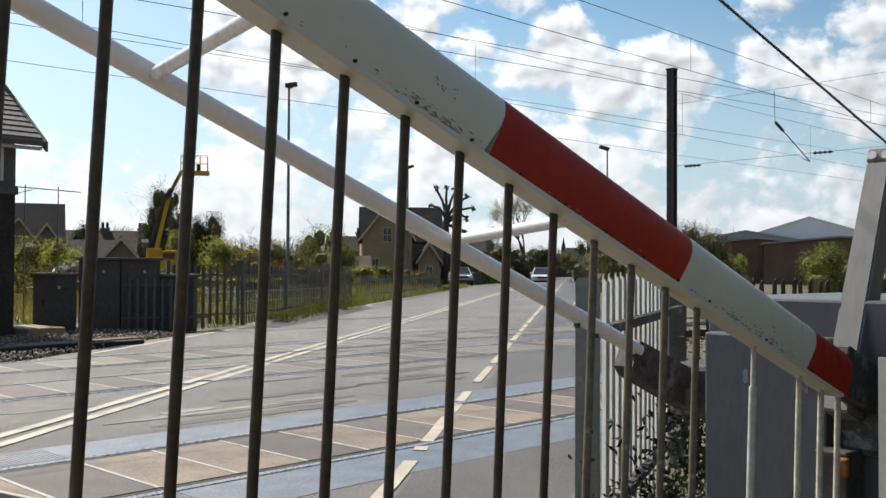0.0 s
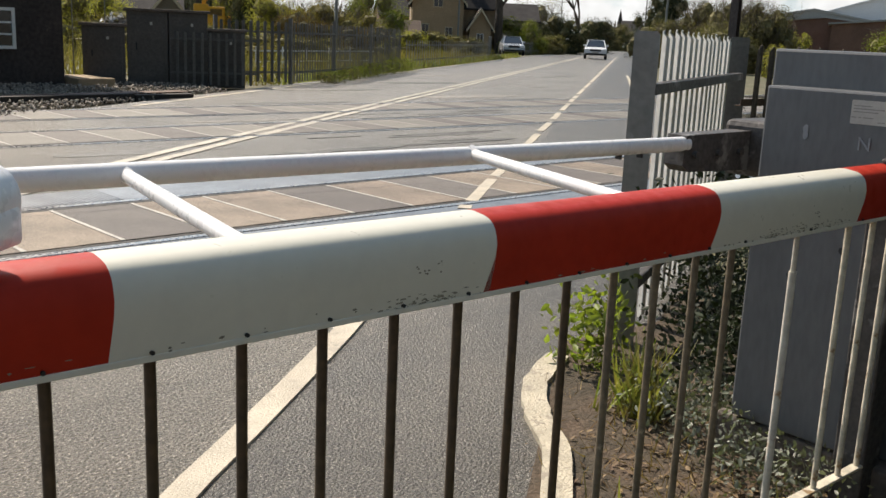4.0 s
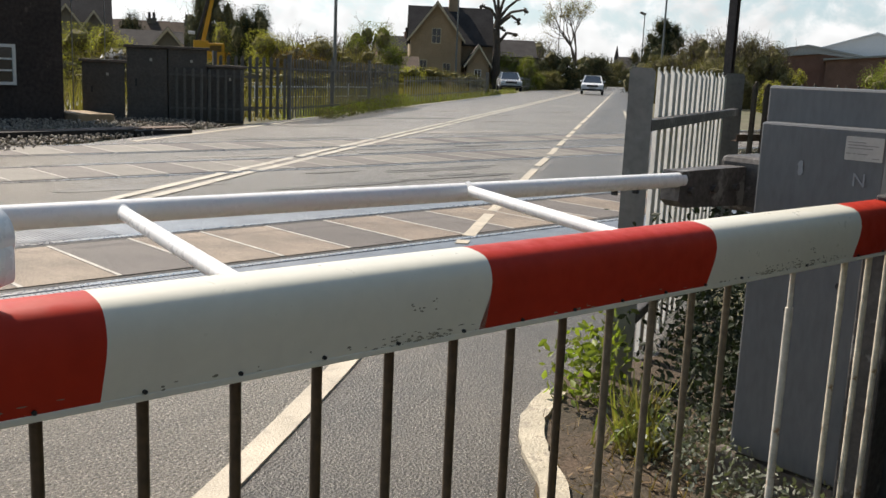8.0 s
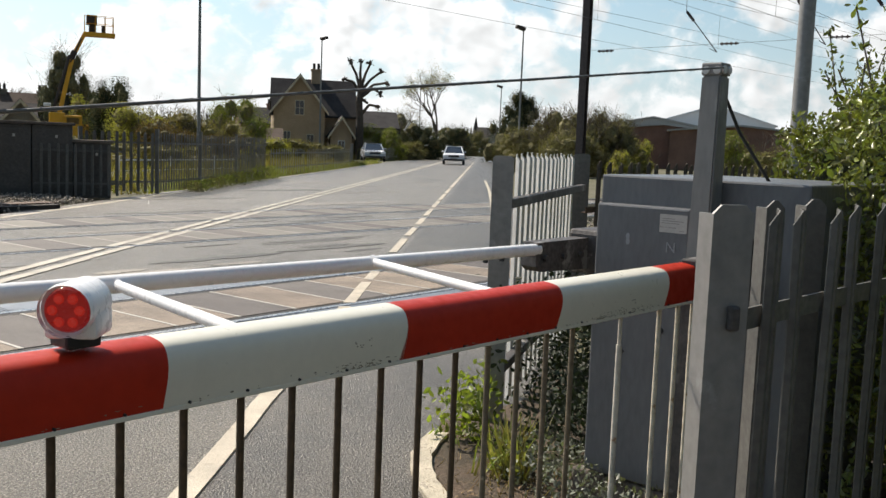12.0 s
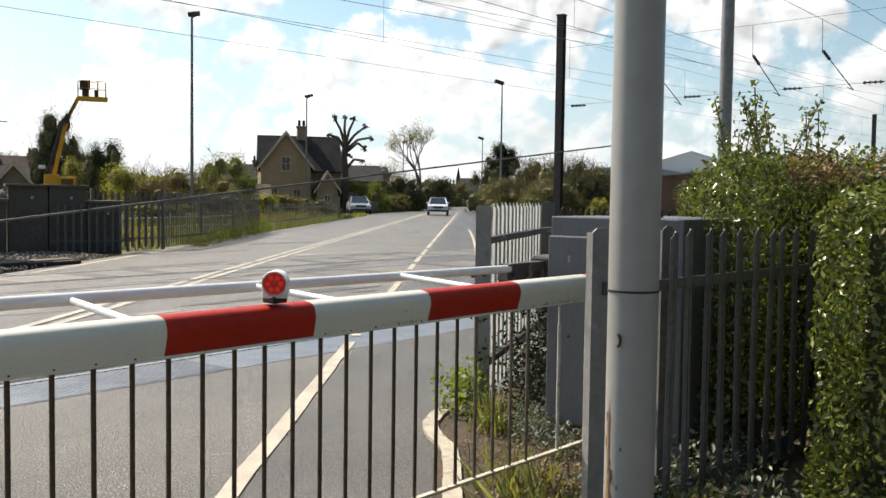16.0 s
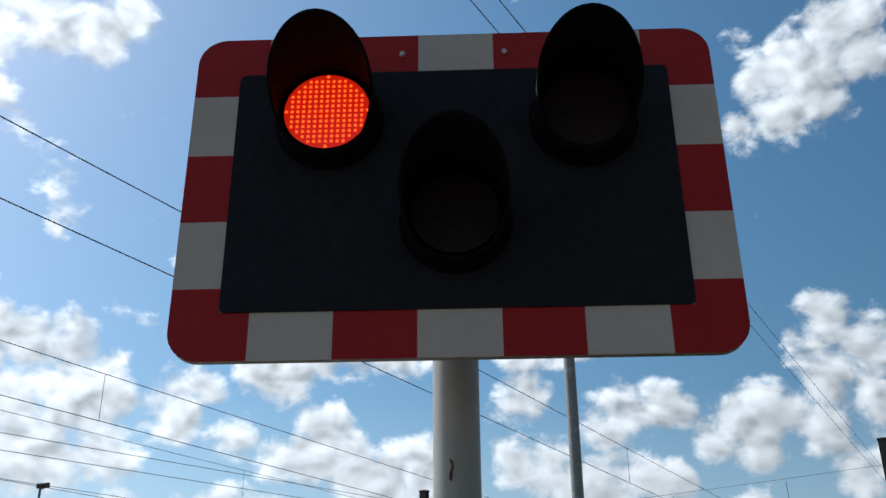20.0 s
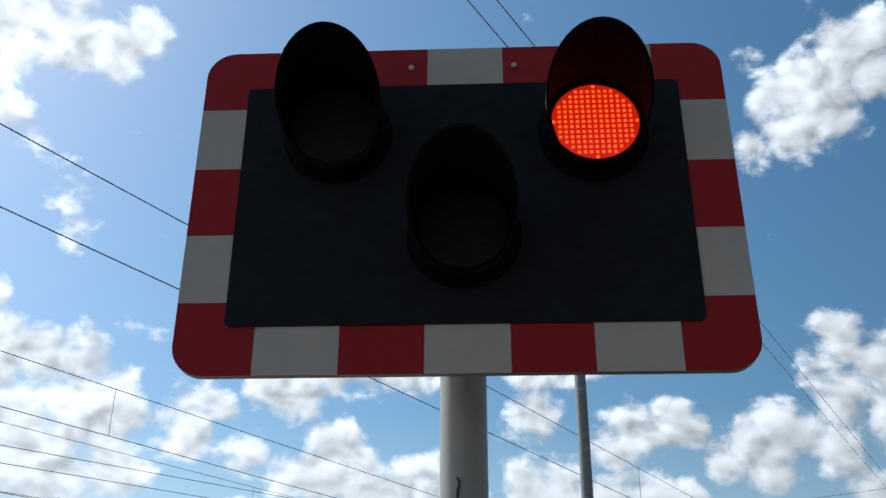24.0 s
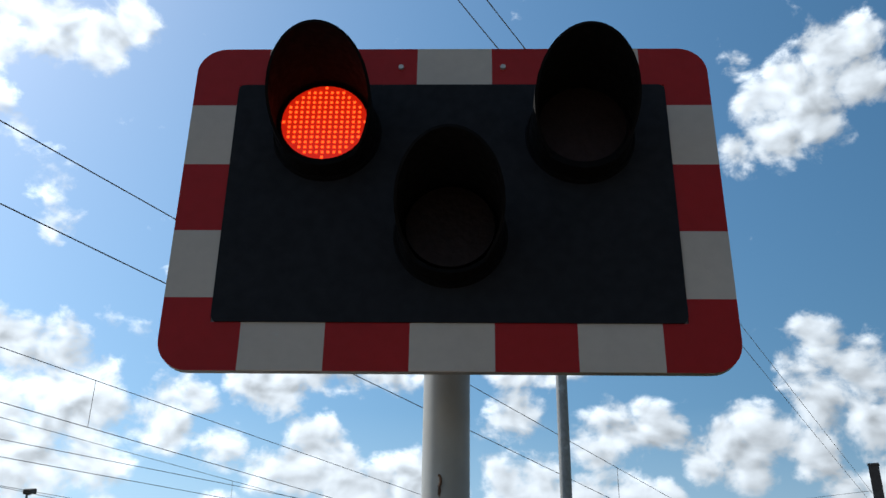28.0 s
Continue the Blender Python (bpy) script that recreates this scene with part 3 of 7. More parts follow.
# ---- ground, road, railway ----


def build_ground():
    bm = bmesh.new()
    bmesh.ops.create_circle(bm, cap_ends=True, radius=2500, segments=64)
    for v in bm.verts:
        v.co.z = -0.09
    ground = part("ground", bm, GROUND)
    tagged(ground, "rough grassy ground reaching to the horizon", "ground", kind="structure")
    # the carriageway
    a, b = on_road(-60, 1.15), on_road(420, 1.15)
    c, d = on_road(420, 7.9), on_road(-60, 7.9)
    road = sheet("road", [a, b, c, d], 0.0, ASPHALT, thick=0.08)
    tagged(road, "grey worn tarmac road over the level crossing", "road", kind="structure")
    pave = sheet("pavement", [on_road(-60, 0.30), on_road(4.1, 0.27), on_road(4.25, -0.45), on_road(26, -0.6), on_road(420, -0.6), on_road(420, 1.15), on_road(-60, 1.15)], 0.002, PATH_TAR, thick=0.08)
    tagged(pave, "brownish tarmac footway beside the road", "pavement", kind="structure")
    verge = sheet("verge", [on_road(-40, 0.30), on_road(3.4, 0.29), on_road(4.3, 0.30), on_road(4.75, -0.12), on_road(5.6, -0.3), on_road(5.6, -6), on_road(-40, -6)], 0.006, EARTH, thick=0.09)
    tagged(verge, "dry brown earth verge under the fence", "verge", kind="structure")


TRACKS = (5.42, 10.02, 12.55)          # the near rail of each track, in the railway's axes
GAUGE = 1.32


def between_rails(spans, n):
    """The stretches of a line along the road, cut where the rails cross it."""
    a = radians(TRACK_AZ)
    kr, kn = -R.x * math.sin(a) + R.y * math.cos(a), -L.x * math.sin(a) + L.y * math.cos(a)
    cuts = sorted((y + k * GAUGE - kn * n) / kr for y in TRACKS for k in (0, 1))
    out = []
    for lo, hi in spans:
        for c in cuts:
            if lo < c < hi:
                if c - 0.1 - lo > 0.15:
                    out.append((lo, c - 0.1))
                lo = c + 0.1
        out.append((lo, hi))
    return out


def build_markings():
    lines = empty("road_marking")
    tagged(lines, "cream painted road lines, worn and patched", "road marking", kind="structure")
    rng = random.Random(4)
    # footway line, whole near the barrier and broken further on
    spans = [(-30.0, 6.9), (7.3, 8.9), (9.1, 10.7), (11.6, 13.4), (13.9, 15.6), (16.1, 17.6), (18.2, 20.3), (20.9, 23.4), (24, 27), (27.6, 31), (31.7, 40), (40.6, 52), (53, 90)]
    for lo, hi in between_rails(spans, 1.26):
        bm = bmesh.new()
        steps = max(2, int((min(hi, 60) - lo) / 0.35))
        pts = []
        for i in range(steps + 1):
            rr = lo + (hi - lo) * i / steps
            p = on_road(rr, 1.185 + 0.0078 * min(rr, 10) + 0.0028 * max(0, rr - 10) + rng.uniform(-0.006, 0.006))
            pts.append((p.x, p.y))
        band(bm, pts, 0.098, -0.002, 0.0095)
        part("line", bm, ROAD_PAINT, lines)
    for n in (4.38, 4.60):
        for lo, hi in between_rails(((-30, 24), (24.3, 60), (60.5, 200)), n):
            bm = bmesh.new()
            pts = []
            steps = max(2, int((min(hi, 60) - lo) / 0.5))
            for i in range(steps + 1):
                rr = lo + (hi - lo) * i / steps
                p = on_road(rr, n - 0.004 * max(0, min(rr, 60) - 10) + rng.uniform(-0.008, 0.008))
                pts.append((p.x, p.y))
            band(bm, pts, 0.11, -0.002, 0.0095)
            part("line", bm, WORN_PAINT, lines)
    bm = bmesh.new()
    pts = [on_road(rr, 7.55 + 0.01 * max(0, rr - 20)) for rr in np.linspace(14, 90, 60)]
    band(bm, [(p.x, p.y) for p in pts], 0.10, -0.002, 0.005)
    part("line", bm, ROAD_PAINT, lines)
    bm = bmesh.new()
    pts = [on_road(rr, -0.02 + 0.0006 * (rr - 20) ** 2) for rr in np.linspace(14.5, 40, 40)]
    band(bm, [(p.x, p.y) for p in pts], 0.08, -0.002, 0.01)
    part("line", bm, KERB_PAINT, lines)
    # the wavering white edge of the footway
    path = [(-3.0, -2.95), (-1.2, -1.2), (0.5, 0.45), (1.22, 1.185), (1.587, 1.515), (1.905, 1.78), (2.07, 1.915), (2.215, 2.045), (2.335, 2.165), (2.405, 2.262), (2.485, 2.385), (2.585, 2.505), (2.71, 2.615), (2.88, 2.72), (3.06, 2.795)]
    fine = []
    for i in range(len(path) - 1):
        a, b = Vector(path[i]), Vector(path[i + 1])
        steps = max(2, int((b - a).length / 0.05))
        for k in range(steps):
            p = a.lerp(b, k / steps)
            fine.append((p.x + rng.uniform(-0.004, 0.004), p.y + rng.uniform(-0.004, 0.004)))
    bm = bmesh.new()
    band(bm, fine, 0.090, -0.01, 0.022)
    kerb = part("kerb", bm, KERB_PAINT)
    tagged(kerb, "wavering white painted edge of the footway", "kerb", kind="structure")


def track_point(x, y):
    """From the railway's own axes to the world."""
    a = radians(TRACK_AZ)
    return Vector((x * math.cos(a) - y * math.sin(a), x * math.sin(a) + y * math.cos(a), 0))


def build_railway():
    m_track = pose(0, 0, 0, 0, 0, TRACK_AZ)
    bm = bmesh.new()
    bed = [(-120, 4.0), (1.5, 4.0), (1.5, 14.9), (-120, 14.9)]
    prism(bm, bed, -0.1, -0.05, m_track)
    bed2 = [(10.5 + 4.2, 4.0), (300, 4.0), (300, 14.9), (10.5 + 17, 14.9)]
    prism(bm, bed2, -0.1, -0.05, m_track)
    bal = part("ballast_bed", bm, BALLAST_M)
    tagged(bal, "grey stone railway ballast", "ballast", kind="structure")
    for y in TRACKS:
        track = empty("railway_track", m_track)
        tagged(track, "polished steel rails set flush in the crossing", "railway track", "railway tracks")
        for k in (0, 1):
            yy = y + k * GAUGE
            bm = bmesh.new()
            box(bm, (-150, yy - 0.034, -0.08), (300, yy + 0.034, 0.008), bevel=0.006)
            part("rail", bm, RAIL, track)
            side = -1 if k else 1
            bm = bmesh.new()
            lo, hi = sorted((yy + side * 0.036, yy + side * 0.10))
            box(bm, (-2.5, lo, -0.07), (19 if y < 6 else 24, hi, 0.003))
            part("flangeway", bm, RUBBER, track)
    # crossing panels between and beside the rails
    deck = empty("crossing_deck", m_track)
    tagged(deck, "tan and dark rubber crossing panels with pale joints", "crossing deck", kind="structure")
    bm = bmesh.new()
    box(bm, (0, 0, 0), (0.80, GAUGE - 0.235, 0.04), bevel=0.004)
    tan_me = part("panel", bm, PANEL_TAN, deck, at=Matrix.Translation((-2.4, TRACKS[0] + 0.12, -0.034)))
    bm = bmesh.new()
    box(bm, (0, 0, 0), (0.80, GAUGE - 0.235, 0.04), bevel=0.004)
    dark_me = part("panel", bm, PANEL_DARK, deck, at=Matrix.Translation((-1.56, TRACKS[0] + 0.12, -0.034)))
    bm = bmesh.new()
    box(bm, (0, 0, 0), (0.80, GAUGE - 0.235, 0.04), bevel=0.004)
    grey_me = part("panel", bm, PANEL_GREY, deck, at=Matrix.Translation((1.4, TRACKS[1] + 0.12, -0.034)))
    bm = bmesh.new()
    box(bm, (0, 0, 0), (0.028, GAUGE - 0.235, 0.04))
    joint_me = part("panel_joint", bm, JOINT_PALE, deck, at=Matrix.Translation((-1.6, TRACKS[0] + 0.12, -0.032)))
    for t, y in enumerate(TRACKS):
        x0, x1 = (-0.72, 17.0) if t == 0 else (2.0, 24.0)
        count = int((x1 - x0) / 0.57)
        pattern = "dtdtttdttdtdttdtdtt"
        for i in range(count):
            x = x0 + 0.57 * i
            which = pattern[(i + t * 5) % len(pattern)]
            src = (tan_me if which == "t" else dark_me) if t == 0 else (grey_me if which == "t" else dark_me)
            piece("panel", src.data, deck, Matrix.Translation((x, y + 0.12, -0.034)) @ Matrix.Diagonal((0.54 / 0.80, 1, 1, 1)))
            piece("panel_joint", joint_me.data, deck, Matrix.Translation((x - 0.029, y + 0.12, -0.032)))
    # ribbed steel strips outside the near track
    for lo, hi in ((TRACKS[0] - 0.66, TRACKS[0] - 0.045), (TRACKS[0] + GAUGE + 0.045, TRACKS[0] + GAUGE + 0.56)):
        bm = bmesh.new()
        box(bm, (-3, lo, -0.05), (17, hi, 0.003))
        part("steel_plate", bm, GRATING, deck, "bluish galvanised steel plate")
        bm = bmesh.new()
        for i in range(150):
            x = -1.5 + i * 0.032
            box(bm, (x, lo + 0.02, 0.002), (x + 0.021, hi - 0.02, 0.0062))
        rib = part("grating", bm, GRATING, deck, "ribbed anti-trespass steel grating")
        rib["kind"] = "stuff"


build_ground()
build_markings()
build_railway()


def on_far_side(x, y, w):
    """Whether a strip would reach beyond the carriageway."""
    ns = [track_point(u, y).dot(L) for u in (x, x + w)]
    return min(ns) < 1.4 or max(ns) > 7.7


def build_patches():
    """Old tar repairs and dark streaks across the far side of the crossing."""
    rng = random.Random(31)
    group = empty("tar_repair", pose(0, 0, 0, 0, 0, TRACK_AZ))
    tagged(group, "dark tar repairs and pale scuffed strips on the road", "road repair", kind="structure")
    spots = [(4.2, 7.60, 2.6, 0.24), (7.0, 8.1, 3.6, 0.22), (3.6, 9.2, 2.2, 0.35), (9.5, 9.35, 3.0, 0.25), (6.2, 11.75, 3.4, 0.22), (10.5, 11.8, 2.4, 0.3),
             (8.6, 14.3, 2.8, 0.4), (13.0, 15.0, 4.0, 0.5), (11.5, 17.2, 3.0, 0.35), (16.0, 19.5, 3.2, 0.6), (19.5, 23.0, 4.0, 0.5), (14.5, 14.2, 2.6, 0.25), (12.0, 7.5, 2.4, 0.25)]
    for k in range(46):
        y = rng.choice((rng.uniform(7.45, 9.8), rng.uniform(11.45, 12.4), rng.uniform(14.0, 24.0)))
        x = y * 1.25 - 6.0 + rng.uniform(-0.2, 9.0)
        spots.append((x, y, rng.uniform(0.5, 2.6), rng.uniform(0.05, 0.22)))
    for i, (x, y, w, d) in enumerate(spots):
        if on_far_side(x, y, w):
            continue
        bm = bmesh.new()
        top, bot = [], []
        n = 16
        for k in range(n + 1):
            u = x + w * k / n
            taper = min(1, 4 * k / n, 4 * (n - k) / n)
            top.append((u, y + d * 0.5 * taper * rng.uniform(0.6, 1.15)))
            bot.append((u, y - d * 0.5 * taper * rng.uniform(0.6, 1.15)))
        prism(bm, bot[1:-1] + top[1:-1][::-1], -0.01, 0.0030 + 0.00012 * (i % 25), Matrix.Identity(4))
        part("repair", bm, (TAR_DARK, TAR_PALE, TAR_STREAK)[i % 3], group)


build_patches()

# ---- the barrier ----
HINGE = Vector((3.12, 1.372, 0.955))
# seconds, lift of the boom, swing of the skirt bars
BARRIER_ANGLES = [(0, 20.95, 3.0), (0.3, 17.4, 1.6), (0.6, 13.75, 0.7), (1.0, 8.33, 0.4), (1.4, 4.29, 0.2), (2.0, 1.5, 0.0), (2.5, 0.1, 0.0), (3.2, 0.0, 0.0), (28, 0.0, 0.0)]
PIVOT = Vector((3.025, 1.372, 0.957))
BANDS = [2.62, 2.405, 1.820, 1.224, 0.629, 0.046, -0.55, -1.15, -1.75, -2.35, -2.95, -3.55, -4.15]


def boom_section():
    """Across the boom: flat face to the road user, sloping top with a rounded shoulder, open lip below."""
    pts = [(-0.012, -0.0655), (-0.0340, -0.0645), (-0.0368, -0.030), (-0.0376, -0.010), (-0.0368, 0.008), (-0.0343, 0.0215), (-0.0300, 0.0325), (-0.0238, 0.0405), (-0.0155, 0.0458),
           (-0.004, 0.0490), (0.010, 0.0510), (0.024, 0.0522), (0.036, 0.0510), (0.045, 0.045), (0.051, 0.032), (0.050, 0.0), (0.044, -0.04), (0.028, -0.0655)]
    return pts


BARRIER = None
SKIRT_BARS = []
SKIRT_RAIL = None


def build_barrier():
    global BARRIER, SKIRT_RAIL
    BARRIER = empty("level_crossing_barrier", Matrix.Translation(HINGE))
    tagged(BARRIER, "red and white lowered crossing barrier with hanging bar skirt", "barrier")
    sec = boom_section()
    rng = random.Random(3)
    for i in range(len(BANDS) - 1):
        x1, x0 = BANDS[i], BANDS[i + 1]
        bm = bmesh.new()
        a, b = [], []
        # the joint between two colours runs a little aslant down the face
        for (y, z) in sec:
            lean = (0.020 if i < 3 else 0.008) * min(0.0, z) / 0.06
            a.append(bm.verts.new((x0 - HINGE.x + lean, y, z - 0.015)))
            b.append(bm.verts.new((x1 - HINGE.x + (lean if i else 0), y, z - 0.015)))
        n = len(sec)
        for k in range(n - 1):
            bm.faces.new((a[k], a[k + 1], b[k + 1], b[k]))
        bm.faces.new((a[-1], a[0], b[0], b[-1]))
        if i == 0:
            bm.faces.new(b)
        if i == len(BANDS) - 2:
            bm.faces.new(a[::-1])
        bmesh.ops.recalc_face_normals(bm, faces=bm.faces[:])
        part("boom_section", bm, RED if i % 2 == 0 else WHITE, BARRIER, "red reflective boom section" if i % 2 == 0 else "off-white boom section, grimy along its lower lip", smooth=True)
    # lower lip, pale, with grime and bolts
    bm = bmesh.new()
    box(bm, (BANDS[-1] - HINGE.x, -0.0352, -0.0880), (2.60 - HINGE.x, 0.02, -0.0790), bevel=0.0015)
    part("lower_lip", bm, WHITE, BARRIER)
    bm = bmesh.new()
    for i in range(230):
        x = rng.choice((rng.gauss(2.24, 0.06), rng.gauss(2.12, 0.05), rng.gauss(2.02, 0.03), rng.gauss(1.08, 0.05), rng.uniform(0.3, 2.38)))
        if x > 2.36 or any(abs(x - e) < 0.012 for e in BANDS):
            continue
        z = -0.079 + min(0.03, abs(rng.gauss(0, 0.008)))
        w, h = rng.uniform(0.001, 0.006), rng.uniform(0.0005, 0.0018)
        y = -0.0346 - 0.0025 * (z + 0.0795) / 0.0345
        ring = [bm.verts.new((x - HINGE.x + w * math.cos(q) * rng.uniform(0.6, 1.3), y - rng.uniform(0.0, 0.0002), z + h * math.sin(q) * rng.uniform(0.6, 1.3))) for q in (k * math.pi / 4 for k in range(8))]
        bm.faces.new(ring)
    for cx, cz, n in ((1.075, -0.030, 7), (2.19, -0.045, 9), (1.10, -0.020, 3)):
        for i in range(n):
            x, z = rng.gauss(cx, 0.012), rng.gauss(cz, 0.007)
            y = -0.0382
            ring = [bm.verts.new((x - HINGE.x + rng.uniform(0.001, 0.0035) * math.cos(q), y, z + rng.uniform(0.0008, 0.002) * math.sin(q))) for q in (k * math.pi / 3 for k in range(6))]
            bm.faces.new(ring)
    part("grime", bm, GRIME, BARRIER, "black mould along the lip")["kind"] = "stuff"
    # the parallel round tube and its struts
    bm = bmesh.new()
    tube(bm, (2.675 - HINGE.x, 0.66, 0.013), (-4.1 - HINGE.x, 0.70, 0.05), 0.0225, 0.0245, seg=20)
    part("rear_tube", bm, WHITE_TUBE, BARRIER, "white round tube", smooth=True)
    for xa, xb in ((1.797, 1.648), (0.931, 0.845), (0.128, 0.0), (-0.75, -0.88), (-1.6, -1.73), (-2.5, -2.63)):
        bm = bmesh.new()
        ya = 0.68 + 0.05 * (2.6 - xa) / 6.7
        tube(bm, (xa - HINGE.x, ya - 0.035, 0.022), (xb - HINGE.x, 0.035, 0.012), 0.0135, 0.0135, seg=14)
        tube(bm, (xa - HINGE.x, ya - 0.050, 0.016), (xa - HINGE.x, ya - 0.02, 0.032), 0.0150, seg=12)
        part("strut", bm, WHITE_TUBE, BARRIER, smooth=True)
    for x in (2.36, 2.455):
        bm = bmesh.new()
        box(bm, (x - HINGE.x - 0.005, 0.652, -0.018), (x - HINGE.x + 0.005, 0.668, -0.004))
        part("tube_clip", bm, BLACK, BARRIER)
    # arm plate that carries the tube
    bm = bmesh.new()
    prism(bm, [(2.645, -0.05), (2.68, -0.072), (3.08, -0.085), (3.12, 0.045), (2.655, 0.040)], 0.645, 0.715, Matrix.Translation((-HINGE.x, 0, 0)) @ Matrix(((1, 0, 0, 0), (0, 0, 1, 0), (0, 1, 0, 0), (0, 0, 0, 1))))
    for x in (2.70, 2.82, 2.94):
        tube(bm, (x - HINGE.x, 0.63, -0.02), (x - HINGE.x, 0.73, -0.02), 0.012, seg=8)
    part("tube_bracket", bm, POST_DARK, BARRIER, "dark dirty steel bracket plate")
    bm = bmesh.new()
    box(bm, (2.60 - HINGE.x, -0.032, -0.07), (3.05 - HINGE.x, 0.03, 0.05), bevel=0.006)
    part("boom_root", bm, POST_DARK, BARRIER, "dark steel boom root")
    # skirt bars
    xs = [2.645, 2.543, 2.42, 2.185] + [1.930 - 0.1246 * k for k in range(12)] + [0.5594 - 0.1212 * k for k in range(1, 38)]
    for i, x in enumerate(xs):
        mat, r = BAR_STEEL, 0.0077
        if i in (0, 1, 2):
            mat = BAR_CREAM
        if i in (4, 5, 6, 7):
            mat = BAR_TAN
        if i == 3:
            mat = BAR_WHITE
        bm = bmesh.new()
        tube(bm, (0, 0, 0.02), (0, 0, -0.10 if mat is BAR_WHITE else -0.705), r if mat is not BAR_WHITE else 0.006, seg=10)
        if mat is BAR_WHITE:
            tube(bm, (0, 0, -0.10), (0, 0, -0.705), 0.009, seg=10)
        bar = part("skirt_bar", bm, mat, BARRIER, "white painted bar" if mat is BAR_WHITE else ("rusty cream bar" if mat is BAR_CREAM else ("brownish tan bar" if mat is BAR_TAN else "")), smooth=True)
        off = Vector((x - HINGE.x, 0.0, -0.080))
        bar.matrix_basis = Matrix.Translation(off)
        bm = bmesh.new()
        tube(bm, (-0.012, -0.032, 0.004), (-0.012, -0.0385, 0.004), 0.0028, seg=8)
        part("bolt", bm, BLACK, BARRIER, at=Matrix.Translation(off))
        SKIRT_BARS.append((bar, off))
    bm = bmesh.new()
    box(bm, (-4.0 - HINGE.x, -0.013, 0.002), (2.66 - HINGE.x, 0.013, 0.010), bevel=0.002)
    box(bm, (-4.0 - HINGE.x, 0.004, -0.012), (2.66 - HINGE.x, 0.013, 0.002), bevel=0.002)
    SKIRT_RAIL = part("skirt_rail", bm, BAR_CREAM, BARRIER, "weathered bottom rail of the skirt")
    SKIRT_RAIL.matrix_basis = Matrix.Translation((0, 0.0, -0.785))
    # red lamp on the boom
    lx = 0.480 - HINGE.x
    bm = bmesh.new()
    box(bm, (lx - 0.028, -0.028, 0.043), (lx + 0.032, 0.032, 0.068), bevel=0.006)
    part("lamp_foot", bm, BLACK, BARRIER, "black rubber lamp foot")
    mlamp = Matrix.Translation((lx, -0.005, 0.110)) @ pose(0, 0, 0, 0, 0, -46)
    bm = bmesh.new()
    tube(bm, (0, -0.040, 0), (0, 0.055, 0), 0.042, 0.040, seg=28, caps=True)
    box(bm, (-0.042, -0.032, -0.05), (0.042, 0.055, -0.005), bevel=0.008)
    tube(bm, (0, -0.060, 0.0), (0, -0.040, 0), 0.041, 0.043, seg=28, caps=False)
    body = part("lamp_housing", bm, WHITE_TUBE, BARRIER, "rounded white lamp housing", smooth=True, at=mlamp)
    bm = bmesh.new()
    tube(bm, (0, -0.050, 0), (0, -0.041, 0), 0.033, 0.0365, seg=28)
    lens = part("lamp_lens", bm, LAMP_RED, body, "glowing red lamp lens", smooth=True)
    for a in range(6):
        bm = bmesh.new()
        c = (0.021 * math.cos(a * math.pi / 3), -0.0505, 0.021 * math.sin(a * math.pi / 3))
        tube(bm, c, (c[0], -0.0535, c[2]), 0.0085, 0.006, seg=10)
        part("lamp_diode", bm, LAMP_SPOT, lens)
    # the stay mast stands on the boom's root and tips with it
    mast = empty("stay_mast", Matrix.Translation((2.767 - HINGE.x, 0.003, -HINGE.z)))
    mast.parent = BARRIER
    bm = bmesh.new()
    lo = [(-0.028, 0.006), (0.072, 0.006), (0.072, 0.085), (-0.028, 0.085)]
    hi = [(0.0, 0.010), (0.070, 0.010), (0.070, 0.080), (0.0, 0.080)]
    va = [bm.verts.new((x, y, 0.86)) for x, y in lo]
    vb = [bm.verts.new((x, y, 1.615)) for x, y in hi]
    bm.faces.new(va[::-1])
    bm.faces.new(vb)
    for i in range(4):
        bm.faces.new((va[i], va[(i + 1) % 4], vb[(i + 1) % 4], vb[i]))
    bmesh.ops.bevel(bm, geom=bm.edges[:], offset=0.006, segments=2, affect="EDGES")
    part("column", bm, MAST_GREY, mast, "dull grey stained steel column")
    bm = bmesh.new()
    box(bm, (0.000, 0.007, 1.615), (0.071, 0.083, 1.658), bevel=0.006)
    tube(bm, (0.074, 0.045, 1.632), (0.088, 0.045, 1.628), 0.011, seg=8)
    part("cap", bm, MAST_GREY, mast, "stained steel cap")
    for y in (0.024, 0.064):
        bm = bmesh.new()
        tube(bm, (-0.005, y, 1.632), (0.01, y, 1.632), 0.013, 0.015, seg=14)
        part("eyelet", bm, GALV_PALE, mast, "pale cable eyelet")
    for x in (0.016, 0.052):
        bm = bmesh.new()
        tube(bm, (x, 0.001, 1.634), (x, 0.012, 1.634), 0.013, 0.015, seg=14)
        part("eyelet", bm, GALV_PALE, mast, "pale cable eyelet")
    bm = bmesh.new()
    wire = [(0.075, 0.05, 1.60), (0.2, 0.02, 1.43), (0.42, -0.08, 1.16), (0.55, -0.14, 1.0)]
    for a, b in zip(wire, wire[1:]):
        tube(bm, a, b, 0.006, seg=8)
    part("back_cable", bm, BLACK, mast)
    # stay cable from the mast's top down to the boom's tip
    m_stay = Matrix.Translation(Vector((2.755, 1.372, 1.638)) - HINGE) @ pose(0, 0, 0, 0, -6.5, 0)
    bm = bmesh.new()
    tube(bm, (0, 0, 0), (-4.95, 0, 0), 0.0032, seg=8)
    for i in range(120):
        a = i * 0.9
        x = -0.02 - i * 0.041
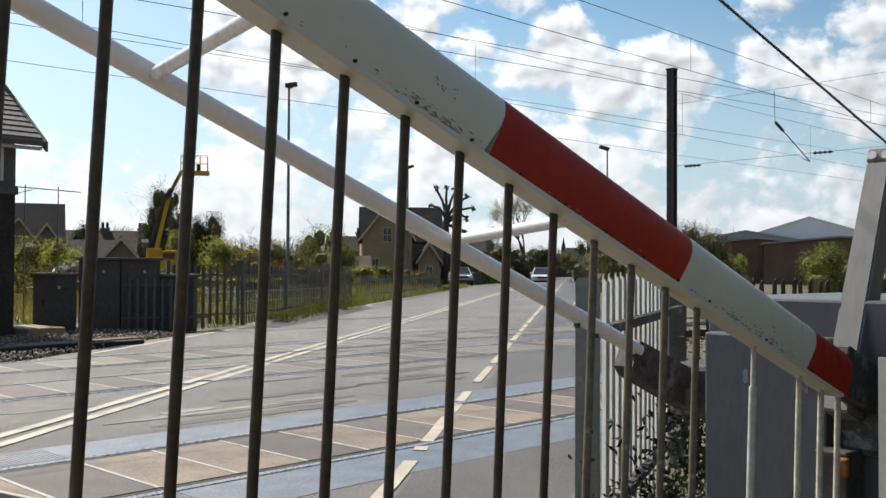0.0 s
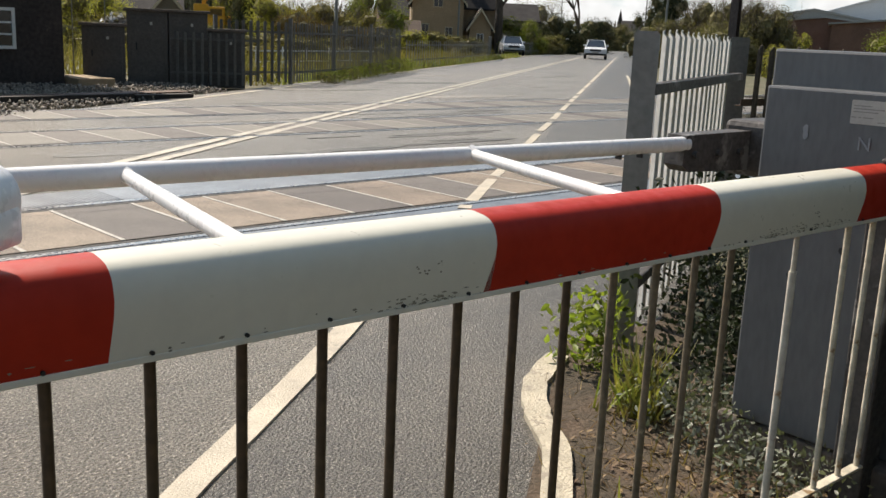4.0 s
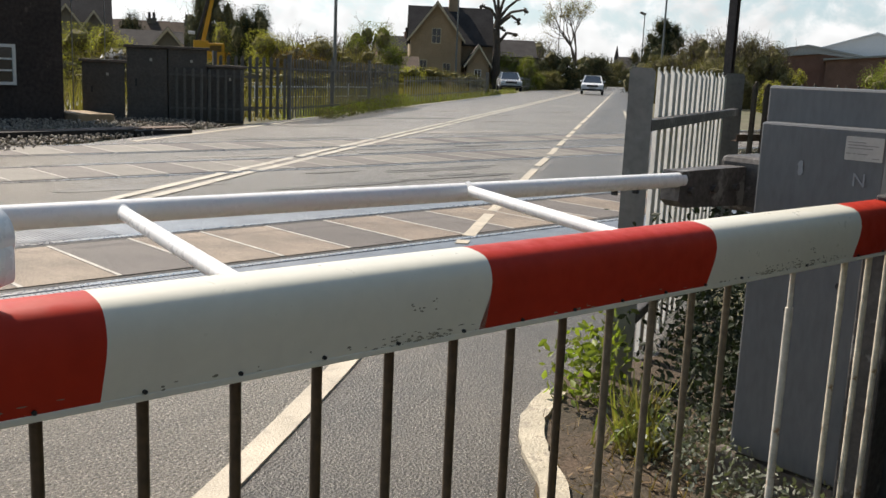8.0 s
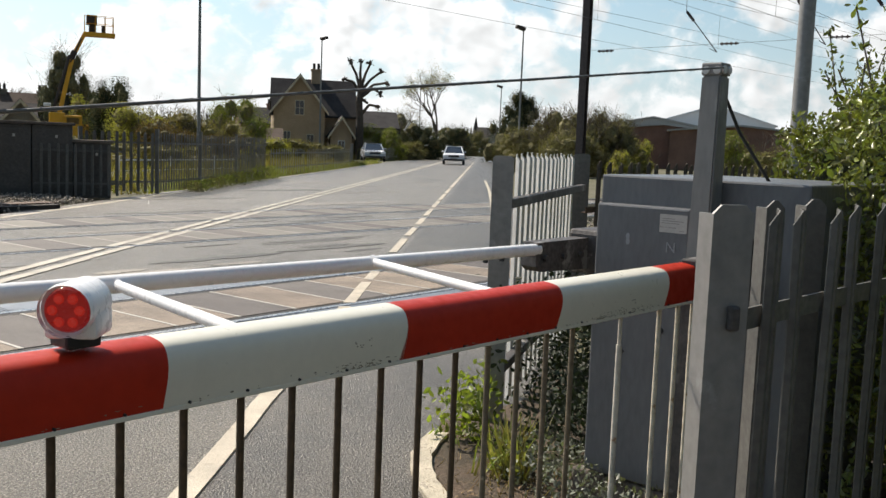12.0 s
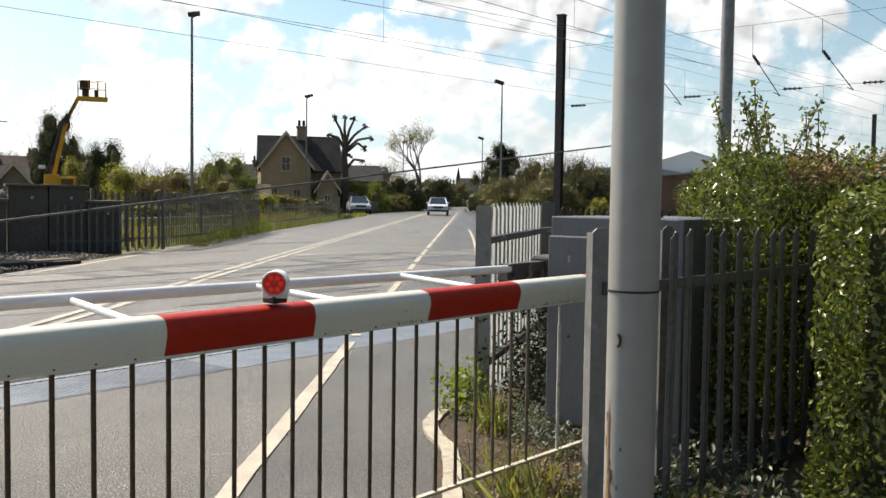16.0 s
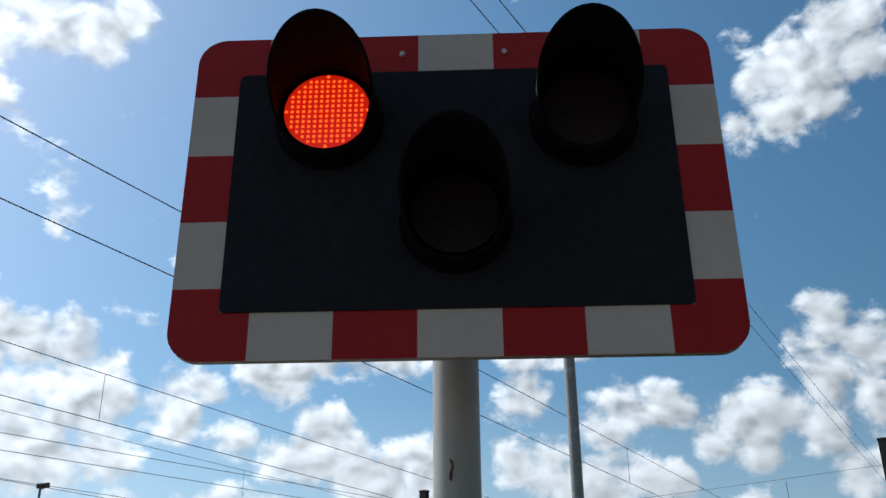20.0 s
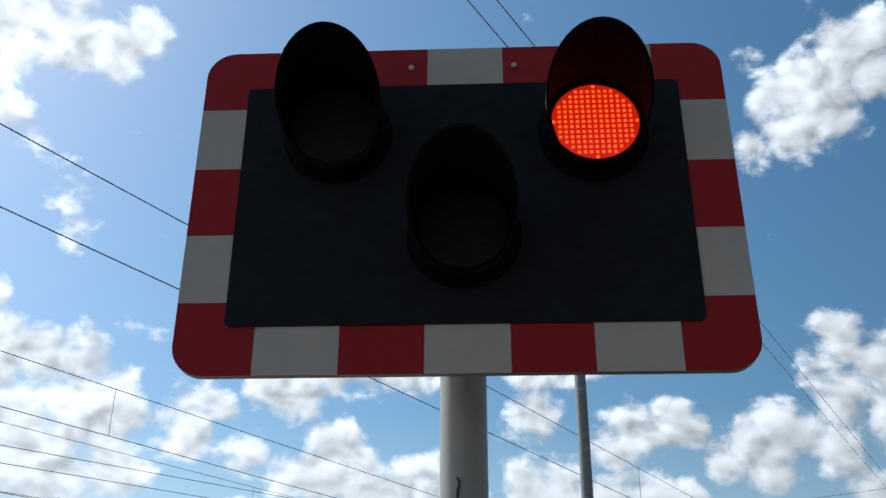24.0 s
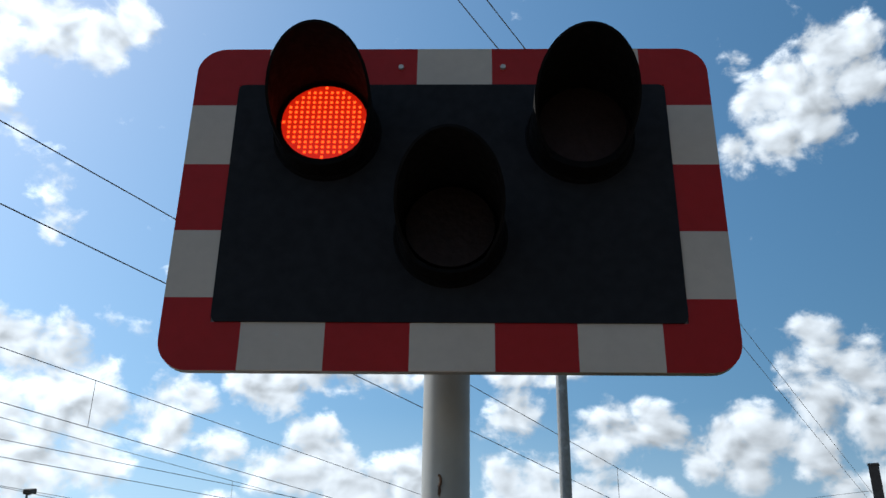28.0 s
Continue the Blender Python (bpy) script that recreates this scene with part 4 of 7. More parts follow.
        tube(bm, (x, 0.0032 * math.cos(a), 0.0032 * math.sin(a)), (x - 0.03, 0.0032 * math.cos(a + 1.5), 0.0032 * math.sin(a + 1.5)), 0.0014, seg=4, caps=False)
    part("stay_cable", bm, PALE_DARK, BARRIER, "twisted dark steel stay cable", at=m_stay)


build_barrier()

# ---- the machine housing, posts and fences beside the footway ----


def rounded(w, h, r, seg=6):
    pts = []
    for cx, cy, a0 in ((w / 2 - r, h / 2 - r, 0), (-w / 2 + r, h / 2 - r, 90), (-w / 2 + r, -h / 2 + r, 180), (w / 2 - r, -h / 2 + r, 270)):
        for i in range(seg + 1):
            a = radians(a0 + 90 * i / seg)
            pts.append((cx + r * math.cos(a), cy + r * math.sin(a)))
    return pts


def writing(text, size, material, parent, at):
    c = bpy.data.curves.new("lettering", "FONT")
    c.body, c.size, c.extrude = text, size, 0.0006
    c.align_x, c.align_y = "CENTER", "CENTER"
    tmp = bpy.data.objects.new("lettering", c)
    scene.collection.objects.link(tmp)
    me = bpy.data.meshes.new_from_object(tmp.evaluated_get(bpy.context.evaluated_depsgraph_get()))
    bpy.data.objects.remove(tmp)
    me.materials.append(material)
    ob = new("lettering", me)
    ob.parent, ob.matrix_basis = parent, at
    return ob


def build_machine():
    m = empty("barrier_machine", Matrix.Translation((2.80, 1.5, 0)))
    tagged(m, "dark grey steel barrier machine housing on a concrete base", "cabinet")
    bm = bmesh.new()
    box(bm, (-0.02, -0.48, 0.0), (0.98, 0.40, 0.13), bevel=0.012)
    part("concrete_base", bm, BALLAST_M, m)
    bm = bmesh.new()
    box(bm, (0.045, -0.42, 0.13), (0.95, 0.372, 1.262), bevel=0.008)
    part("housing", bm, CABINET, m, "dark grey housing")
    bm = bmesh.new()
    box(bm, (-0.028, -0.035, 0.14), (0.05, 0.340, 1.157), bevel=0.007)
    door = part("door", bm, CABINET, m, "flush grey door")
    face = Matrix(((0, 0, -1, -0.0295), (-1, 0, 0, 0), (0, 1, 0, 0), (0, 0, 0, 1)))   # u to -y, v up, out of the face along -x
    bm = bmesh.new()
    prism(bm, [(u - 0.026, v + 1.103) for u, v in rounded(0.105, 0.064, 0.002, 1)], 0.0, 0.0015, face)
    lab = part("label", bm, LABEL_M, door, "pale paper label")
    for u, v, w in ((-0.072, 1.120, 0.05), (-0.072, 1.112, 0.085), (-0.072, 1.104, 0.07), (-0.076, 1.089, 0.014), (-0.056, 1.089, 0.008), (-0.044, 1.089, 0.03), (-0.002, 1.079, 0.02)):
        bm = bmesh.new()
        prism(bm, [(u, v - 0.0014), (u + w, v - 0.0014), (u + w, v + 0.0014), (u, v + 0.0014)], 0.0012, 0.0022, face)
        part("print", bm, PRINT_M, lab)
    writing("N", 0.052, PAINT_MARK, door, face @ Matrix.Translation((-0.031, 1.017, 0.001)))
    for y, z, r in ((0.05, 0.72, 0.010), (-0.02, 0.70, 0.009), (0.2, 0.62, 0.006)):
        bm = bmesh.new()
        tube(bm, (-0.034, y, z), (-0.024, y, z), r, seg=12)
        part("lock", bm, CABINET_TOP if r > 0.01 else BLACK, door)
    bm = bmesh.new()
    ring = [bm.verts.new(face @ Vector((-0.203 + 0.008 * math.cos(k * math.pi / 6) * (0.8 + 0.3 * (k % 3)), 1.035 + 0.022 * math.sin(k * math.pi / 6), 0.0012))) for k in range(12)]
    bm.faces.new(ring)
    part("scuff", bm, PAINT_MARK, door, "pale scuff mark")
    # boom pivot
    bm = bmesh.new()
    box(bm, (0.02, -0.24, 0.84), (0.30, -0.03, 1.08), bevel=0.02)
    part("pivot_block", bm, POST_DARK, m)
    bm = bmesh.new()
    box(bm, (0.2, 0.30, 0.85), (0.42, 0.62, 1.03), bevel=0.02)
    part("pivot_arm", bm, POST_DARK, m)
    # the fixed dark pedestal under the boom's root
    post = empty("barrier_pedestal", Matrix.Translation((2.745, 1.375, 0)))
    tagged(post, "dark stained steel pedestal with an orange rusty bracket", "pedestal")
    bm = bmesh.new()
    box(bm, (-0.025, 0.01, 0.0), (0.075, 0.10, 0.862), bevel=0.006)
    part("column", bm, POST_DARK, post, smooth=False)
    bm = bmesh.new()
    box(bm, (-0.045, 0.0, 0.80), (-0.025, 0.03, 0.85), bevel=0.006)
    part("rusty_bracket", bm, shader("orange_rust", (0.42, 0.15, 0.035), 0.9, vary=0.4, scale=30, fine=90), post, "bright orange rusty bracket")


def pale_mesh(name, height, width, material, depth=0.011):
    """A W-section pale, its head cut to points."""
    bm = bmesh.new()
    w = width / 2
    prof = [(-w, 0.0), (-w * 0.62, depth), (-w * 0.2, depth), (0, depth * 0.2), (w * 0.2, depth), (w * 0.62, depth), (w, 0.0)]
    if depth < 0:
        prof = [(-w, 0.0), (-w * 0.4, depth), (-w * 0.2, depth), (0, depth * 0.8), (w * 0.2, depth), (w * 0.4, depth), (w, 0.0)]
    tops = [height - 0.035, height - 0.012, height - 0.004, height, height - 0.004, height - 0.012, height - 0.035]
    t = 0.003
    lo_f = [bm.verts.new((u, -v, 0)) for u, v in prof]
    hi_f = [bm.verts.new((u, -v, z)) for (u, v), z in zip(prof, tops)]
    lo_b = [bm.verts.new((u, -v + t, 0)) for u, v in prof]
    hi_b = [bm.verts.new((u, -v + t, z)) for (u, v), z in zip(prof, tops)]
    for i in range(6):
        bm.faces.new((lo_f[i], lo_f[i + 1], hi_f[i + 1], hi_f[i]))
        bm.faces.new((lo_b[i + 1], lo_b[i], hi_b[i], hi_b[i + 1]))
        bm.faces.new((hi_f[i], hi_f[i + 1], hi_b[i + 1], hi_b[i]))
    bm.faces.new((lo_f[0], hi_f[0], hi_b[0], lo_b[0]))
    bm.faces.new((hi_f[-1], lo_f[-1], lo_b[-1], hi_b[-1]))
    me = bpy.data.meshes.new(name)
    bm.normal_update()
    bm.to_mesh(me)
    bm.free()
    me.materials.append(material)
    return me


def channel_post(bm, w, d, h, cut=0.03):
    """A post of channel section, open at its back, the head's corners cut."""
    t = 0.008
    prism(bm, [(-w / 2, 0), (w / 2, 0), (w / 2, h - cut), (w / 2 - cut, h), (-w / 2 + cut, h), (-w / 2, h - cut)], 0, t, Matrix(((1, 0, 0, 0), (0, 0, 1, 0), (0, 1, 0, 0), (0, 0, 0, 1))))
    for s in (-1, 1):
        lo, hi = sorted((s * w / 2, s * (w / 2 - t)))
        box(bm, (lo, t, 0), (hi, d, h - cut))


def build_palisade(label, start, end, height, pale_mat, post_mat, rails, step, z0=0.06, pale_w=0.065, rail_side=1, name="palisade_fence", group="", first=0.13, last=None, depth=0.011, wobble=1.0, bar_rails=False):
    """A palisade fence between two points: posts at the ends, cross rails, and pales."""
    a, b = Vector((*start, 0)), Vector((*end, 0))
    d = b - a
    ang = math.degrees(math.atan2(d.y, d.x))
    f = empty(name, Matrix.Translation(a) @ pose(0, 0, 0, 0, 0, ang))
    tagged(f, label, "fence", group)
    n = d.length
    for z in rails:
        bm = bmesh.new()
        outline = [(0, 0), (0.042, 0), (0.042, 0.042), (0.036, 0.045), (0, 0.045)] if bar_rails else [(0, 0), (0.045, 0), (0.045, 0.006), (0.006, 0.006), (0.006, 0.045), (0, 0.045)]
        prism(bm, outline, 0.0, n, Matrix(((0, 0, 1, 0), (rail_side, 0, 0, 0.004 * rail_side), (0, 1, 0, z), (0, 0, 0, 1))))
        part("rail", bm, post_mat, f)
    me = pale_mesh("pale", height - z0, pale_w, pale_mat, depth)
    count = max(1, int(((last or n - 0.1 + first) - first) / step))
    rng = random.Random(int(start[0] * 100))
    for i in range(count):
        x = first + i * step
        piece("pale", me, f, Matrix.Translation((x, 0, z0 + rng.uniform(-0.008, 0.008))) @ pose(0, 0, 0, rng.uniform(-0.6, 0.6) * wobble, rng.uniform(-0.5, 0.5) * wobble, rng.uniform(-2, 2) * wobble))
    return f


def build_near_fences():
    # beside the footway, beyond the barrier
    f = build_palisade("pale galvanised palisade fence between two grey channel posts", (3.37, 2.74), (5.78, 3.88), 1.325, PALE_BRIGHT, POST_DARK, (0.26, 1.060), 0.146, z0=0.04, rail_side=-1, pale_w=0.066, first=0.37, last=2.43, depth=-0.022, wobble=0.25, bar_rails=True)
    bm = bmesh.new()
    channel_post(bm, 0.100, 0.06, 1.31, 0.012)
    p = part("post", bm, GALV, f, "wide galvanised end post", at=Matrix.Translation((-0.01, 0.008, 0)) @ pose(0, 0, 0, 0, 0, -56 - 25))
    bm = bmesh.new()
    prism(bm, rounded(0.05, 0.06, 0.004, 1), 0, 0.004, Matrix(((1, 0, 0, 0), (0, 0, -1, 0), (0, 1, 0, 1.0), (0, 0, 0, 1))))
    part("plate", bm, GALV, p)
    bm = bmesh.new()
    channel_post(bm, 0.122, 0.06, 1.33, 0.012)
    part("post", bm, PALE_DARK, f, "far end post", at=Matrix.Translation((2.70, 0, 0)) @ pose(0, 0, 0, 0, 0, -78))
    # lower fence past it, along the line
    build_palisade("low weathered palisade fence along the railway", (5.65, 3.735), (15.5, 3.2), 1.28, FENCE_WOOD, RUST, (0.35, 0.62, 0.9), 0.135, z0=0.0, pale_w=0.05)
    # fence behind the barrier post
    f = build_palisade("dull grey palisade fence with pointed pales, half grown over", (1.50, 0.735), (4.05, 0.661), 1.235, PALE_DARK, PALE_DARK, (0.12, 0.99), 0.1625, z0=0.07, rail_side=1, pale_w=0.054, first=0.18)
    for x, w, mat, lab, turn in ((-0.02, 0.088, GALV, "broad galvanised end post", -33), (0.42, 0.045, PALE_DARK, "slim inner post", -40), (0.66, 0.055, PALE_DARK, "dull inner post", -40)):
        bm = bmesh.new()
        channel_post(bm, w, 0.055, 1.245 if x > 0.1 else 1.25, 0.018)
        p = part("post", bm, mat, f, lab, at=Matrix.Translation((x, -0.01 if x < 0.1 else 0.10, 0)) @ pose(0, 0, 0, 0, 0, turn))
        if x < 0.1:
            bm = bmesh.new()
            box(bm, (-0.004, -0.018, 1.005), (0.020, 0.0, 1.055), bevel=0.006)
            part("latch", bm, POST_DARK, p)


# ---- the road signal ----
SIGNAL = None
LENSES = []


def build_signal():
    global SIGNAL
    pole_at = Vector((0.175, -0.120, 0))
    SIGNAL = empty("crossing_signal", Matrix.Translation(pole_at))
    tagged(SIGNAL, "black crossing signal board with red and white border, grey pole", "traffic signal")
    bm = bmesh.new()
    tube(bm, (0, 0, -0.05), (0, 0, 2.75), 0.051, seg=40)
    pole = part("pole", bm, POLE_GREY, SIGNAL, "grey round pole with rust at its foot", smooth=True)
    bm = bmesh.new()
    tube(bm, (0, 0, 1.165), (0, 0, 1.1695), 0.0527, seg=40)
    part("strap", bm, BLACK, pole, "black cable tie", smooth=True)
    rust = shader("rust_streak", (0.42, 0.24, 0.11), 0.9, vary=0.4, scale=40, fine=120)
    dark_rust = shader("rust_dark", (0.16, 0.08, 0.045), 0.9, vary=0.4, scale=40, fine=120)
    rng = random.Random(8)

    def pole_point(az, z, r=0.052):
        return Vector((r * math.cos(radians(az)), r * math.sin(radians(az)), z))

    def patch(az, z, w, h, mat, name):
        bm = bmesh.new()
        ring = []
        for i in range(14):
            a = 2 * math.pi * i / 14
            k = rng.uniform(0.65, 1.15)
            ring.append(bm.verts.new(pole_point(az + w * k * math.cos(a), z + h * k * math.sin(a))))
        c = bm.verts.new(pole_point(az, z, 0.053))
        for i in range(14):
            bm.faces.new((c, ring[i], ring[(i + 1) % 14]))
        part(name, bm, mat, pole)

    # the camera's side of the pole is about 208 degrees round
    for az, z, w, h, mat in ((152, 0.88, 6, 0.07, rust), (154, 0.80, 7, 0.07, rust), (150, 0.68, 12, 0.08, rust), (150, 0.50, 16, 0.12, rust), (162, 0.72, 6, 0.045, dark_rust), (164, 0.79, 4, 0.02, dark_rust),
                             (144, 0.86, 4, 0.014, dark_rust), (158, 0.82, 3, 0.007, dark_rust), (168, 0.70, 4, 0.011, dark_rust), (180, 0.77, 2.5, 0.006, dark_rust), (152, 0.65, 6, 0.04, dark_rust), (146, 0.91, 3, 0.010, dark_rust), (188, 0.85, 2, 0.005, dark_rust)):
        patch(az, z, w, h, mat, "rust_patch")
    for z, az in ((1.07, 178), (2.02, 196)):
        bm = bmesh.new()
        for i in range(6):
            a0, a1 = math.pi * i / 6, math.pi * (i + 1) / 6
            tube(bm, pole_point(az + 5 * math.sin(a0), z + 0.012 * math.cos(a0), 0.0555), pole_point(az + 5 * math.sin(a1), z + 0.012 * math.cos(a1), 0.0555), 0.003, seg=6)
        part("hook", bm, dark_rust, pole)
    patch(197, 2.0, 4, 0.014, dark_rust, "rust_patch")
    # the board: u to the viewer's right, v up, w towards the viewer
    u, w = Vector((0.508, -0.861, 0)), Vector((-0.861, -0.508, 0))
    centre = Vector((-0.0723, -0.2741, 2.553)) - pole_at
    mb = Matrix(((u.x, 0, w.x, centre.x), (u.y, 0, w.y, centre.y), (0, 1, 0, centre.z), (0, 0, 0, 1)))
    board = empty("board", mb)
    board.parent = SIGNAL
    W, H, B = 1.126, 0.752, 0.098
    bm = bmesh.new()
    prism(bm, rounded(W, H, 0.062, 8), -0.02, -0.003, Matrix.Identity(4))
    part("backing_plate", bm, GALV, board, "grey metal backing plate")
    # border blocks
    cols = [-W / 2, -0.4045, -0.2395, -0.0745, 0.0905, 0.2505, 0.4145, W / 2]
    rows_v = [-H / 2, -0.226, -0.078, 0.078, 0.226, H / 2]
    iw, ih = W / 2 - B, H / 2 - B

    def block(pts, mat):
        bm = bmesh.new()
        prism(bm, pts, -0.003, 0.0005, Matrix.Identity(4))
        part("border_block", bm, mat, board)

    for i in range(1, 6):
        for v0, v1 in ((-H / 2, -ih), (ih, H / 2)):
            block([(cols[i], v0), (cols[i + 1], v0), (cols[i + 1], v1), (cols[i], v1)], SIGN_WHITE if i % 2 else SIGN_RED)
    for j in range(1, 4):
        for u0, u1 in ((-W / 2, -iw), (iw, W / 2)):
            block([(u0, rows_v[j]), (u1, rows_v[j]), (u1, rows_v[j + 1]), (u0, rows_v[j + 1])], SIGN_WHITE if j % 2 else SIGN_RED)
    rc = 0.062
    for su in (-1, 1):
        for sv in (-1, 1):
            arc = []
            for i in range(9):
                a = radians(90 * i / 8)
                arc.append((su * (W / 2 - rc + rc * math.sin(a)), sv * (H / 2 - rc + rc * math.cos(a))))
            vlim = rows_v[1] if sv < 0 else rows_v[4]
            edge_u = cols[1] if su < 0 else cols[6]
            pts = [(edge_u, sv * H / 2)] + arc + [(su * W / 2, vlim), (su * iw, vlim), (su * iw, sv * ih), (edge_u, sv * ih)]
            block(pts, SIGN_RED)
    bm = bmesh.new()
    prism(bm, rounded(2 * iw, 2 * ih, 0.014, 3), -0.003, 0.004, Matrix.Identity(4))
    part("black_panel", bm, BOARD_BLACK, board, "matt black panel")
    for x in (-0.11, 0.115):
        bm = bmesh.new()
        tube(bm, (x, 0.325, 0.0), (x, 0.325, 0.006), 0.006, seg=8)
        part("screw", bm, GALV_PALE, board)
    # three lamp units with long hoods
    for k, (lu, lv, length) in enumerate(((-0.263, 0.151, 0.252), (0.276, 0.145, 0.252), (0.003, -0.090, 0.252))):
        unit = empty("lamp_unit", Matrix.Translation((lu, lv, 0)))
        unit.parent = board
        bm = bmesh.new()
        r, seg = 0.106, 40
        ring_a, ring_b, ring_c, ring_d = [], [], [], []
        for i in range(seg + 1):
            a = radians(-70 + 320 * i / seg)
            reach = length * (0.07 + 0.93 * (0.5 + 0.5 * math.sin(a)) ** 0.85)
            for ring, rr, ww in ((ring_a, r, 0.0), (ring_b, r * 1.0, reach), (ring_c, r - 0.006, reach), (ring_d, r - 0.006, 0.0)):
                ring.append(bm.verts.new((rr * math.cos(a), rr * math.sin(a), ww)))
        for i in range(seg):
            bm.faces.new((ring_a[i], ring_a[i + 1], ring_b[i + 1], ring_b[i]))
            bm.faces.new((ring_b[i], ring_b[i + 1], ring_c[i + 1], ring_c[i]))
            bm.faces.new((ring_c[i], ring_c[i + 1], ring_d[i + 1], ring_d[i]))
        bmesh.ops.recalc_face_normals(bm, faces=bm.faces[:])
        part("hood", bm, HOOD_BLACK, unit, "long black visor", smooth=True)
        bm = bmesh.new()
        tube(bm, (0, 0, 0.0), (0, 0, 0.012), 0.118, 0.114, seg=40)
        part("bezel", bm, HOOD_BLACK, unit, smooth=True)
        bm = bmesh.new()
        collar = [[bm.verts.new((rr * math.cos(2 * math.pi * i / 40), rr * math.sin(2 * math.pi * i / 40), ww)) for i in range(40)] for rr, ww in ((0.0995, 0.0), (0.0995, 0.056), (0.107, 0.056), (0.109, 0.0))]
        for q in range(3):
            for i in range(40):
                bm.faces.new((collar[q][i], collar[q][(i + 1) % 40], collar[q + 1][(i + 1) % 40], collar[q + 1][i]))
        bmesh.ops.recalc_face_normals(bm, faces=bm.faces[:])
        part("collar", bm, HOOD_BLACK, unit, smooth=True)
        bm = bmesh.new()
        tube(bm, (0, 0, -0.22), (0, 0, -0.02), 0.10, 0.115, seg=24)
        part("lamp_case", bm, BLACK, unit, smooth=True)
        if k < 2:
            # a turning lens: glowing diodes on one face, the dark face behind
            holder = empty("lens", Matrix.Translation((0, 0, 0.046)))
            holder.parent = unit
            bm = bmesh.new()
            tube(bm, (0, 0, 0.0), (0, 0, 0.004), 0.0903, seg=40)
            part("lit_face", bm, LENS_LIT, holder, "glowing red lens")
            bm = bmesh.new()
            tube(bm, (0, 0, -0.004), (0, 0, 0.0), 0.0903, seg=40)
            part("dark_face", bm, LENS_DARK, holder, "dark red lens")
            bm = bmesh.new()
            ring = [(0.0905, -0.006), (0.0905, 0.006), (0.097, 0.006), (0.097, -0.006)]
            rows_r = [[bm.verts.new((rr * math.cos(2 * math.pi * i / 40), rr * math.sin(2 * math.pi * i / 40), ww)) for i in range(40)] for rr, ww in ring]
            for q in range(4):
                for i in range(40):
                    bm.faces.new((rows_r[q][i], rows_r[q][(i + 1) % 40], rows_r[(q + 1) % 4][(i + 1) % 40], rows_r[(q + 1) % 4][i]))
            bmesh.ops.recalc_face_normals(bm, faces=bm.faces[:])
            part("rim", bm, HOOD_BLACK, holder)
            bm = bmesh.new()
            for i in range(-7, 8):
                for j in range(-7, 8):
                    x, y = i * 0.0122, j * 0.0122
                    if x * x + y * y < 0.086 ** 2:
                        box(bm, (x - 0.0029, y - 0.0029, 0.003), (x + 0.0029, y + 0.0029, 0.0058), bevel=0.0012)
            part("diode_grid", bm, LED_LIT, holder, "grid of bright red diodes")["kind"] = "stuff"
            LENSES.append((holder, Matrix.Translation((0, 0, 0.046))))
        else:
            bm = bmesh.new()
            tube(bm, (0, 0, 0.012), (0, 0, 0.046), 0.0885, seg=40)
            part("amber_lens", bm, shader("unlit_amber", (0.02, 0.009, 0.006), 0.5, spec=0.15, vary=0.3, scale=40, fine=90), unit, "unlit amber lens")
    bm = bmesh.new()
    box(bm, (-0.08, -0.16, -0.19), (0.08, 0.0, -0.02), bevel=0.01)
    part("bracket", bm, GALV, board, "mounting bracket")


build_machine()
build_near_fences()
build_signal()

# ---- hedge and weeds ----


def hedge_cloud(rng, count, lo, hi, bump, shell=0.14):
    """Points in the outer shell of a clipped block, with outward directions."""
    pts, nor = [], []
    lo, hi = np.array(lo), np.array(hi)
    size = hi - lo
    areas = np.array([size[1] * size[2], size[1] * size[2], size[0] * size[2], size[0] * size[2], size[0] * size[1] * 1.0])
    for f in rng.choice(5, size=count, p=areas / areas.sum()):
        p = lo + rng.random(3) * size
        n = np.zeros(3)
        if f == 4:
            p[2], n[2] = hi[2], 1
        else:
            ax, side = f // 2, f % 2
            p[ax] = hi[ax] if side else lo[ax]
            n[ax] = 1 if side else -1
        # rounded shoulders
        if f == 4:
            rim = min(p[0] - lo[0], hi[0] - p[0], p[1] - lo[1], hi[1] - p[1])
        else:
            rim = hi[2] - p[2]
        p = p - n * 2.2 * max(0.0, 0.2 - rim) ** 2
        w = noise.noise(Vector(p * 2.3)) * bump + noise.noise(Vector(p * 7.1)) * bump * 0.5
        p = p + n * (w - abs(rng.normal(0, shell * 0.5)))
        pts.append(p)
        nor.append(n + rng.normal(0, 0.65, 3))
    return np.array(pts), np.array(nor)


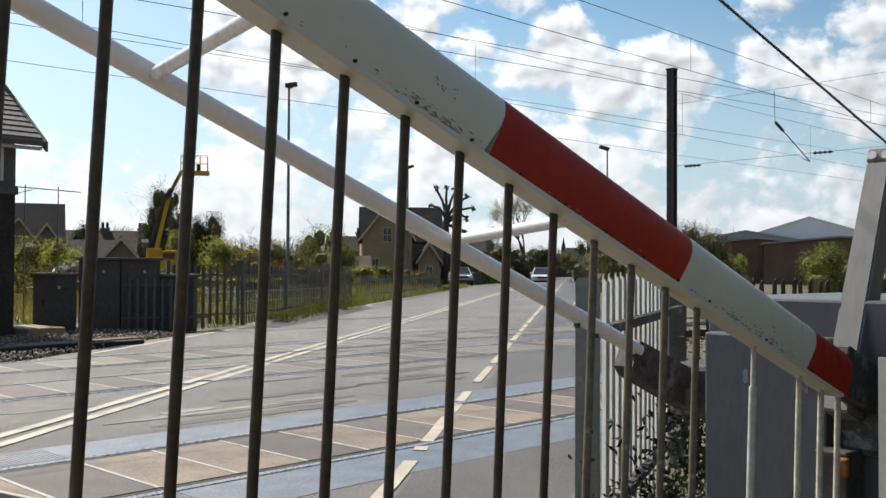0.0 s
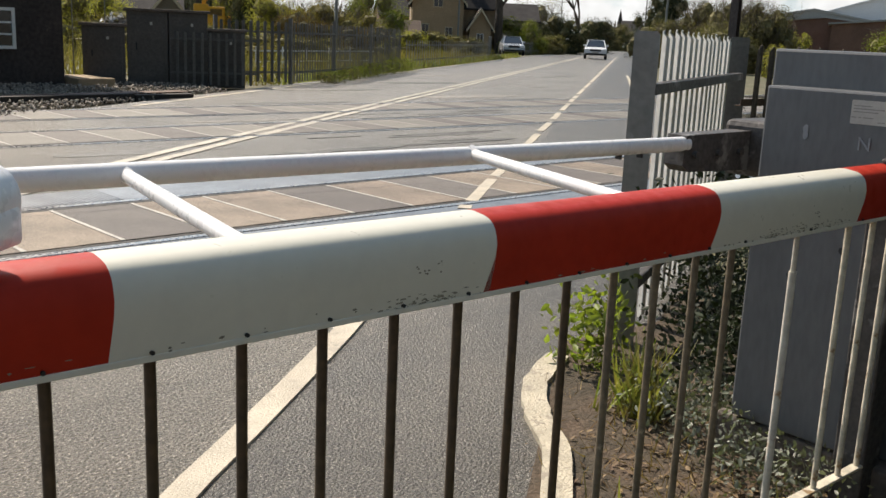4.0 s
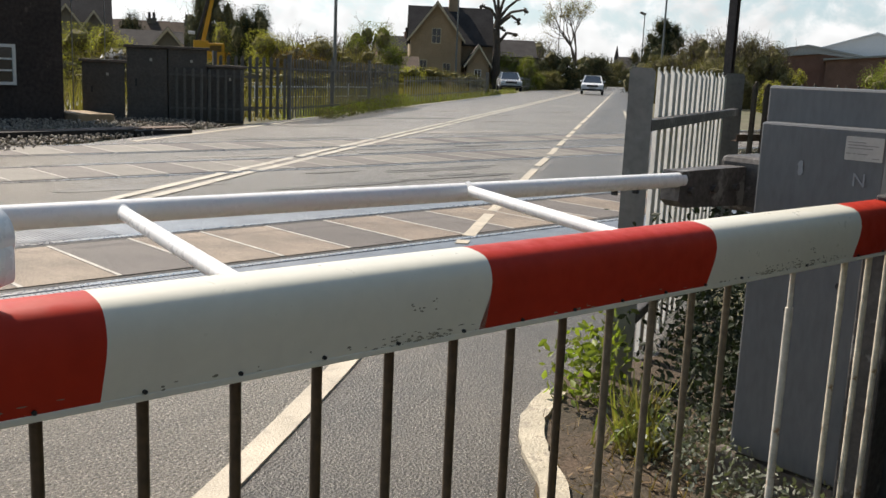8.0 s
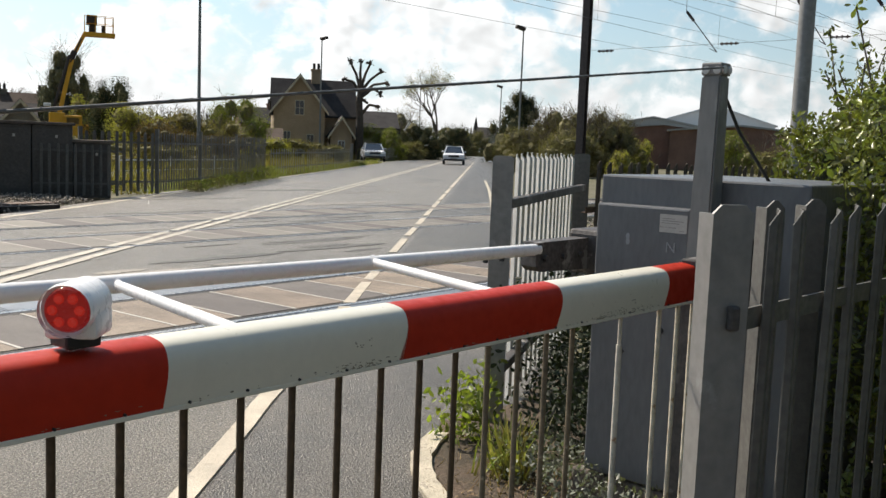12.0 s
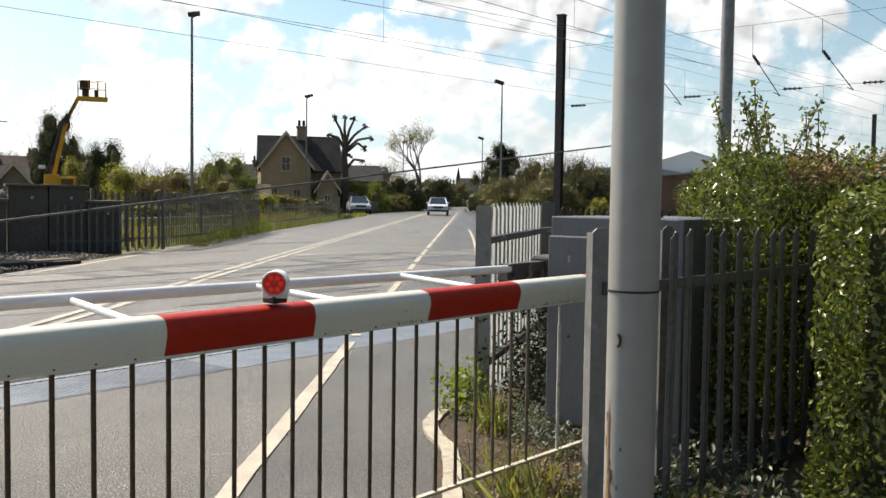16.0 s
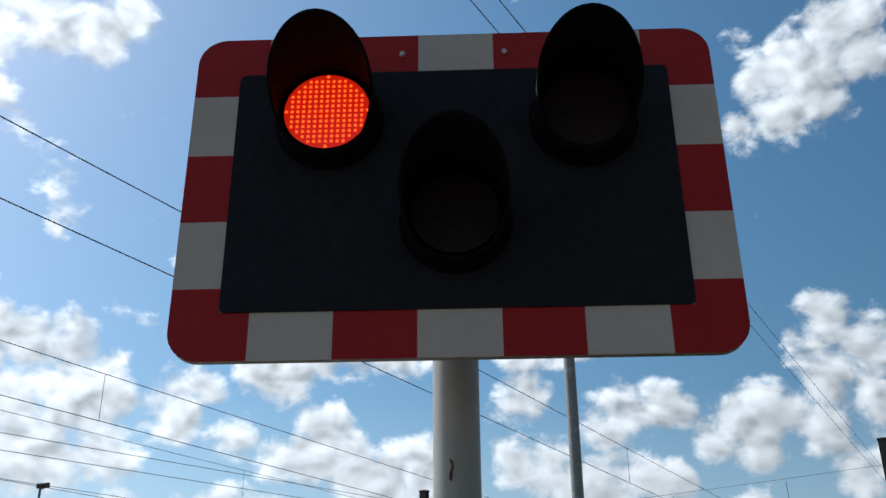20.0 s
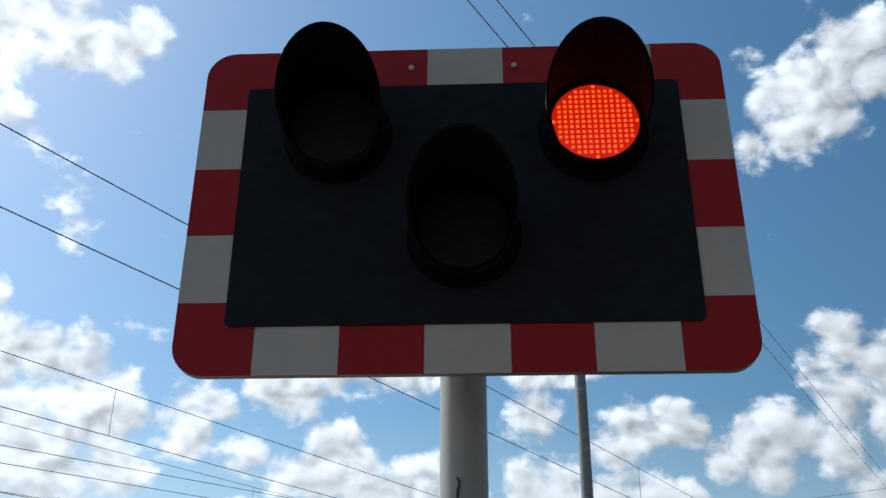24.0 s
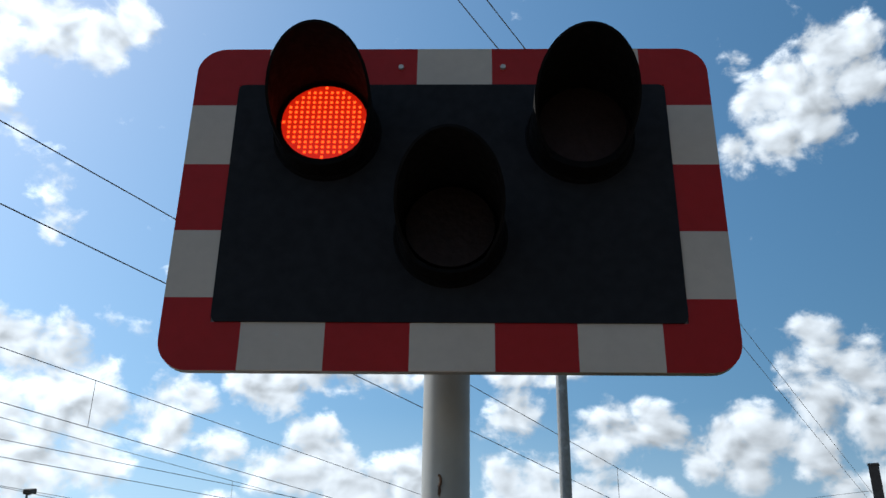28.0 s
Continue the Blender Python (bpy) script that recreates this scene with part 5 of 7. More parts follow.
def build_hedge():
    rng = np.random.default_rng(5)
    hedge = empty("hedge")
    tagged(hedge, "dense glossy green garden hedge with a clipped brown top", "hedge")
    blocks = [((2.27, -2.2, -0.05), (3.3, 0.24, 1.39), 0.09, 46000), ((3.05, -3.2, -0.05), (9.5, 0.46, 1.64), 0.10, 36000), ((3.02, 0.77, 0.1), (5.6, 1.12, 1.60), 0.11, 19000), ((3.92, 0.95, 0.1), (5.5, 1.66, 1.56), 0.14, 24000), ((5.0, 0.3, 0.1), (9.5, 1.75, 1.70), 0.10, 16000)]
    # added dark boxes behind the leaves stand in for the hedge's inner shade
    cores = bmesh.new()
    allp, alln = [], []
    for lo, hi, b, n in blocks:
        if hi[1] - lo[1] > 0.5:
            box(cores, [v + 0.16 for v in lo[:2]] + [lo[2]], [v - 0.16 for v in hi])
        p, nn = hedge_cloud(rng, n, lo, hi, b)
        allp.append(p)
        alln.append(nn)
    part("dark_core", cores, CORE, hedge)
    p, nn = np.concatenate(allp), np.concatenate(alln)
    top = ((p[:, 2] > 1.46) & (p[:, 0] > 3.3) & (p[:, 1] < 0.375 * p[:, 0] - 0.5)) & (rng.random(len(p)) < 0.9)
    scatter("leaves", LEAF, LEAF_SHAPE, p[~top], rng.uniform(0.018, 0.042, (~top).sum()), nn[~top], hedge, 1)["kind"] = "stuff"
    scatter("clipped_top", LEAF_BROWN, LEAF_SHAPE, p[top], rng.uniform(0.02, 0.045, top.sum()), nn[top], hedge, 2)["kind"] = "stuff"
    # young shoots standing out of it
    stems, leaf_p, leaf_n = bmesh.new(), [], []
    for i in range(64):
        x, y = ((rng.uniform(3.1, 3.8), rng.uniform(0.8, 1.1)) if i < 12 else (rng.uniform(3.95, 5.0), rng.uniform(0.95, 1.62))) if i < 40 else (rng.uniform(3.2, 7.5), rng.uniform(-2.5, 0.9))
        z0, h = (1.45, rng.uniform(0.15, 0.52)) if i < 40 else (1.55, rng.uniform(0.05, 0.16))
        lean = rng.normal(0, 0.12, 2)
        a = Vector((x, y, z0))
        prev = a
        for k in range(1, 7):
            q = a + Vector((lean[0] * k / 6, lean[1] * k / 6, h * k / 6))
            tube(stems, prev, q, 0.004, 0.003, seg=5, caps=False)
            for _ in range(8 if i < 40 else 3):
                leaf_p.append(np.array(q) + rng.normal(0, 0.018, 3))
                leaf_n.append(rng.normal(0, 1, 3))
            prev = q
    part("shoot_growth", stems, BARK, hedge)["kind"] = "stuff"
    scatter("shoot_leaves", LEAF, LEAF_SHAPE, leaf_p, rng.uniform(0.022, 0.042, len(leaf_p)), leaf_n, hedge, 3)["kind"] = "stuff"


def tuft(name, label, category, centres, spread, count, size, material, shape, rng, upright=True, height=0.0, parent=None):
    pts, nor = [], []
    for c in centres:
        for _ in range(count):
            d = rng.normal(0, spread, 2)
            pts.append((c[0] + d[0], c[1] + d[1], c[2] + (rng.random() * height if height else 0)))
            nor.append((rng.normal(0, 0.35), rng.normal(0, 0.35), 1.0) if upright else rng.normal(0, 1, 3))
    ob = scatter(name, material, shape, pts, rng.uniform(size * 0.55, size * 1.25, len(pts)), nor, parent, int(rng.integers(1e6)))
    ob["kind"] = "stuff"
    if label:
        tagged(ob, label, category)
    return ob


def build_weeds():
    rng = np.random.default_rng(9)
    # bright weeds at the footway's end post
    tuft("weed_clump", "bright green leafy weeds at the fence post", "weeds", [(3.10, 2.66, 0.02), (3.17, 2.74, 0.05), (3.04, 2.60, 0.0), (3.22, 2.70, 0.1), (2.98, 2.68, 0.0)], 0.05, 90, 0.045, LEAF_WEED, LEAF_SHAPE, rng, False, 0.24)
    tuft("grass_tuft", "tall yellowing grass by the fence", "grass", [(2.86, 2.24, 0), (2.79, 2.20, 0), (2.93, 2.31, 0)], 0.05, 55, 0.21, GRASS_M, BLADE_SHAPE, rng)
    tuft("dead_grass", "dry straw-coloured grass litter on the verge", "grass", [(2.6, 2.0, 0), (2.4, 1.85, 0), (2.75, 2.15, 0), (2.3, 1.65, 0), (2.0, 1.45, 0), (2.55, 1.8, 0), (2.8, 1.95, 0)], 0.14, 90, 0.075, STRAW, BLADE_SHAPE, rng, False)
    tuft("leaf_litter", "brown dead leaves on the earth", "litter", [(2.5, 1.75, 0.015), (2.2, 1.4, 0.015), (2.0, 1.2, 0.015), (1.8, 0.95, 0.015), (2.35, 1.2, 0.015), (2.6, 1.3, 0.015)], 0.2, 240, 0.026, LEAF_BROWN, LEAF_SHAPE, rng)
    ivy = [(3.12, 2.12, 0.05), (3.25, 2.2, 0.1), (3.55, 2.45, 0.1), (3.4, 2.2, 0.1), (3.9, 2.75, 0.1), (3.7, 2.4, 0.1), (4.3, 2.9, 0.1), (4.8, 3.1, 0.1), (3.0, 1.95, 0.1)]
    tuft("ivy", "dark glossy ivy climbing behind the fence and over the base", "ivy", ivy, 0.11, 300, 0.034, LEAF_DARK, LEAF_SHAPE, rng, False, 0.26)
    tuft("ivy", "dark ivy and shrub mass between the fence and the housing", "ivy", [(3.5, 2.35, 0.2), (4.0, 2.55, 0.2), (4.5, 2.7, 0.2), (5.2, 3.1, 0.2), (3.3, 2.15, 0.2)], 0.16, 480, 0.036, LEAF_DARK, LEAF_SHAPE, rng, False, 0.58)
    tuft("ivy", "small pale variegated ivy creeping over the base", "ivy", [(2.62, 1.62, 0.01), (2.72, 1.85, 0.02), (2.68, 1.72, 0.02), (2.78, 2.0, 0.03), (2.84, 2.10, 0.03), (2.6, 1.5, 0.01), (2.92, 2.0, 0.03)], 0.08, 230, 0.024, LEAF_PALE, LEAF_SHAPE, rng, False, 0.17)
    tuft("dead_grass", "fallen straw and stalks on brown earth", "grass", [(2.45, 1.95, 0), (2.3, 1.75, 0), (2.2, 1.55, 0), (2.5, 1.7, 0), (2.05, 1.35, 0), (2.65, 2.15, 0), (2.8, 2.35, 0)], 0.13, 130, 0.06, STRAW, BLADE_SHAPE, rng, False)
    # front verge
    tuft("weed_clump", "broad-leaved green weeds on the near verge", "weeds", [(1.36, 1.03, 0), (1.51, 1.0, 0), (1.62, 0.92, 0), (1.72, 0.84, 0), (1.6, 0.74, 0), (1.95, 0.56, 0), (1.45, 0.85, 0), (1.3, 0.8, 0), (1.15, 0.6, 0), (1.0, 0.4, 0), (2.2, 0.5, 0)], 0.075, 70, 0.092, LEAF_WEED, LEAF_SHAPE, rng, False, 0.12)
    tuft("grass_tuft", "green and yellow grass on the near verge", "grass", [(1.95, 1.42, 0), (2.08, 1.48, 0), (1.75, 1.2, 0), (1.2, 0.5, 0), (0.9, 0.35, 0), (2.3, 0.8, 0), (0.6, 0.05, 0), (1.9, 0.6, 0)], 0.09, 55, 0.2, GRASS_M, BLADE_SHAPE, rng)
    tuft("dead_grass", "dry bent grass stems", "grass", [(1.55, 0.85, 0), (1.9, 1.15, 0), (1.75, 1.0, 0), (2.15, 1.3, 0)], 0.13, 45, 0.11, STRAW, BLADE_SHAPE, rng)
    tuft("ivy", "greyish ivy under the fence", "ivy", [(1.9, 0.85, 0), (2.2, 0.85, 0), (2.5, 0.8, 0), (2.8, 0.85, 0), (2.1, 0.5, 0), (2.4, 0.45, 0), (1.8, 0.45, 0)], 0.14, 200, 0.042, LEAF_PALE, LEAF_SHAPE, rng, False, 0.22)
    for x, y in ((1.72, 0.13),):
        tuft("violet_flower", "pale violet flower beside the pole", "flower", [(x, y, 0.19)], 0.026, 46, 0.055, PETAL, LEAF_SHAPE, rng, False, 0.04)
        tuft("grass_tuft", "green stems under the violet flower", "grass", [(x, y, 0)], 0.03, 30, 0.2, GRASS_M, BLADE_SHAPE, rng)


build_hedge()
build_weeds()

# ---- beyond the crossing ----
EYE = Vector((0.25, 0.32, 1.27))


def away(az, d, z=0.0):
    """A place by its direction from where the camera begins."""
    return Vector((EYE.x + d * math.cos(radians(az)), EYE.y + d * math.sin(radians(az)), z))


BRICK_DARK = shader("sooty_brick", (0.058, 0.042, 0.036), 0.85, vary=0.35, scale=1.2, fine=14, bump=0.4, spots=(0.11, 0.085, 0.07), spot_scale=2.0, spot_cut=0.62)
BRICK_RED = shader("red_brick", (0.20, 0.112, 0.082), 0.85, vary=0.25, scale=0.8, fine=12)
STONE_TAN = shader("tan_stone", (0.40, 0.29, 0.185), 0.85, vary=0.25, scale=0.9, fine=9, bump=0.3, second=(0.33, 0.24, 0.145))
STONE_TRIM = shader("pale_stone_trim", (0.56, 0.49, 0.36), 0.8, vary=0.15)
# slate colour raised so that distance haze is in it
SLATE = shader("slate_roof", (0.062, 0.057, 0.056), 0.85, spec=0.15, vary=0.3, scale=0.8, fine=10, bump=0.3)
TILE = shader("brown_roof", (0.11, 0.08, 0.062), 0.85, spec=0.15, vary=0.3, scale=0.8, fine=10, bump=0.3)
WINDOW_W = shader("window_paint", (0.72, 0.71, 0.68), 0.5, vary=0.08)
GLASS_D = shader("window_glass", (0.02, 0.024, 0.028), 0.08, vary=0.1, bump=0.0, spec=0.8)
STONE_GREY = shader("grey_stone", (0.24, 0.215, 0.18), 0.85, vary=0.25, scale=0.9, fine=9, bump=0.3)
BOX_GREY = shader("weathered_timber", (0.17, 0.155, 0.14), 0.8, vary=0.3, scale=2, fine=24)
SLATE_BROWN = shader("brown_slate", (0.15, 0.125, 0.11), 0.7, vary=0.35, scale=2.5, fine=20, per_object=0.2)
RENDER_W = shader("pale_render", (0.55, 0.52, 0.45), 0.85, vary=0.15, scale=1, fine=10)
CAB_FAR = shader("weathered_cabinet", (0.105, 0.094, 0.084), 0.7, vary=0.25, scale=1.5, fine=20, spots=(0.08, 0.07, 0.065), spot_scale=2.5, spot_cut=0.6)
YELLOW = shader("plant_yellow", (0.74, 0.37, 0.018), 0.45, vary=0.12, scale=2, fine=20)
SHEET_W = shader("white_cladding", (0.72, 0.73, 0.74), 0.5, vary=0.06, scale=0.3, fine=5)
SHEET_G = shader("grey_cladding", (0.28, 0.29, 0.28), 0.6, vary=0.1, scale=0.3, fine=5)
# mast brown lightened in place of haze
MAST = shader("mast_brown", (0.075, 0.058, 0.052), 0.7, metal=0.2, vary=0.3, scale=2, fine=20)
COLUMN = shader("lamp_column_grey", (0.20, 0.21, 0.21), 0.5, metal=0.3, vary=0.15)
WIRE = shader("wire_dark", (0.10, 0.10, 0.105), 0.5, metal=0.4, vary=0.1)
CAR_WHITE = shader("car_white", (0.72, 0.73, 0.75), 0.22, vary=0.03, bump=0.0)
CAR_SILVER = shader("car_silver", (0.46, 0.47, 0.48), 0.25, metal=0.5, vary=0.03, bump=0.0)
CAR_GLASS = shader("car_glass", (0.02, 0.025, 0.03), 0.06, vary=0.05, bump=0.0, spec=0.9)
TYRE = shader("tyre", (0.02, 0.02, 0.02), 0.85)
CHROME = shader("chrome", (0.6, 0.6, 0.62), 0.15, metal=0.9, vary=0.05)
LIGHT_C = shader("headlamp_glass", (0.75, 0.77, 0.8), 0.1, vary=0.05, bump=0.0)
BUSH_M = shader("spring_bush", (0.33, 0.28, 0.105), 0.75, vary=0.35, scale=0.8, fine=6, per_island=0.25, through_light=0.3, second=(0.24, 0.18, 0.07), spec=0.1)
GORSE_M = shader("yellow_bush", (0.44, 0.40, 0.11), 0.75, vary=0.3, scale=0.8, fine=6, per_island=0.25, through_light=0.45, second=(0.32, 0.28, 0.08), spec=0.1)
GREEN_M = shader("green_bush", (0.26, 0.28, 0.065), 0.7, vary=0.3, scale=0.8, fine=6, per_island=0.25, through_light=0.3, spec=0.1)
TAWNY_M = shader("tawny_bramble", (0.27, 0.17, 0.07), 0.8, vary=0.35, scale=0.8, fine=6, per_island=0.255, through_light=0.25, spec=0.1)
# conifer green carries some haze as a lighter colour
CONIFER_M = shader("dark_conifer", (0.066, 0.080, 0.046), 0.85, vary=0.4, scale=0.8, fine=6, per_island=0.25, spec=0.1, through_light=0.12)
# core of every bush: its dull colour stands in for shade behind the leaves
SHADE_M = shader("shaded_scrub", (0.23, 0.20, 0.085), 0.95, vary=0.4, scale=2, fine=9, bump=0.6)
# grey of the far ivy trees is haze put into the leaf colour
IVY_M = shader("hazed_ivy_tree", (0.155, 0.165, 0.13), 0.8, vary=0.4, scale=0.8, fine=6, per_island=0.3, spec=0.15, through_light=0.2)
OLIVE_M = shader("olive_trees", (0.235, 0.20, 0.11), 0.85, vary=0.35, scale=0.5, fine=5, per_island=0.25, second=(0.13, 0.115, 0.065), spec=0.1, through_light=0.4)
TWIG_M = shader("bare_twigs", (0.17, 0.14, 0.10), 0.9, vary=0.3, per_island=0.3)


def bush(label, at, size, count, leaf, material, name="bush", lumps=12, seed=1, category="bush", group="", cone=False, twigs=0):
    """Many small leaves in uneven clumps round a ragged core, with bare shoots where it is twiggy."""
    rng = np.random.default_rng(seed)
    b = empty(name, Matrix.Translation(at))
    tagged(b, label, category, group)
    sx, sy, h = size
    lumps = int(min(40, max(lumps, 8 + 7 * h / sx)))
    if cone:
        lumps = 46
    cs = []
    for i in range(lumps):
        a, rr = rng.uniform(0, 2 * math.pi), rng.uniform(0.05, 1.0) ** 0.6
        zz = 0.10 + 0.76 * (i + rng.uniform(0, 1)) / lumps
        k = (1 - zz) * 1.1 + 0.10 if cone else (0.95 if zz < 0.55 else 0.95 - (zz - 0.55) * 1.5)
        cs.append((sx * rr * math.cos(a) * k, sy * rr * math.sin(a) * k, h * zz, rng.uniform(0.24, 0.42) * (0.25 + 0.6 * k if cone else 1)))
    cs = np.array(cs)
    pick = rng.integers(0, lumps, count)
    v = rng.normal(0, 1, (count, 3))
    v /= np.linalg.norm(v, axis=1)[:, None]
    rad = cs[pick, 3] * rng.uniform(0.5, 1.2, count)
    pts = cs[pick, :3] + v * rad[:, None] * np.array((sx, sy, min(h * 0.7, 2.0 * sx)))
    low = rng.random(count) < 0.22
    pts[low, 2] *= rng.random(low.sum())
    pts[:, 2] = np.clip(pts[:, 2], 0.02, h * 1.05)
    scatter("foliage", material, LEAF_SHAPE, pts, rng.uniform(leaf * 0.9, leaf * 1.9, count), v + rng.normal(0, 0.7, (count, 3)), b, seed)["kind"] = "stuff"
    # added lumps and a box in the shade colour close the gaps between leaves
    bm = bmesh.new()
    for cx, cy, cz, cr in cs:
        r = bmesh.ops.create_icosphere(bm, subdivisions=2, radius=1.0)
        for w in r["verts"]:
            k = cr * 0.52 * (1 + 0.6 * noise.noise(w.co * 2.4 + Vector((cx, cy, cz))))
            w.co = Vector((cx + w.co.x * k * sx, cy + w.co.y * k * sy, max(-0.05, cz + w.co.z * k * min(h * 0.7, 2.0 * sx))))
    box(bm, (-0.5 * sx, -0.35 * sy, -0.05), (0.5 * sx, 0.35 * sy, 0.38 * h), bevel=0.1 * min(sx, sy, h))
    part("leafy_mass", bm, SHADE_M, b)["kind"] = "stuff"
    bm = bmesh.new()
    for k in range(6):
        a = rng.uniform(0, 2 * math.pi)
        tube(bm, (0.08 * sx * math.cos(a), 0.08 * sy * math.sin(a), -0.1), (0.4 * sx * math.cos(a), 0.4 * sy * math.sin(a), h * rng.uniform(0.4, 0.75)), 0.03 * h ** 0.5, 0.012, seg=5)
    part("stem", bm, BARK, b)
    if twigs:
        bm = bmesh.new()
        for k in range(twigs):
            a, rr = rng.uniform(0, 2 * math.pi), rng.uniform(0, 0.9)
            p0 = Vector((sx * rr * math.cos(a) * 0.8, sy * rr * math.sin(a) * 0.8, h * rng.uniform(0.3, 0.75)))
            p1 = p0 + Vector((rng.normal(0, 0.14), rng.normal(0, 0.14), rng.uniform(0.2, 0.42))) * h
            tube(bm, p0, p1, 0.02, 0.007, seg=3, caps=False)
            for _ in range(3):
                q = p0.lerp(p1, rng.uniform(0.3, 0.9))
                tube(bm, q, q + Vector((rng.normal(0, 0.09), rng.normal(0, 0.09), rng.uniform(0.03, 0.16))) * h, 0.011, 0.005, seg=3, caps=False)
        part("twig_haze", bm, TWIG_M, b)["kind"] = "stuff"
    return b


def grow(bm, rng, a, d, length, radius, depth, spread, twigs, min_len):
    """One limb and, from it, its branches."""
    b = a + d * length
    mid = a.lerp(b, 0.5) + Vector(rng.normal(0, 0.05, 3)) * length
    tube(bm, a, mid, radius, radius * 0.85, seg=6, caps=False)
    tube(bm, mid, b, radius * 0.85, radius * 0.66, seg=6, caps=depth == 0)
    if depth == 0 or length < min_len:
        twigs.append((b, d))
        return
    for i in range(int(rng.integers(2, 4))):
        nd = (d + Vector(rng.normal(0, spread, 3)) + Vector((0, 0, 0.12))).normalized()
        grow(bm, rng, a.lerp(b, rng.uniform(0.75, 1.0)) if i else b, nd, length * rng.uniform(0.62, 0.82), radius * rng.uniform(0.5, 0.68), depth - 1, spread, twigs, min_len)


def bare_tree(label, at, height, seed, spread=0.42, depth=6, haze=0.0, group="", name="tree"):
    rng = np.random.default_rng(seed)
    t = empty(name, Matrix.Translation(at))
    tagged(t, label, "tree", group)
    bm, twigs = bmesh.new(), []
    grow(bm, rng, Vector((0, 0, -0.2)), Vector((0, 0, 1)), height * 0.26, height * 0.017, depth, spread, twigs, 0.1)
    part("trunk", bm, BARK, t)
    if haze:
        pts, nor = [], []
        for p, d in twigs:
            for _ in range(5 if haze < 2 else 8):
                pts.append(np.array(p) + rng.normal(0, height * 0.022, 3))
                nor.append(rng.normal(0, 1, 3))
        scatter("crown", TWIG_M if haze < 2 else BUSH_M, LEAF_SHAPE, pts, rng.uniform(0.5, 1.2, len(pts)) * height * 0.009, nor, t, seed)["kind"] = "stuff"
    return t


def pollard(at, az):
    """A cut-back tree: stout trunk, knobbly limbs spread across the line of sight."""
    rng = np.random.default_rng(21)
    t = empty("pollarded_tree", Matrix.Translation(at) @ pose(0, 0, 0, 0, 0, az - 90))
    tagged(t, "bare pollarded tree with knobbly cut limbs beside the house", "tree")
    bm = bmesh.new()
    tube(bm, (0.05, 0, -0.2), (0.1, 0, 3.4), 0.42, 0.34, seg=10)
    tube(bm, (0.1, 0, 3.4), (-0.05, 0, 5.2), 0.34, 0.33, seg=10)
    tube(bm, (-0.05, 0, 5.2), (0.1, 0, 6.4), 0.33, 0.24, seg=10)
    part("trunk", bm, BARK, t)
    limbs = [((0.05, 6.2), (-0.35, 7.6), (-0.95, 8.65)), ((0.1, 6.3), (0.0, 7.7), (0.05, 8.75)), ((0.1, 6.3), (0.45, 7.6), (0.9, 8.6)),
             ((0.15, 6.1), (0.9, 7.1), (1.95, 7.95)), ((0.1, 5.7), (1.2, 6.7), (2.45, 6.95)), ((0.1, 5.5), (1.2, 6.4), (1.9, 5.9)),
             ((0.1, 3.9), (0.9, 4.9), (1.65, 4.8)), ((-0.05, 6.0), (-0.6, 6.9), (-1.4, 7.1)), ((-0.05, 5.6), (0.25, 5.4), (0.45, 5.2))]
    for p, q, r in limbs:
        bm = bmesh.new()
        pts = [Vector((u, rng.normal(0, 0.25) * (i > 0), z)) for i, (u, z) in enumerate((p, q, r))]
        tube(bm, pts[0], pts[1], 0.17, 0.12, seg=7)
        tube(bm, pts[1], pts[2], 0.12, 0.10, seg=7)
        for _ in range(5):
            k = Vector(rng.normal(0, 0.11, 3))
            bmesh.ops.create_icosphere(bm, subdivisions=1, radius=rng.uniform(0.10, 0.17), matrix=Matrix.Translation(pts[2] + k))
        for _ in range(5):
            v = Vector(rng.normal(0, 1, 3)).normalized()
            tube(bm, pts[2], pts[2] + v * rng.uniform(0.25, 0.5), 0.05, 0.02, seg=5)
        part("limb", bm, BARK, t)


def window(parent, m, w, h, mat=WINDOW_W, bars=(1, 1), name="window"):
    """A framed window lying in the plane of m (u, v, out of the wall)."""
    bm = bmesh.new()
    t = min(w, h) * 0.09
    prism(bm, [(-w / 2, -h / 2), (w / 2, -h / 2), (w / 2, h / 2), (-w / 2, h / 2)], 0.004, 0.03, m)
    pane = part(name, bm, GLASS_D, parent)
    bm = bmesh.new()
    for u0, u1, v0, v1 in [(-w / 2 - t, -w / 2, -h / 2 - t, h / 2 + t), (w / 2, w / 2 + t, -h / 2 - t, h / 2 + t), (-w / 2, w / 2, -h / 2 - t, -h / 2), (-w / 2, w / 2, h / 2, h / 2 + t)]:
        prism(bm, [(u0, v0), (u1, v0), (u1, v1), (u0, v1)], 0.0, 0.07, m)
    for i in range(1, bars[0] + 1):
        u = -w / 2 + w * i / (bars[0] + 1)
        prism(bm, [(u - t * 0.3, -h / 2), (u + t * 0.3, -h / 2), (u + t * 0.3, h / 2), (u - t * 0.3, h / 2)], 0.02, 0.05, m)
    for i in range(1, bars[1] + 1):
        v = -h / 2 + h * i / (bars[1] + 1)
        prism(bm, [(-w / 2, v - t * 0.3), (w / 2, v - t * 0.3), (w / 2, v + t * 0.3), (-w / 2, v + t * 0.3)], 0.02, 0.052, m)
    part("window_frame", bm, mat, pane)
    return pane


def wall_frame(x, y, z, ang):
    """u along the wall at that angle, v up, w out to its right-hand side."""
    a = radians(ang)
    u, w = Vector((math.cos(a), math.sin(a), 0)), Vector((math.sin(a), -math.cos(a), 0))
    return Matrix(((u.x, 0, w.x, x), (u.y, 0, w.y, y), (0, 1, 0, z), (0, 0, 0, 1)))


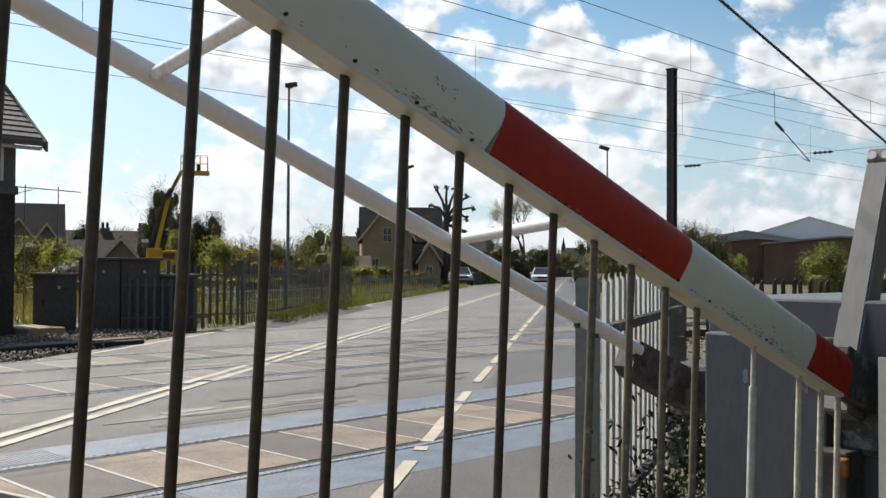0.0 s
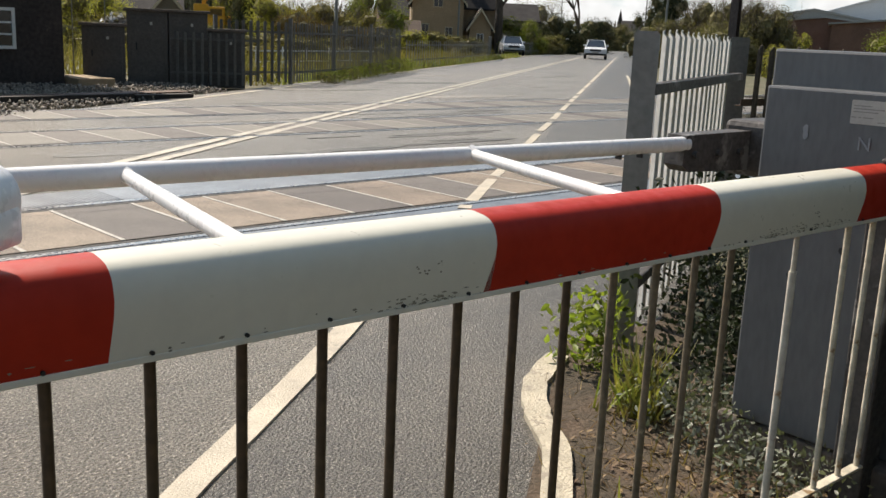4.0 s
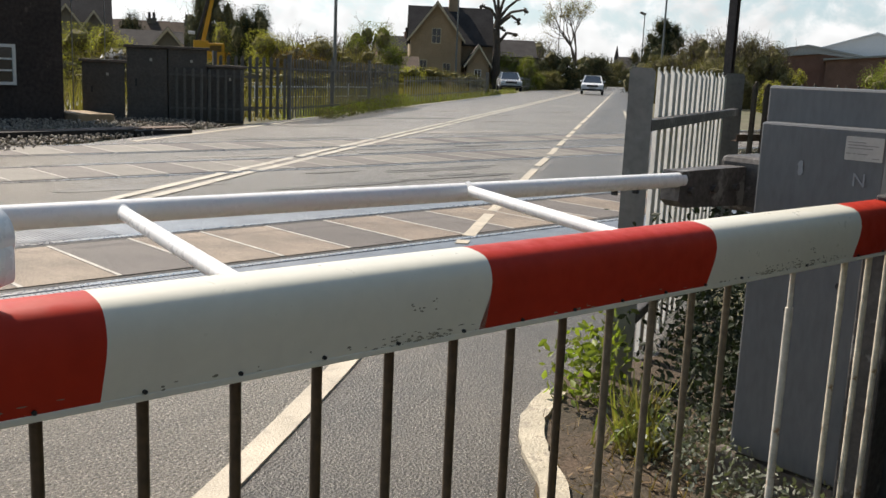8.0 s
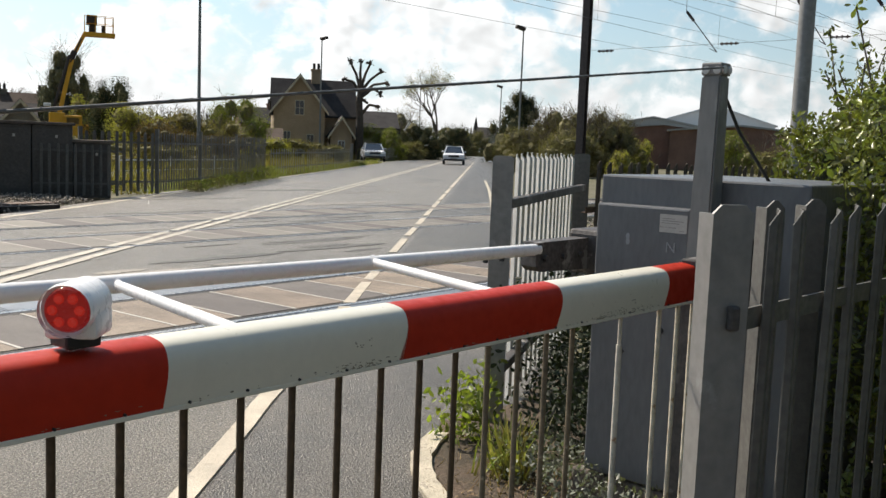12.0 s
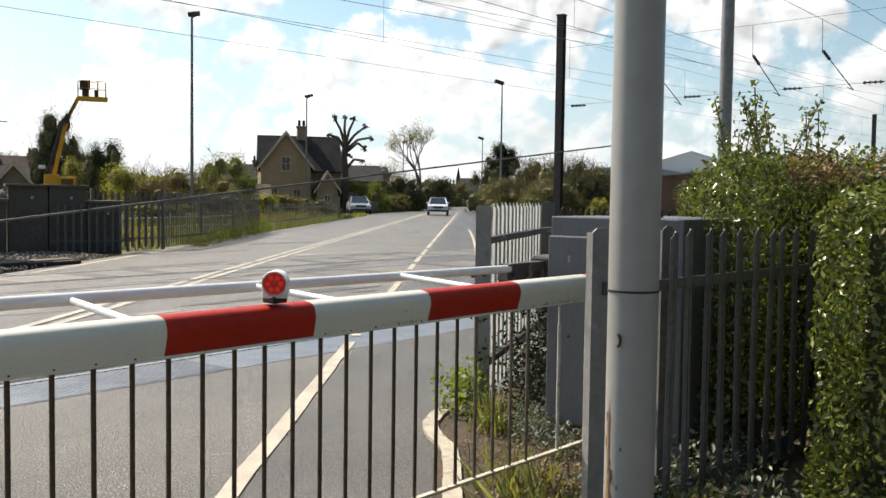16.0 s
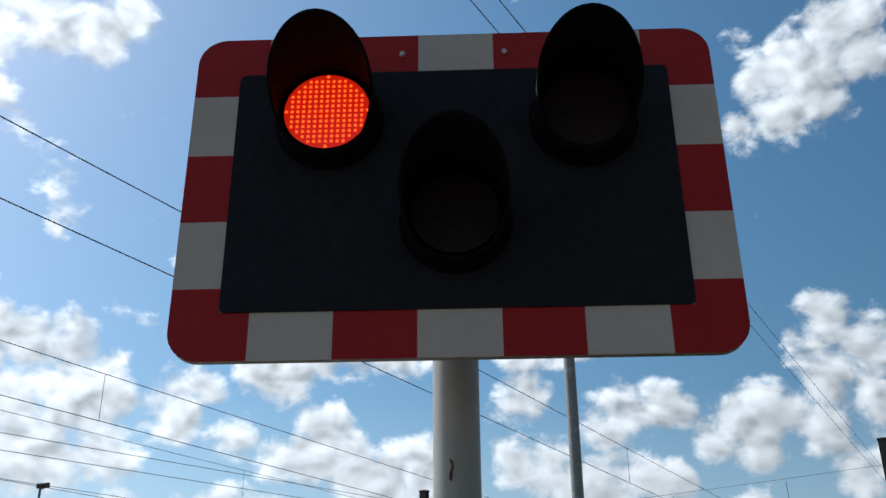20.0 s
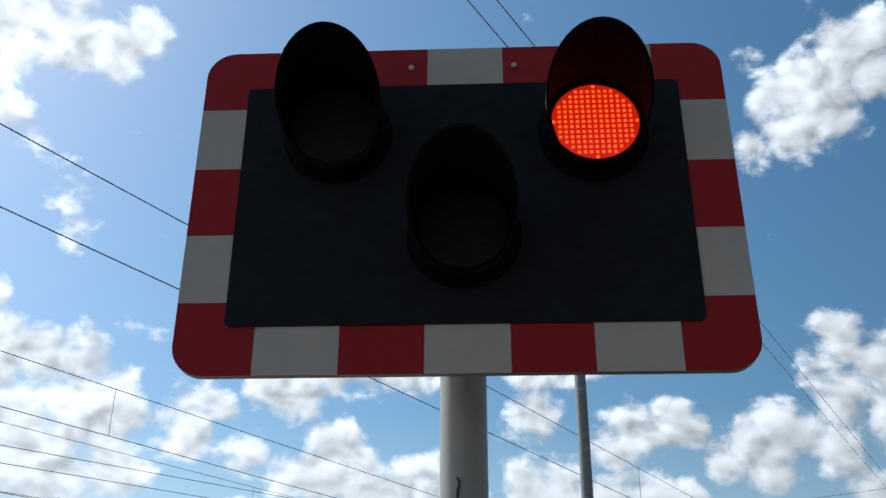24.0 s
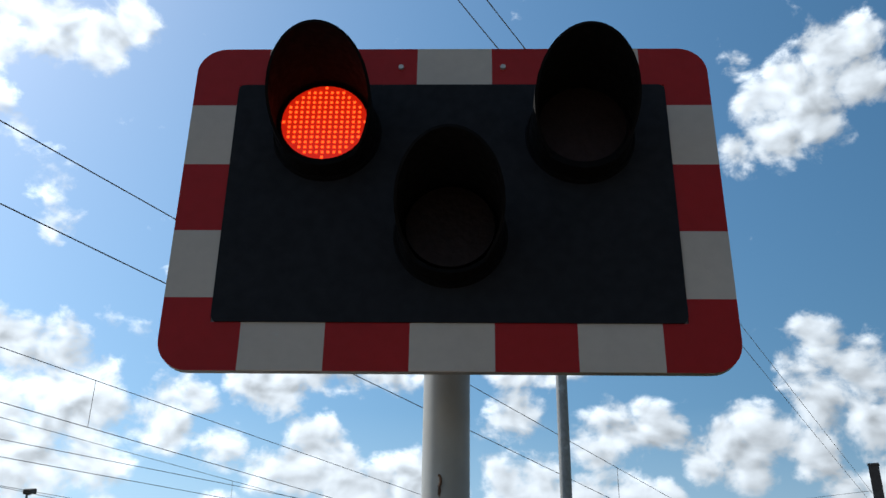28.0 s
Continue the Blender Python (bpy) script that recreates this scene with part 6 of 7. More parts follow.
def gabled(parent, w, d, eaves, ridge, wall, roof, over=0.25, thick=0.15):
    """Walls with a gable to the front (x across, y back) and the two roof slopes over them."""
    bm = bmesh.new()
    prism(bm, [(-w / 2, 0), (w / 2, 0), (w / 2, eaves), (0, ridge), (-w / 2, eaves)], 0, d, Matrix(((1, 0, 0, 0), (0, 0, 1, 0), (0, 1, 0, 0), (0, 0, 0, 1))))
    part("wall", bm, wall, parent)
    slope = (ridge - eaves) / (w / 2)
    for s in (-1, 1):
        bm = bmesh.new()
        x1, z1 = s * (w / 2 + over), eaves - over * slope
        prism(bm, [(0, ridge + 0.02), (0, ridge + thick + 0.05), (x1, z1 + thick), (x1, z1)], -over, d + over, Matrix(((1, 0, 0, 0), (0, 0, 1, 0), (0, 1, 0, 0), (0, 0, 0, 1))))
        part("roof", bm, roof, parent)


SIDE = Matrix(((0, 0, 1, 0), (1, 0, 0, 0), (0, 1, 0, 0), (0, 0, 0, 1)))     # profile in y and z, pushed along x


def long_house(label, at, ang, x0, x1, y0, depth, eaves, ridge, wall, roof, gables=(), chimneys=(), name="house"):
    """A range with its ridge across the view, gabled fronts standing out of it, and chimneys on the ridge."""
    h = empty(name, Matrix.Translation(at) @ pose(0, 0, 0, 0, 0, ang))
    tagged(h, label, "house")
    bm = bmesh.new()
    mid = y0 + depth / 2
    prism(bm, [(y0, 0), (y0 + depth, 0), (y0 + depth, eaves), (mid, ridge), (y0, eaves)], x0, x1, SIDE)
    part("wall", bm, wall, h)
    slope = (ridge - eaves) / (depth / 2)
    for s_ in (-1, 1):
        bm = bmesh.new()
        ye, ze = mid + s_ * (depth / 2 + 0.3), eaves - 0.3 * slope
        prism(bm, [(mid, ridge + 0.02), (mid, ridge + 0.20), (ye, ze + 0.16), (ye, ze)], x0 - 0.15, x1 + 0.15, SIDE)
        part("roof", bm, roof, h)
    f = wall_frame(0, 0, 0, 0)
    for gx, gw, ge, gp, gy, gm in gables:
        g = empty("gable", Matrix.Translation((gx, gy, 0)))
        g.parent = h
        gabled(g, gw, mid - gy, ge, gp, gm, roof, 0.28)
        sl = (gp - ge) / (gw / 2)
        for s_ in (-1, 1):
            bm = bmesh.new()
            xe, ze = s_ * (gw / 2 + 0.3), ge - 0.3 * sl
            prism(bm, [(0, gp - 0.12), (0, gp + 0.16), (xe, ze + 0.14), (xe, ze - 0.12)], -0.38, -0.29, Matrix(((1, 0, 0, 0), (0, 0, 1, 0), (0, 1, 0, 0), (0, 0, 0, 1))))
            part("bargeboard", bm, STONE_TRIM, g, "pale bargeboard")
        if gw > 3:
            for u, v, w, hh in ((0.0, ge + 0.1, gw * 0.16, gw * 0.27), (-gw * 0.24, ge * 0.36, gw * 0.13, gw * 0.3), (gw * 0.22, ge * 0.32, gw * 0.13, gw * 0.28)):
                window(g, f @ Matrix.Translation((u, v, 0)), w, hh, STONE_TRIM, (1, 1))
        else:
            window(g, f @ Matrix.Translation((0, ge * 0.5, 0)), gw * 0.28, ge * 0.4, WINDOW_W, (1, 0))
    for cx, top in chimneys:
        bm = bmesh.new()
        box(bm, (cx - 0.42, mid - 0.4, ridge - 0.5), (cx + 0.42, mid + 0.4, top - 0.18), bevel=0.03)
        box(bm, (cx - 0.5, mid - 0.48, top - 0.18), (cx + 0.5, mid + 0.48, top), bevel=0.03)
        stack = part("chimney", bm, wall, h)
        for dx in (-0.2, 0.22):
            bm = bmesh.new()
            tube(bm, (cx + dx, mid, top), (cx + dx, mid, top + 0.55), 0.14, 0.12, seg=8)
            part("chimney_pot", bm, SLATE, stack)
    return h


def build_signal_box():
    # timber upper storey over dark brick, its long side to the line
    b = empty("signal_box", Matrix.Translation((6.97, 19.55, 0)) @ pose(0, 0, 0, 0, 0, TRACK_AZ))
    tagged(b, "dark brick signal box with timber upper storey and gabled slate roof", "signal box")
    bm = bmesh.new()
    box(bm, (-8.0, 0, -0.1), (-0.06, 3.6, 2.75))
    part("brick_base", bm, BRICK_DARK, b, "sooty dark brick base")
    bm = bmesh.new()
    box(bm, (-8.05, -0.05, 2.75), (-0.02, 3.65, 2.92), bevel=0.01)
    part("sill_band", bm, BOX_GREY, b, "weathered timber band")
    bm = bmesh.new()
    box(bm, (-8.0, 0.02, 2.92), (-0.05, 3.58, 3.72))
    part("upper_wall", bm, BOX_GREY, b, "weathered dark timber upper storey")
    f = wall_frame(0, 0.02, 0, 0)
    for i in range(9):
        window(b, f @ Matrix.Translation((-0.66 - i * 0.84, 3.34, 0)), 0.60, 0.56, WINDOW_W, (1, 0))
    for x in (-1.36, -4.2):
        window(b, wall_frame(x, 0, 0, 0) @ Matrix.Translation((0, 1.05, 0)), 0.66, 0.64, WINDOW_W, (1, 2))
    bm = bmesh.new()
    prism(bm, [(0.02, 3.70), (3.58, 3.70), (1.8, 5.05)], -8.0, -0.05, SIDE)
    part("gable_wall", bm, BOX_GREY, b)
    for s_ in (-1, 1):
        bm = bmesh.new()
        prism(bm, [(1.8, 5.14), (1.8, 5.24), (1.8 + s_ * 2.15, 3.80), (1.8 + s_ * 2.15, 3.70)], -8.3, 0.36, SIDE)
        roof = part("roof", bm, SLATE_BROWN, b, "brownish slate roof slope")
        for row in range(11):
            k = (row + 0.4) / 11.2
            bm = bmesh.new()
            y, z = 1.8 + s_ * 2.15 * (1 - k), 3.80 + 1.44 * k
            prism(bm, [(y, z - 0.02), (y, z + 0.03), (y - s_ * 0.17, z + 0.125), (y - s_ * 0.17, z + 0.06)], -8.28, 0.34, SIDE)
            part("slate_course", bm, SLATE_BROWN, roof)
        bm = bmesh.new()
        prism(bm, [(1.8, 5.0), (1.8, 5.27), (1.8 + s_ * 2.18, 3.80), (1.8 + s_ * 2.18, 3.60)], 0.36, 0.41, SIDE)
        part("bargeboard", bm, BOX_GREY, b)
        bm = bmesh.new()
        box(bm, (-8.3, 1.8 + s_ * 2.0 - 0.07, 3.64), (0.34, 1.8 + s_ * 2.0 + 0.07, 3.70))
        part("eaves_board", bm, WINDOW_W, b, "pale eaves board")
    bm = bmesh.new()
    tube(bm, (0.38, 1.8, 4.95), (0.38, 1.8, 5.4), 0.05, 0.04, seg=8)
    bmesh.ops.create_icosphere(bm, subdivisions=2, radius=0.07, matrix=Matrix.Translation((0.38, 1.8, 5.42)))
    tube(bm, (0.38, 1.8, 5.45), (0.38, 1.8, 5.85), 0.035, 0.008, seg=8)
    part("finial", bm, BLACK, b)
    # gallery rail and small step outside
    bm = bmesh.new()
    for x in (0.55, 1.25):
        tube(bm, (x, 1.0, 0), (x, 1.0, 3.05), 0.012, seg=6)
    tube(bm, (0, 1.0, 3.0), (1.75, 1.0, 2.96), 0.012, seg=6)
    tube(bm, (0, 1.0, 2.75), (0.7, 1.0, 2.95), 0.009, seg=6)
    part("gallery_rail", bm, GALV, b)
    bm = bmesh.new()
    box(bm, (0.0, -0.5, -0.05), (0.75, 0.8, 0.16), bevel=0.03)
    step = part("concrete_step", bm, STONE_TAN)
    step.matrix_basis = b.matrix_basis.copy()
    tagged(step, "worn concrete step beside the signal box", "step")


def build_relay_cabinets():
    a, b = Vector((7.58, 20.38, 0)), Vector((10.65, 19.12, 0))
    d = (b - a).normalized()
    ang = math.degrees(math.atan2(d.y, d.x))
    x = 0.0
    for w, h, dx in ((0.86, 1.22, 0.0), (0.84, 1.55, 0.02), (0.82, 1.55, 0.0), (0.76, 1.20, 0.02)):
        x += dx
        c = empty("relay_cabinet", Matrix.Translation(a + d * x) @ pose(0, 0, 0, 0, 0, ang))
        tagged(c, "weathered grey lineside equipment cabinet on ballast", "cabinet", "lineside cabinets")
        bm = bmesh.new()
        box(bm, (0.0, 0, -0.05), (w - 0.02, 0.65, h - 0.06), bevel=0.015)
        part("body", bm, CAB_FAR, c)
        bm = bmesh.new()
        box(bm, (-0.06, -0.06, h - 0.06), (w + 0.03, 0.72, h), bevel=0.012)
        part("lid", bm, BALLAST_M, c, "pale overhanging lid")
        bm = bmesh.new()
        box(bm, (w * 0.10, -0.012, 0.12), (w * 0.9, 0.0, h - 0.16), bevel=0.004)
        door = part("door", bm, CAB_FAR, c)
        bm = bmesh.new()
        box(bm, (w * 0.55, -0.016, h - 0.33), (w * 0.61, -0.012, h - 0.27))
        part("label", bm, LABEL_M, door)
        bm = bmesh.new()
        box(bm, (w * 0.2, -0.03, h * 0.45), (w * 0.24, -0.012, h * 0.55))
        part("handle", bm, BLACK, door)
        x += w
    bush("pale sacks dumped on the cabinets", a + d * 0.75 + Vector((0.2, 0.6, 1.18)), (0.25, 0.22, 0.22), 60, 0.12, SHEET_W, "sack", 4, 5, "sack")


def build_far_fences():
    # the dull palisade along the far side of the road, and the paler railing after it
    pts = [(10.4, 20.0), (12.2, 19.75), (14.6, 21.5), (17.6, 24.0), (21.0, 26.9)]
    for i, (p, q) in enumerate(zip(pts, pts[1:])):
        f = build_palisade("dull grey-green palisade fence along the road", p, q, 1.42, PALE_DARK, PALE_DARK, (0.25, 1.15), 0.17, z0=0.05, name="palisade_fence", group="roadside fence panels", pale_w=0.075)
        bm = bmesh.new()
        box(bm, (-0.04, 0.0, 0), (0.04, 0.08, 1.5))
        part("post", bm, PALE_DARK, f)
    build_palisade("thin grey palisade in front of the lineside cabinets", (9.12, 19.54), (10.82, 18.86), 1.12, PALE_DARK, PALE_DARK, (0.25, 0.95), 0.17, z0=0.02, name="palisade_fence", group="roadside fence panels", pale_w=0.06)
    pts = [(22.2, 28.2), (27.5, 32.3), (33.0, 36.6), (38.5, 41.2)]
    for p, q in zip(pts, pts[1:]):
        f = build_palisade("low pale post and rail fence by the road", p, q, 1.05, GALV, PALE_DARK, (0.3, 0.85), 0.42, z0=0.05, name="roadside_fence", group="roadside fence panels", pale_w=0.09)
    f = build_palisade("dark boarded fence by the house drive", (38.8, 41.6), (44.5, 47.4), 1.35, PALE_DARK, PALE_DARK, (0.3, 1.1), 0.2, z0=0.05, name="board_fence", pale_w=0.16)
    f = build_palisade("white post and rail fence beyond the palisade", away(60.6, 30)[:2], away(53.6, 37)[:2], 0.72, SHEET_W, SHEET_W, (0.22, 0.55), 1.5, z0=0.0, name="rail_fence", pale_w=0.09)
    # weeds along the foot of the palisade
    rng = np.random.default_rng(21)
    for i in range(15):
        k = i / 14
        x, y = 13.3 + 7.9 * k + 0.10, 20.42 + 6.65 * k - 0.12
        tall = 0.22 + 0.26 * min(1, 1.4 * k) * (0.7 + 0.5 * rng.random())
        tuft("weed_clump", "rank green weeds along the foot of the fence", "weeds", [(x + rng.normal(0, 0.12), y + rng.normal(0, 0.08), 0), (x + 0.22, y + 0.2, 0)], 0.16, 170, 0.055, GREEN_M if i % 3 else OLIVE_M, LEAF_SHAPE, rng, False, tall)
    f = build_palisade("low garden railing beyond the parked car", (57, 57), (86, 78), 1.1, GALV, PALE_DARK, (0.3, 0.9), 0.5, z0=0.05, name="garden_railing", pale_w=0.1)


def lamp_column(at, height, arm_az):
    c = empty("street_lamp", Matrix.Translation(at))
    tagged(c, "tall grey steel street lamp with a small lantern", "street lamp", "street lamps")
    bm = bmesh.new()
    tube(bm, (0, 0, -0.1), (0, 0, 1.2), 0.12, 0.12, seg=10)
    tube(bm, (0, 0, 1.2), (0, 0, height), 0.085, 0.055, seg=10)
    part("column", bm, COLUMN, c)
    a = radians(arm_az)
    d = Vector((math.cos(a), math.sin(a), 0))
    bm = bmesh.new()
    tube(bm, (0, 0, height - 0.05), d * 0.35 + Vector((0, 0, height + 0.05)), 0.05, 0.05, seg=8)
    part("arm", bm, COLUMN, c)
    bm = bmesh.new()
    box(bm, (-0.12, -0.17, -0.12), (0.62, 0.17, 0.12), Matrix.Translation((0, 0, height + 0.08)) @ pose(0, 0, 0, 0, -14, arm_az), bevel=0.04)
    part("lantern", bm, MAST, c, "dark lantern head")


def cable(bm, pts, r, seg=5):
    """One continuous round wire through the points."""
    rings = []
    for i, p in enumerate(pts):
        d = (pts[min(i + 1, len(pts) - 1)] - pts[max(i - 1, 0)]).normalized()
        side = d.cross(Vector((0, 0, 1))).normalized()
        up = side.cross(d)
        rings.append([bm.verts.new(p + side * r * math.cos(2 * math.pi * k / seg) + up * r * math.sin(2 * math.pi * k / seg)) for k in range(seg)])
    for a, b in zip(rings, rings[1:]):
        for k in range(seg):
            bm.faces.new((a[k], a[(k + 1) % seg], b[(k + 1) % seg], b[k]))


def build_catenary():
    ang = math.radians(TRACK_AZ)
    tx, ty = Vector((math.cos(ang), math.sin(ang), 0)), Vector((-math.sin(ang), math.cos(ang), 0))
    near_y, far_y = 1.05, 14.8          # in the railway's own axes
    stations = (-16.5, 25.3, 66.0, 108.0, 150.0)
    for x in stations:
        for y in (near_y, far_y):
            if x < 0 and y == near_y:
                continue
            p = tx * x + ty * y
            m = empty("catenary_mast", Matrix.Translation(p) @ pose(0, 0, 0, 0, 0, TRACK_AZ))
            tagged(m, "dark brown steel overhead line mast beside the railway", "mast", "overhead line masts")
            bm = bmesh.new()
            box(bm, (-0.135, -0.12, -0.1), (-0.117, 0.12, 7.25))
            box(bm, (0.047, -0.12, -0.1), (0.065, 0.12, 7.25))
            box(bm, (-0.117, -0.012, -0.1), (0.047, 0.012, 7.25))
            box(bm, (-0.15, -0.135, 7.25), (0.08, 0.135, 7.30))
            part("column", bm, MAST, m)
        # cross span wires with insulators, and the steady arms that hang in them
        span = empty("cross_span", Matrix.Translation(tx * x) @ pose(0, 0, 0, 0, 0, TRACK_AZ))
        tagged(span, "thin cross span wires with dark insulators between masts", "overhead wire", "cross spans")
        for z, rise in ((4.37, 0.022), (6.2, 0.03)):
            bm = bmesh.new()
            cable(bm, [Vector((0, near_y + (far_y - near_y) * k / 12, z + rise * (14.14 - near_y - (far_y - near_y) * k / 12) + 0.05 * (k / 6 - 1) ** 2)) for k in range(13)], 0.0052)
            part("span_wire", bm, WIRE, span)
        for y in (14.14, 10.34, 7.44, 5.36):
            bm = bmesh.new()
            z = 4.37 + 0.022 * (14.14 - y)
            tube(bm, (0, y - 0.26, z), (0, y + 0.26, z), 0.022, seg=8)
            for k in range(4):
                tube(bm, (0, y - 0.2 + 0.13 * k, z), (0, y - 0.17 + 0.13 * k, z), 0.045, seg=8)
            part("insulator", bm, MAST, span)
        # steady arms: an insulator at the head of a slanting rod, a light stay below
        for ya, za, yb, zb in ((11.65, 5.40, 10.68, 4.23), (8.58, 5.53, 7.78, 4.33), (6.68, 5.51, 5.85, 4.39), (3.59, 5.63, 2.73, 4.49)):
            a, b = Vector((0, ya, za)), Vector((0, yb, zb))
            bm = bmesh.new()
            tube(bm, a, b, 0.014, seg=6)
            tube(bm, a.lerp(b, 0.02), a.lerp(b, 0.24), 0.042, seg=8)
            tube(bm, b, a.lerp(b, 0.72) + Vector((0, -0.05, -0.22)), 0.01, seg=6)
            tube(bm, a, (0, ya + 0.02, za + 0.85), 0.008, seg=5)
            part("steady_arm", bm, MAST, span)
    # the running wires: offset from the line's axis, height at the crossing, rise towards the first span
    for y, contact, messenger, up_c, up_m in ((4.3, 4.60, 5.18, 0.0103, 0.0118), (8.2, 4.51, 5.14, 0.0097, 0.0036), (13.0, 4.62, 5.75, 0.012, 0.0099)):
        w = empty("contact_line", pose(0, 0, 0, 0, 0, TRACK_AZ))
        tagged(w, "overhead contact line with droppers above the rails", "overhead wire", "overhead wires")
        for name, z, up in (("contact_wire", contact, up_c), ("messenger_wire", messenger, up_m)):
            bm = bmesh.new()
            cable(bm, [Vector((x, y, z + up * min(x, 62))) for x in range(-80, 151, 5)], 0.0052)
            part(name, bm, WIRE, w)
        for k in range(-6, 16):
            x = k * 8.2 + 6.3
            bm = bmesh.new()
            tube(bm, (x, y, contact + up_c * min(x, 62)), (x, y, messenger + up_m * min(x, 62)), 0.0045, seg=4)
            part("dropper", bm, WIRE, w)
    # feeders and the slanting crossover wires
    for y, z, up, x0, x1 in ((2.13, 7.26, 0.0230, -60, 110), (1.95, 7.34, 0.0256, -60, 110), (11.0, 4.54, 0.0548, -14, 62), (11.2, 4.36, 0.0520, -14, 62), (15.0, 4.85, 0.0332, -40, 80), (17.3, 4.84, 0.0170, -60, 110)):
        w = empty("feeder_wire", pose(0, 0, 0, 0, 0, TRACK_AZ))
        tagged(w, "thin feeder wire slung from mast to mast", "overhead wire", "overhead wires")
        bm = bmesh.new()
        cable(bm, [Vector((x, y, z + up * x)) for x in range(x0, x1 + 1, 4)], 0.0056)
        part("wire", bm, WIRE, w)


def build_cherry_picker():
    p = away(63.6, 60)
    c = empty("cherry_picker", Matrix.Translation(p) @ pose(0, 0, 0, 0, 0, -27))
    tagged(c, "yellow cherry picker with a raised jointed boom and basket", "access platform")
    bm = bmesh.new()
    box(bm, (-0.5, -0.6, 0.6), (1.5, 0.9, 1.75), bevel=0.08)
    part("chassis", bm, YELLOW, c)
    bm = bmesh.new()
    box(bm, (-0.33, -0.5, 1.7), (0.55, 0.5, 2.5), bevel=0.06)
    box(bm, (0.35, -0.5, 1.7), (1.48, 0.5, 2.36), bevel=0.05)
    turret = part("turret", bm, YELLOW, c)
    # the panel's darker brown stands in for shade on the turret's side
    bm = bmesh.new()
    box(bm, (0.62, -0.53, 1.85), (1.3, -0.5, 2.22), bevel=0.01)
    part("panel", bm, TAWNY_M, turret, "engine panel with shade put into its brown colour")
    bm = bmesh.new()
    box(bm, (-0.62, -0.2, 2.82), (-0.22, 0.1, 3.02), bevel=0.03)
    part("control_panel", bm, SHEET_W, turret, "pale control panel")
    bm = bmesh.new()
    tube(bm, (1.63, -0.1, 1.2), (1.63, -0.1, 1.78), 0.24, seg=20)
    tube(bm, (1.63, -0.1, 1.78), (1.63, -0.1, 1.86), 0.23, 0.14, seg=20)
    part("tank", bm, YELLOW, c, "round yellow tank")
    for x in (-0.2, 1.2):
        for y in (-0.7, 0.9):
            bm = bmesh.new()
            tube(bm, (x, y - 0.12, 0.42), (x, y + 0.12, 0.42), 0.45, seg=16)
            part("wheel", bm, TYRE, c)

    def arm(name, a, b, r, mat, label=""):
        bm = bmesh.new()
        m = Matrix.Translation(a) @ (Vector(b) - Vector(a)).to_track_quat("Z", "Y").to_matrix().to_4x4()
        box(bm, (-r, -r * 0.8, -0.1), (r, r * 0.8, (Vector(b) - Vector(a)).length + 0.1), m, bevel=0.02)
        return part(name, bm, mat, c, label)

    arm("boom", (0.06, 0, 1.6), (0.98, 0, 5.85), 0.15, YELLOW, "main yellow boom")
    arm("boom", (0.96, 0, 5.75), (1.62, 0, 7.1), 0.14, YELLOW, "upper yellow boom")
    arm("ram", (-0.22, -0.12, 2.2), (0.78, -0.12, 5.75), 0.10, MAST, "dark hydraulic arm along the boom")
    arm("ram", (0.88, -0.16, 5.5), (1.40, -0.16, 6.75), 0.05, MAST, "slim dark ram")
    arm("knuckle", (0.92, 0.0, 5.7), (1.04, 0.0, 6.0), 0.2, MAST, "dark knuckle joint")
    bm = bmesh.new()
    box(bm, (1.55, -0.4, 6.98), (3.30, 0.4, 7.22), bevel=0.03)
    part("basket_floor", bm, YELLOW, c)
    for x in (1.62, 2.2, 2.75, 3.2):
        for y in (-0.38, 0.38):
            bm = bmesh.new()
            tube(bm, (x, y, 7.2), (x, y, 8.15), 0.022, seg=5)
            part("basket_post", bm, YELLOW, c)
    for z in (7.7, 8.15):
        for y in (-0.38, 0.38):
            bm = bmesh.new()
            tube(bm, (1.62, y, z), (3.2, y, z), 0.018, seg=5)
            part("basket_rail", bm, YELLOW, c)
    bm = bmesh.new()
    box(bm, (1.72, -0.36, 7.65), (2.3, 0.3, 8.2), bevel=0.05)
    box(bm, (1.85, -0.2, 7.2), (2.25, 0.2, 7.7), bevel=0.05)
    part("control_box", bm, MAST, c, "dark boxy control station in the basket")
    bm = bmesh.new()
    box(bm, (2.55, -0.2, 7.2), (2.78, 0.1, 7.65), bevel=0.03)
    part("tool_box", bm, MAST, c, "dark box on the basket floor")


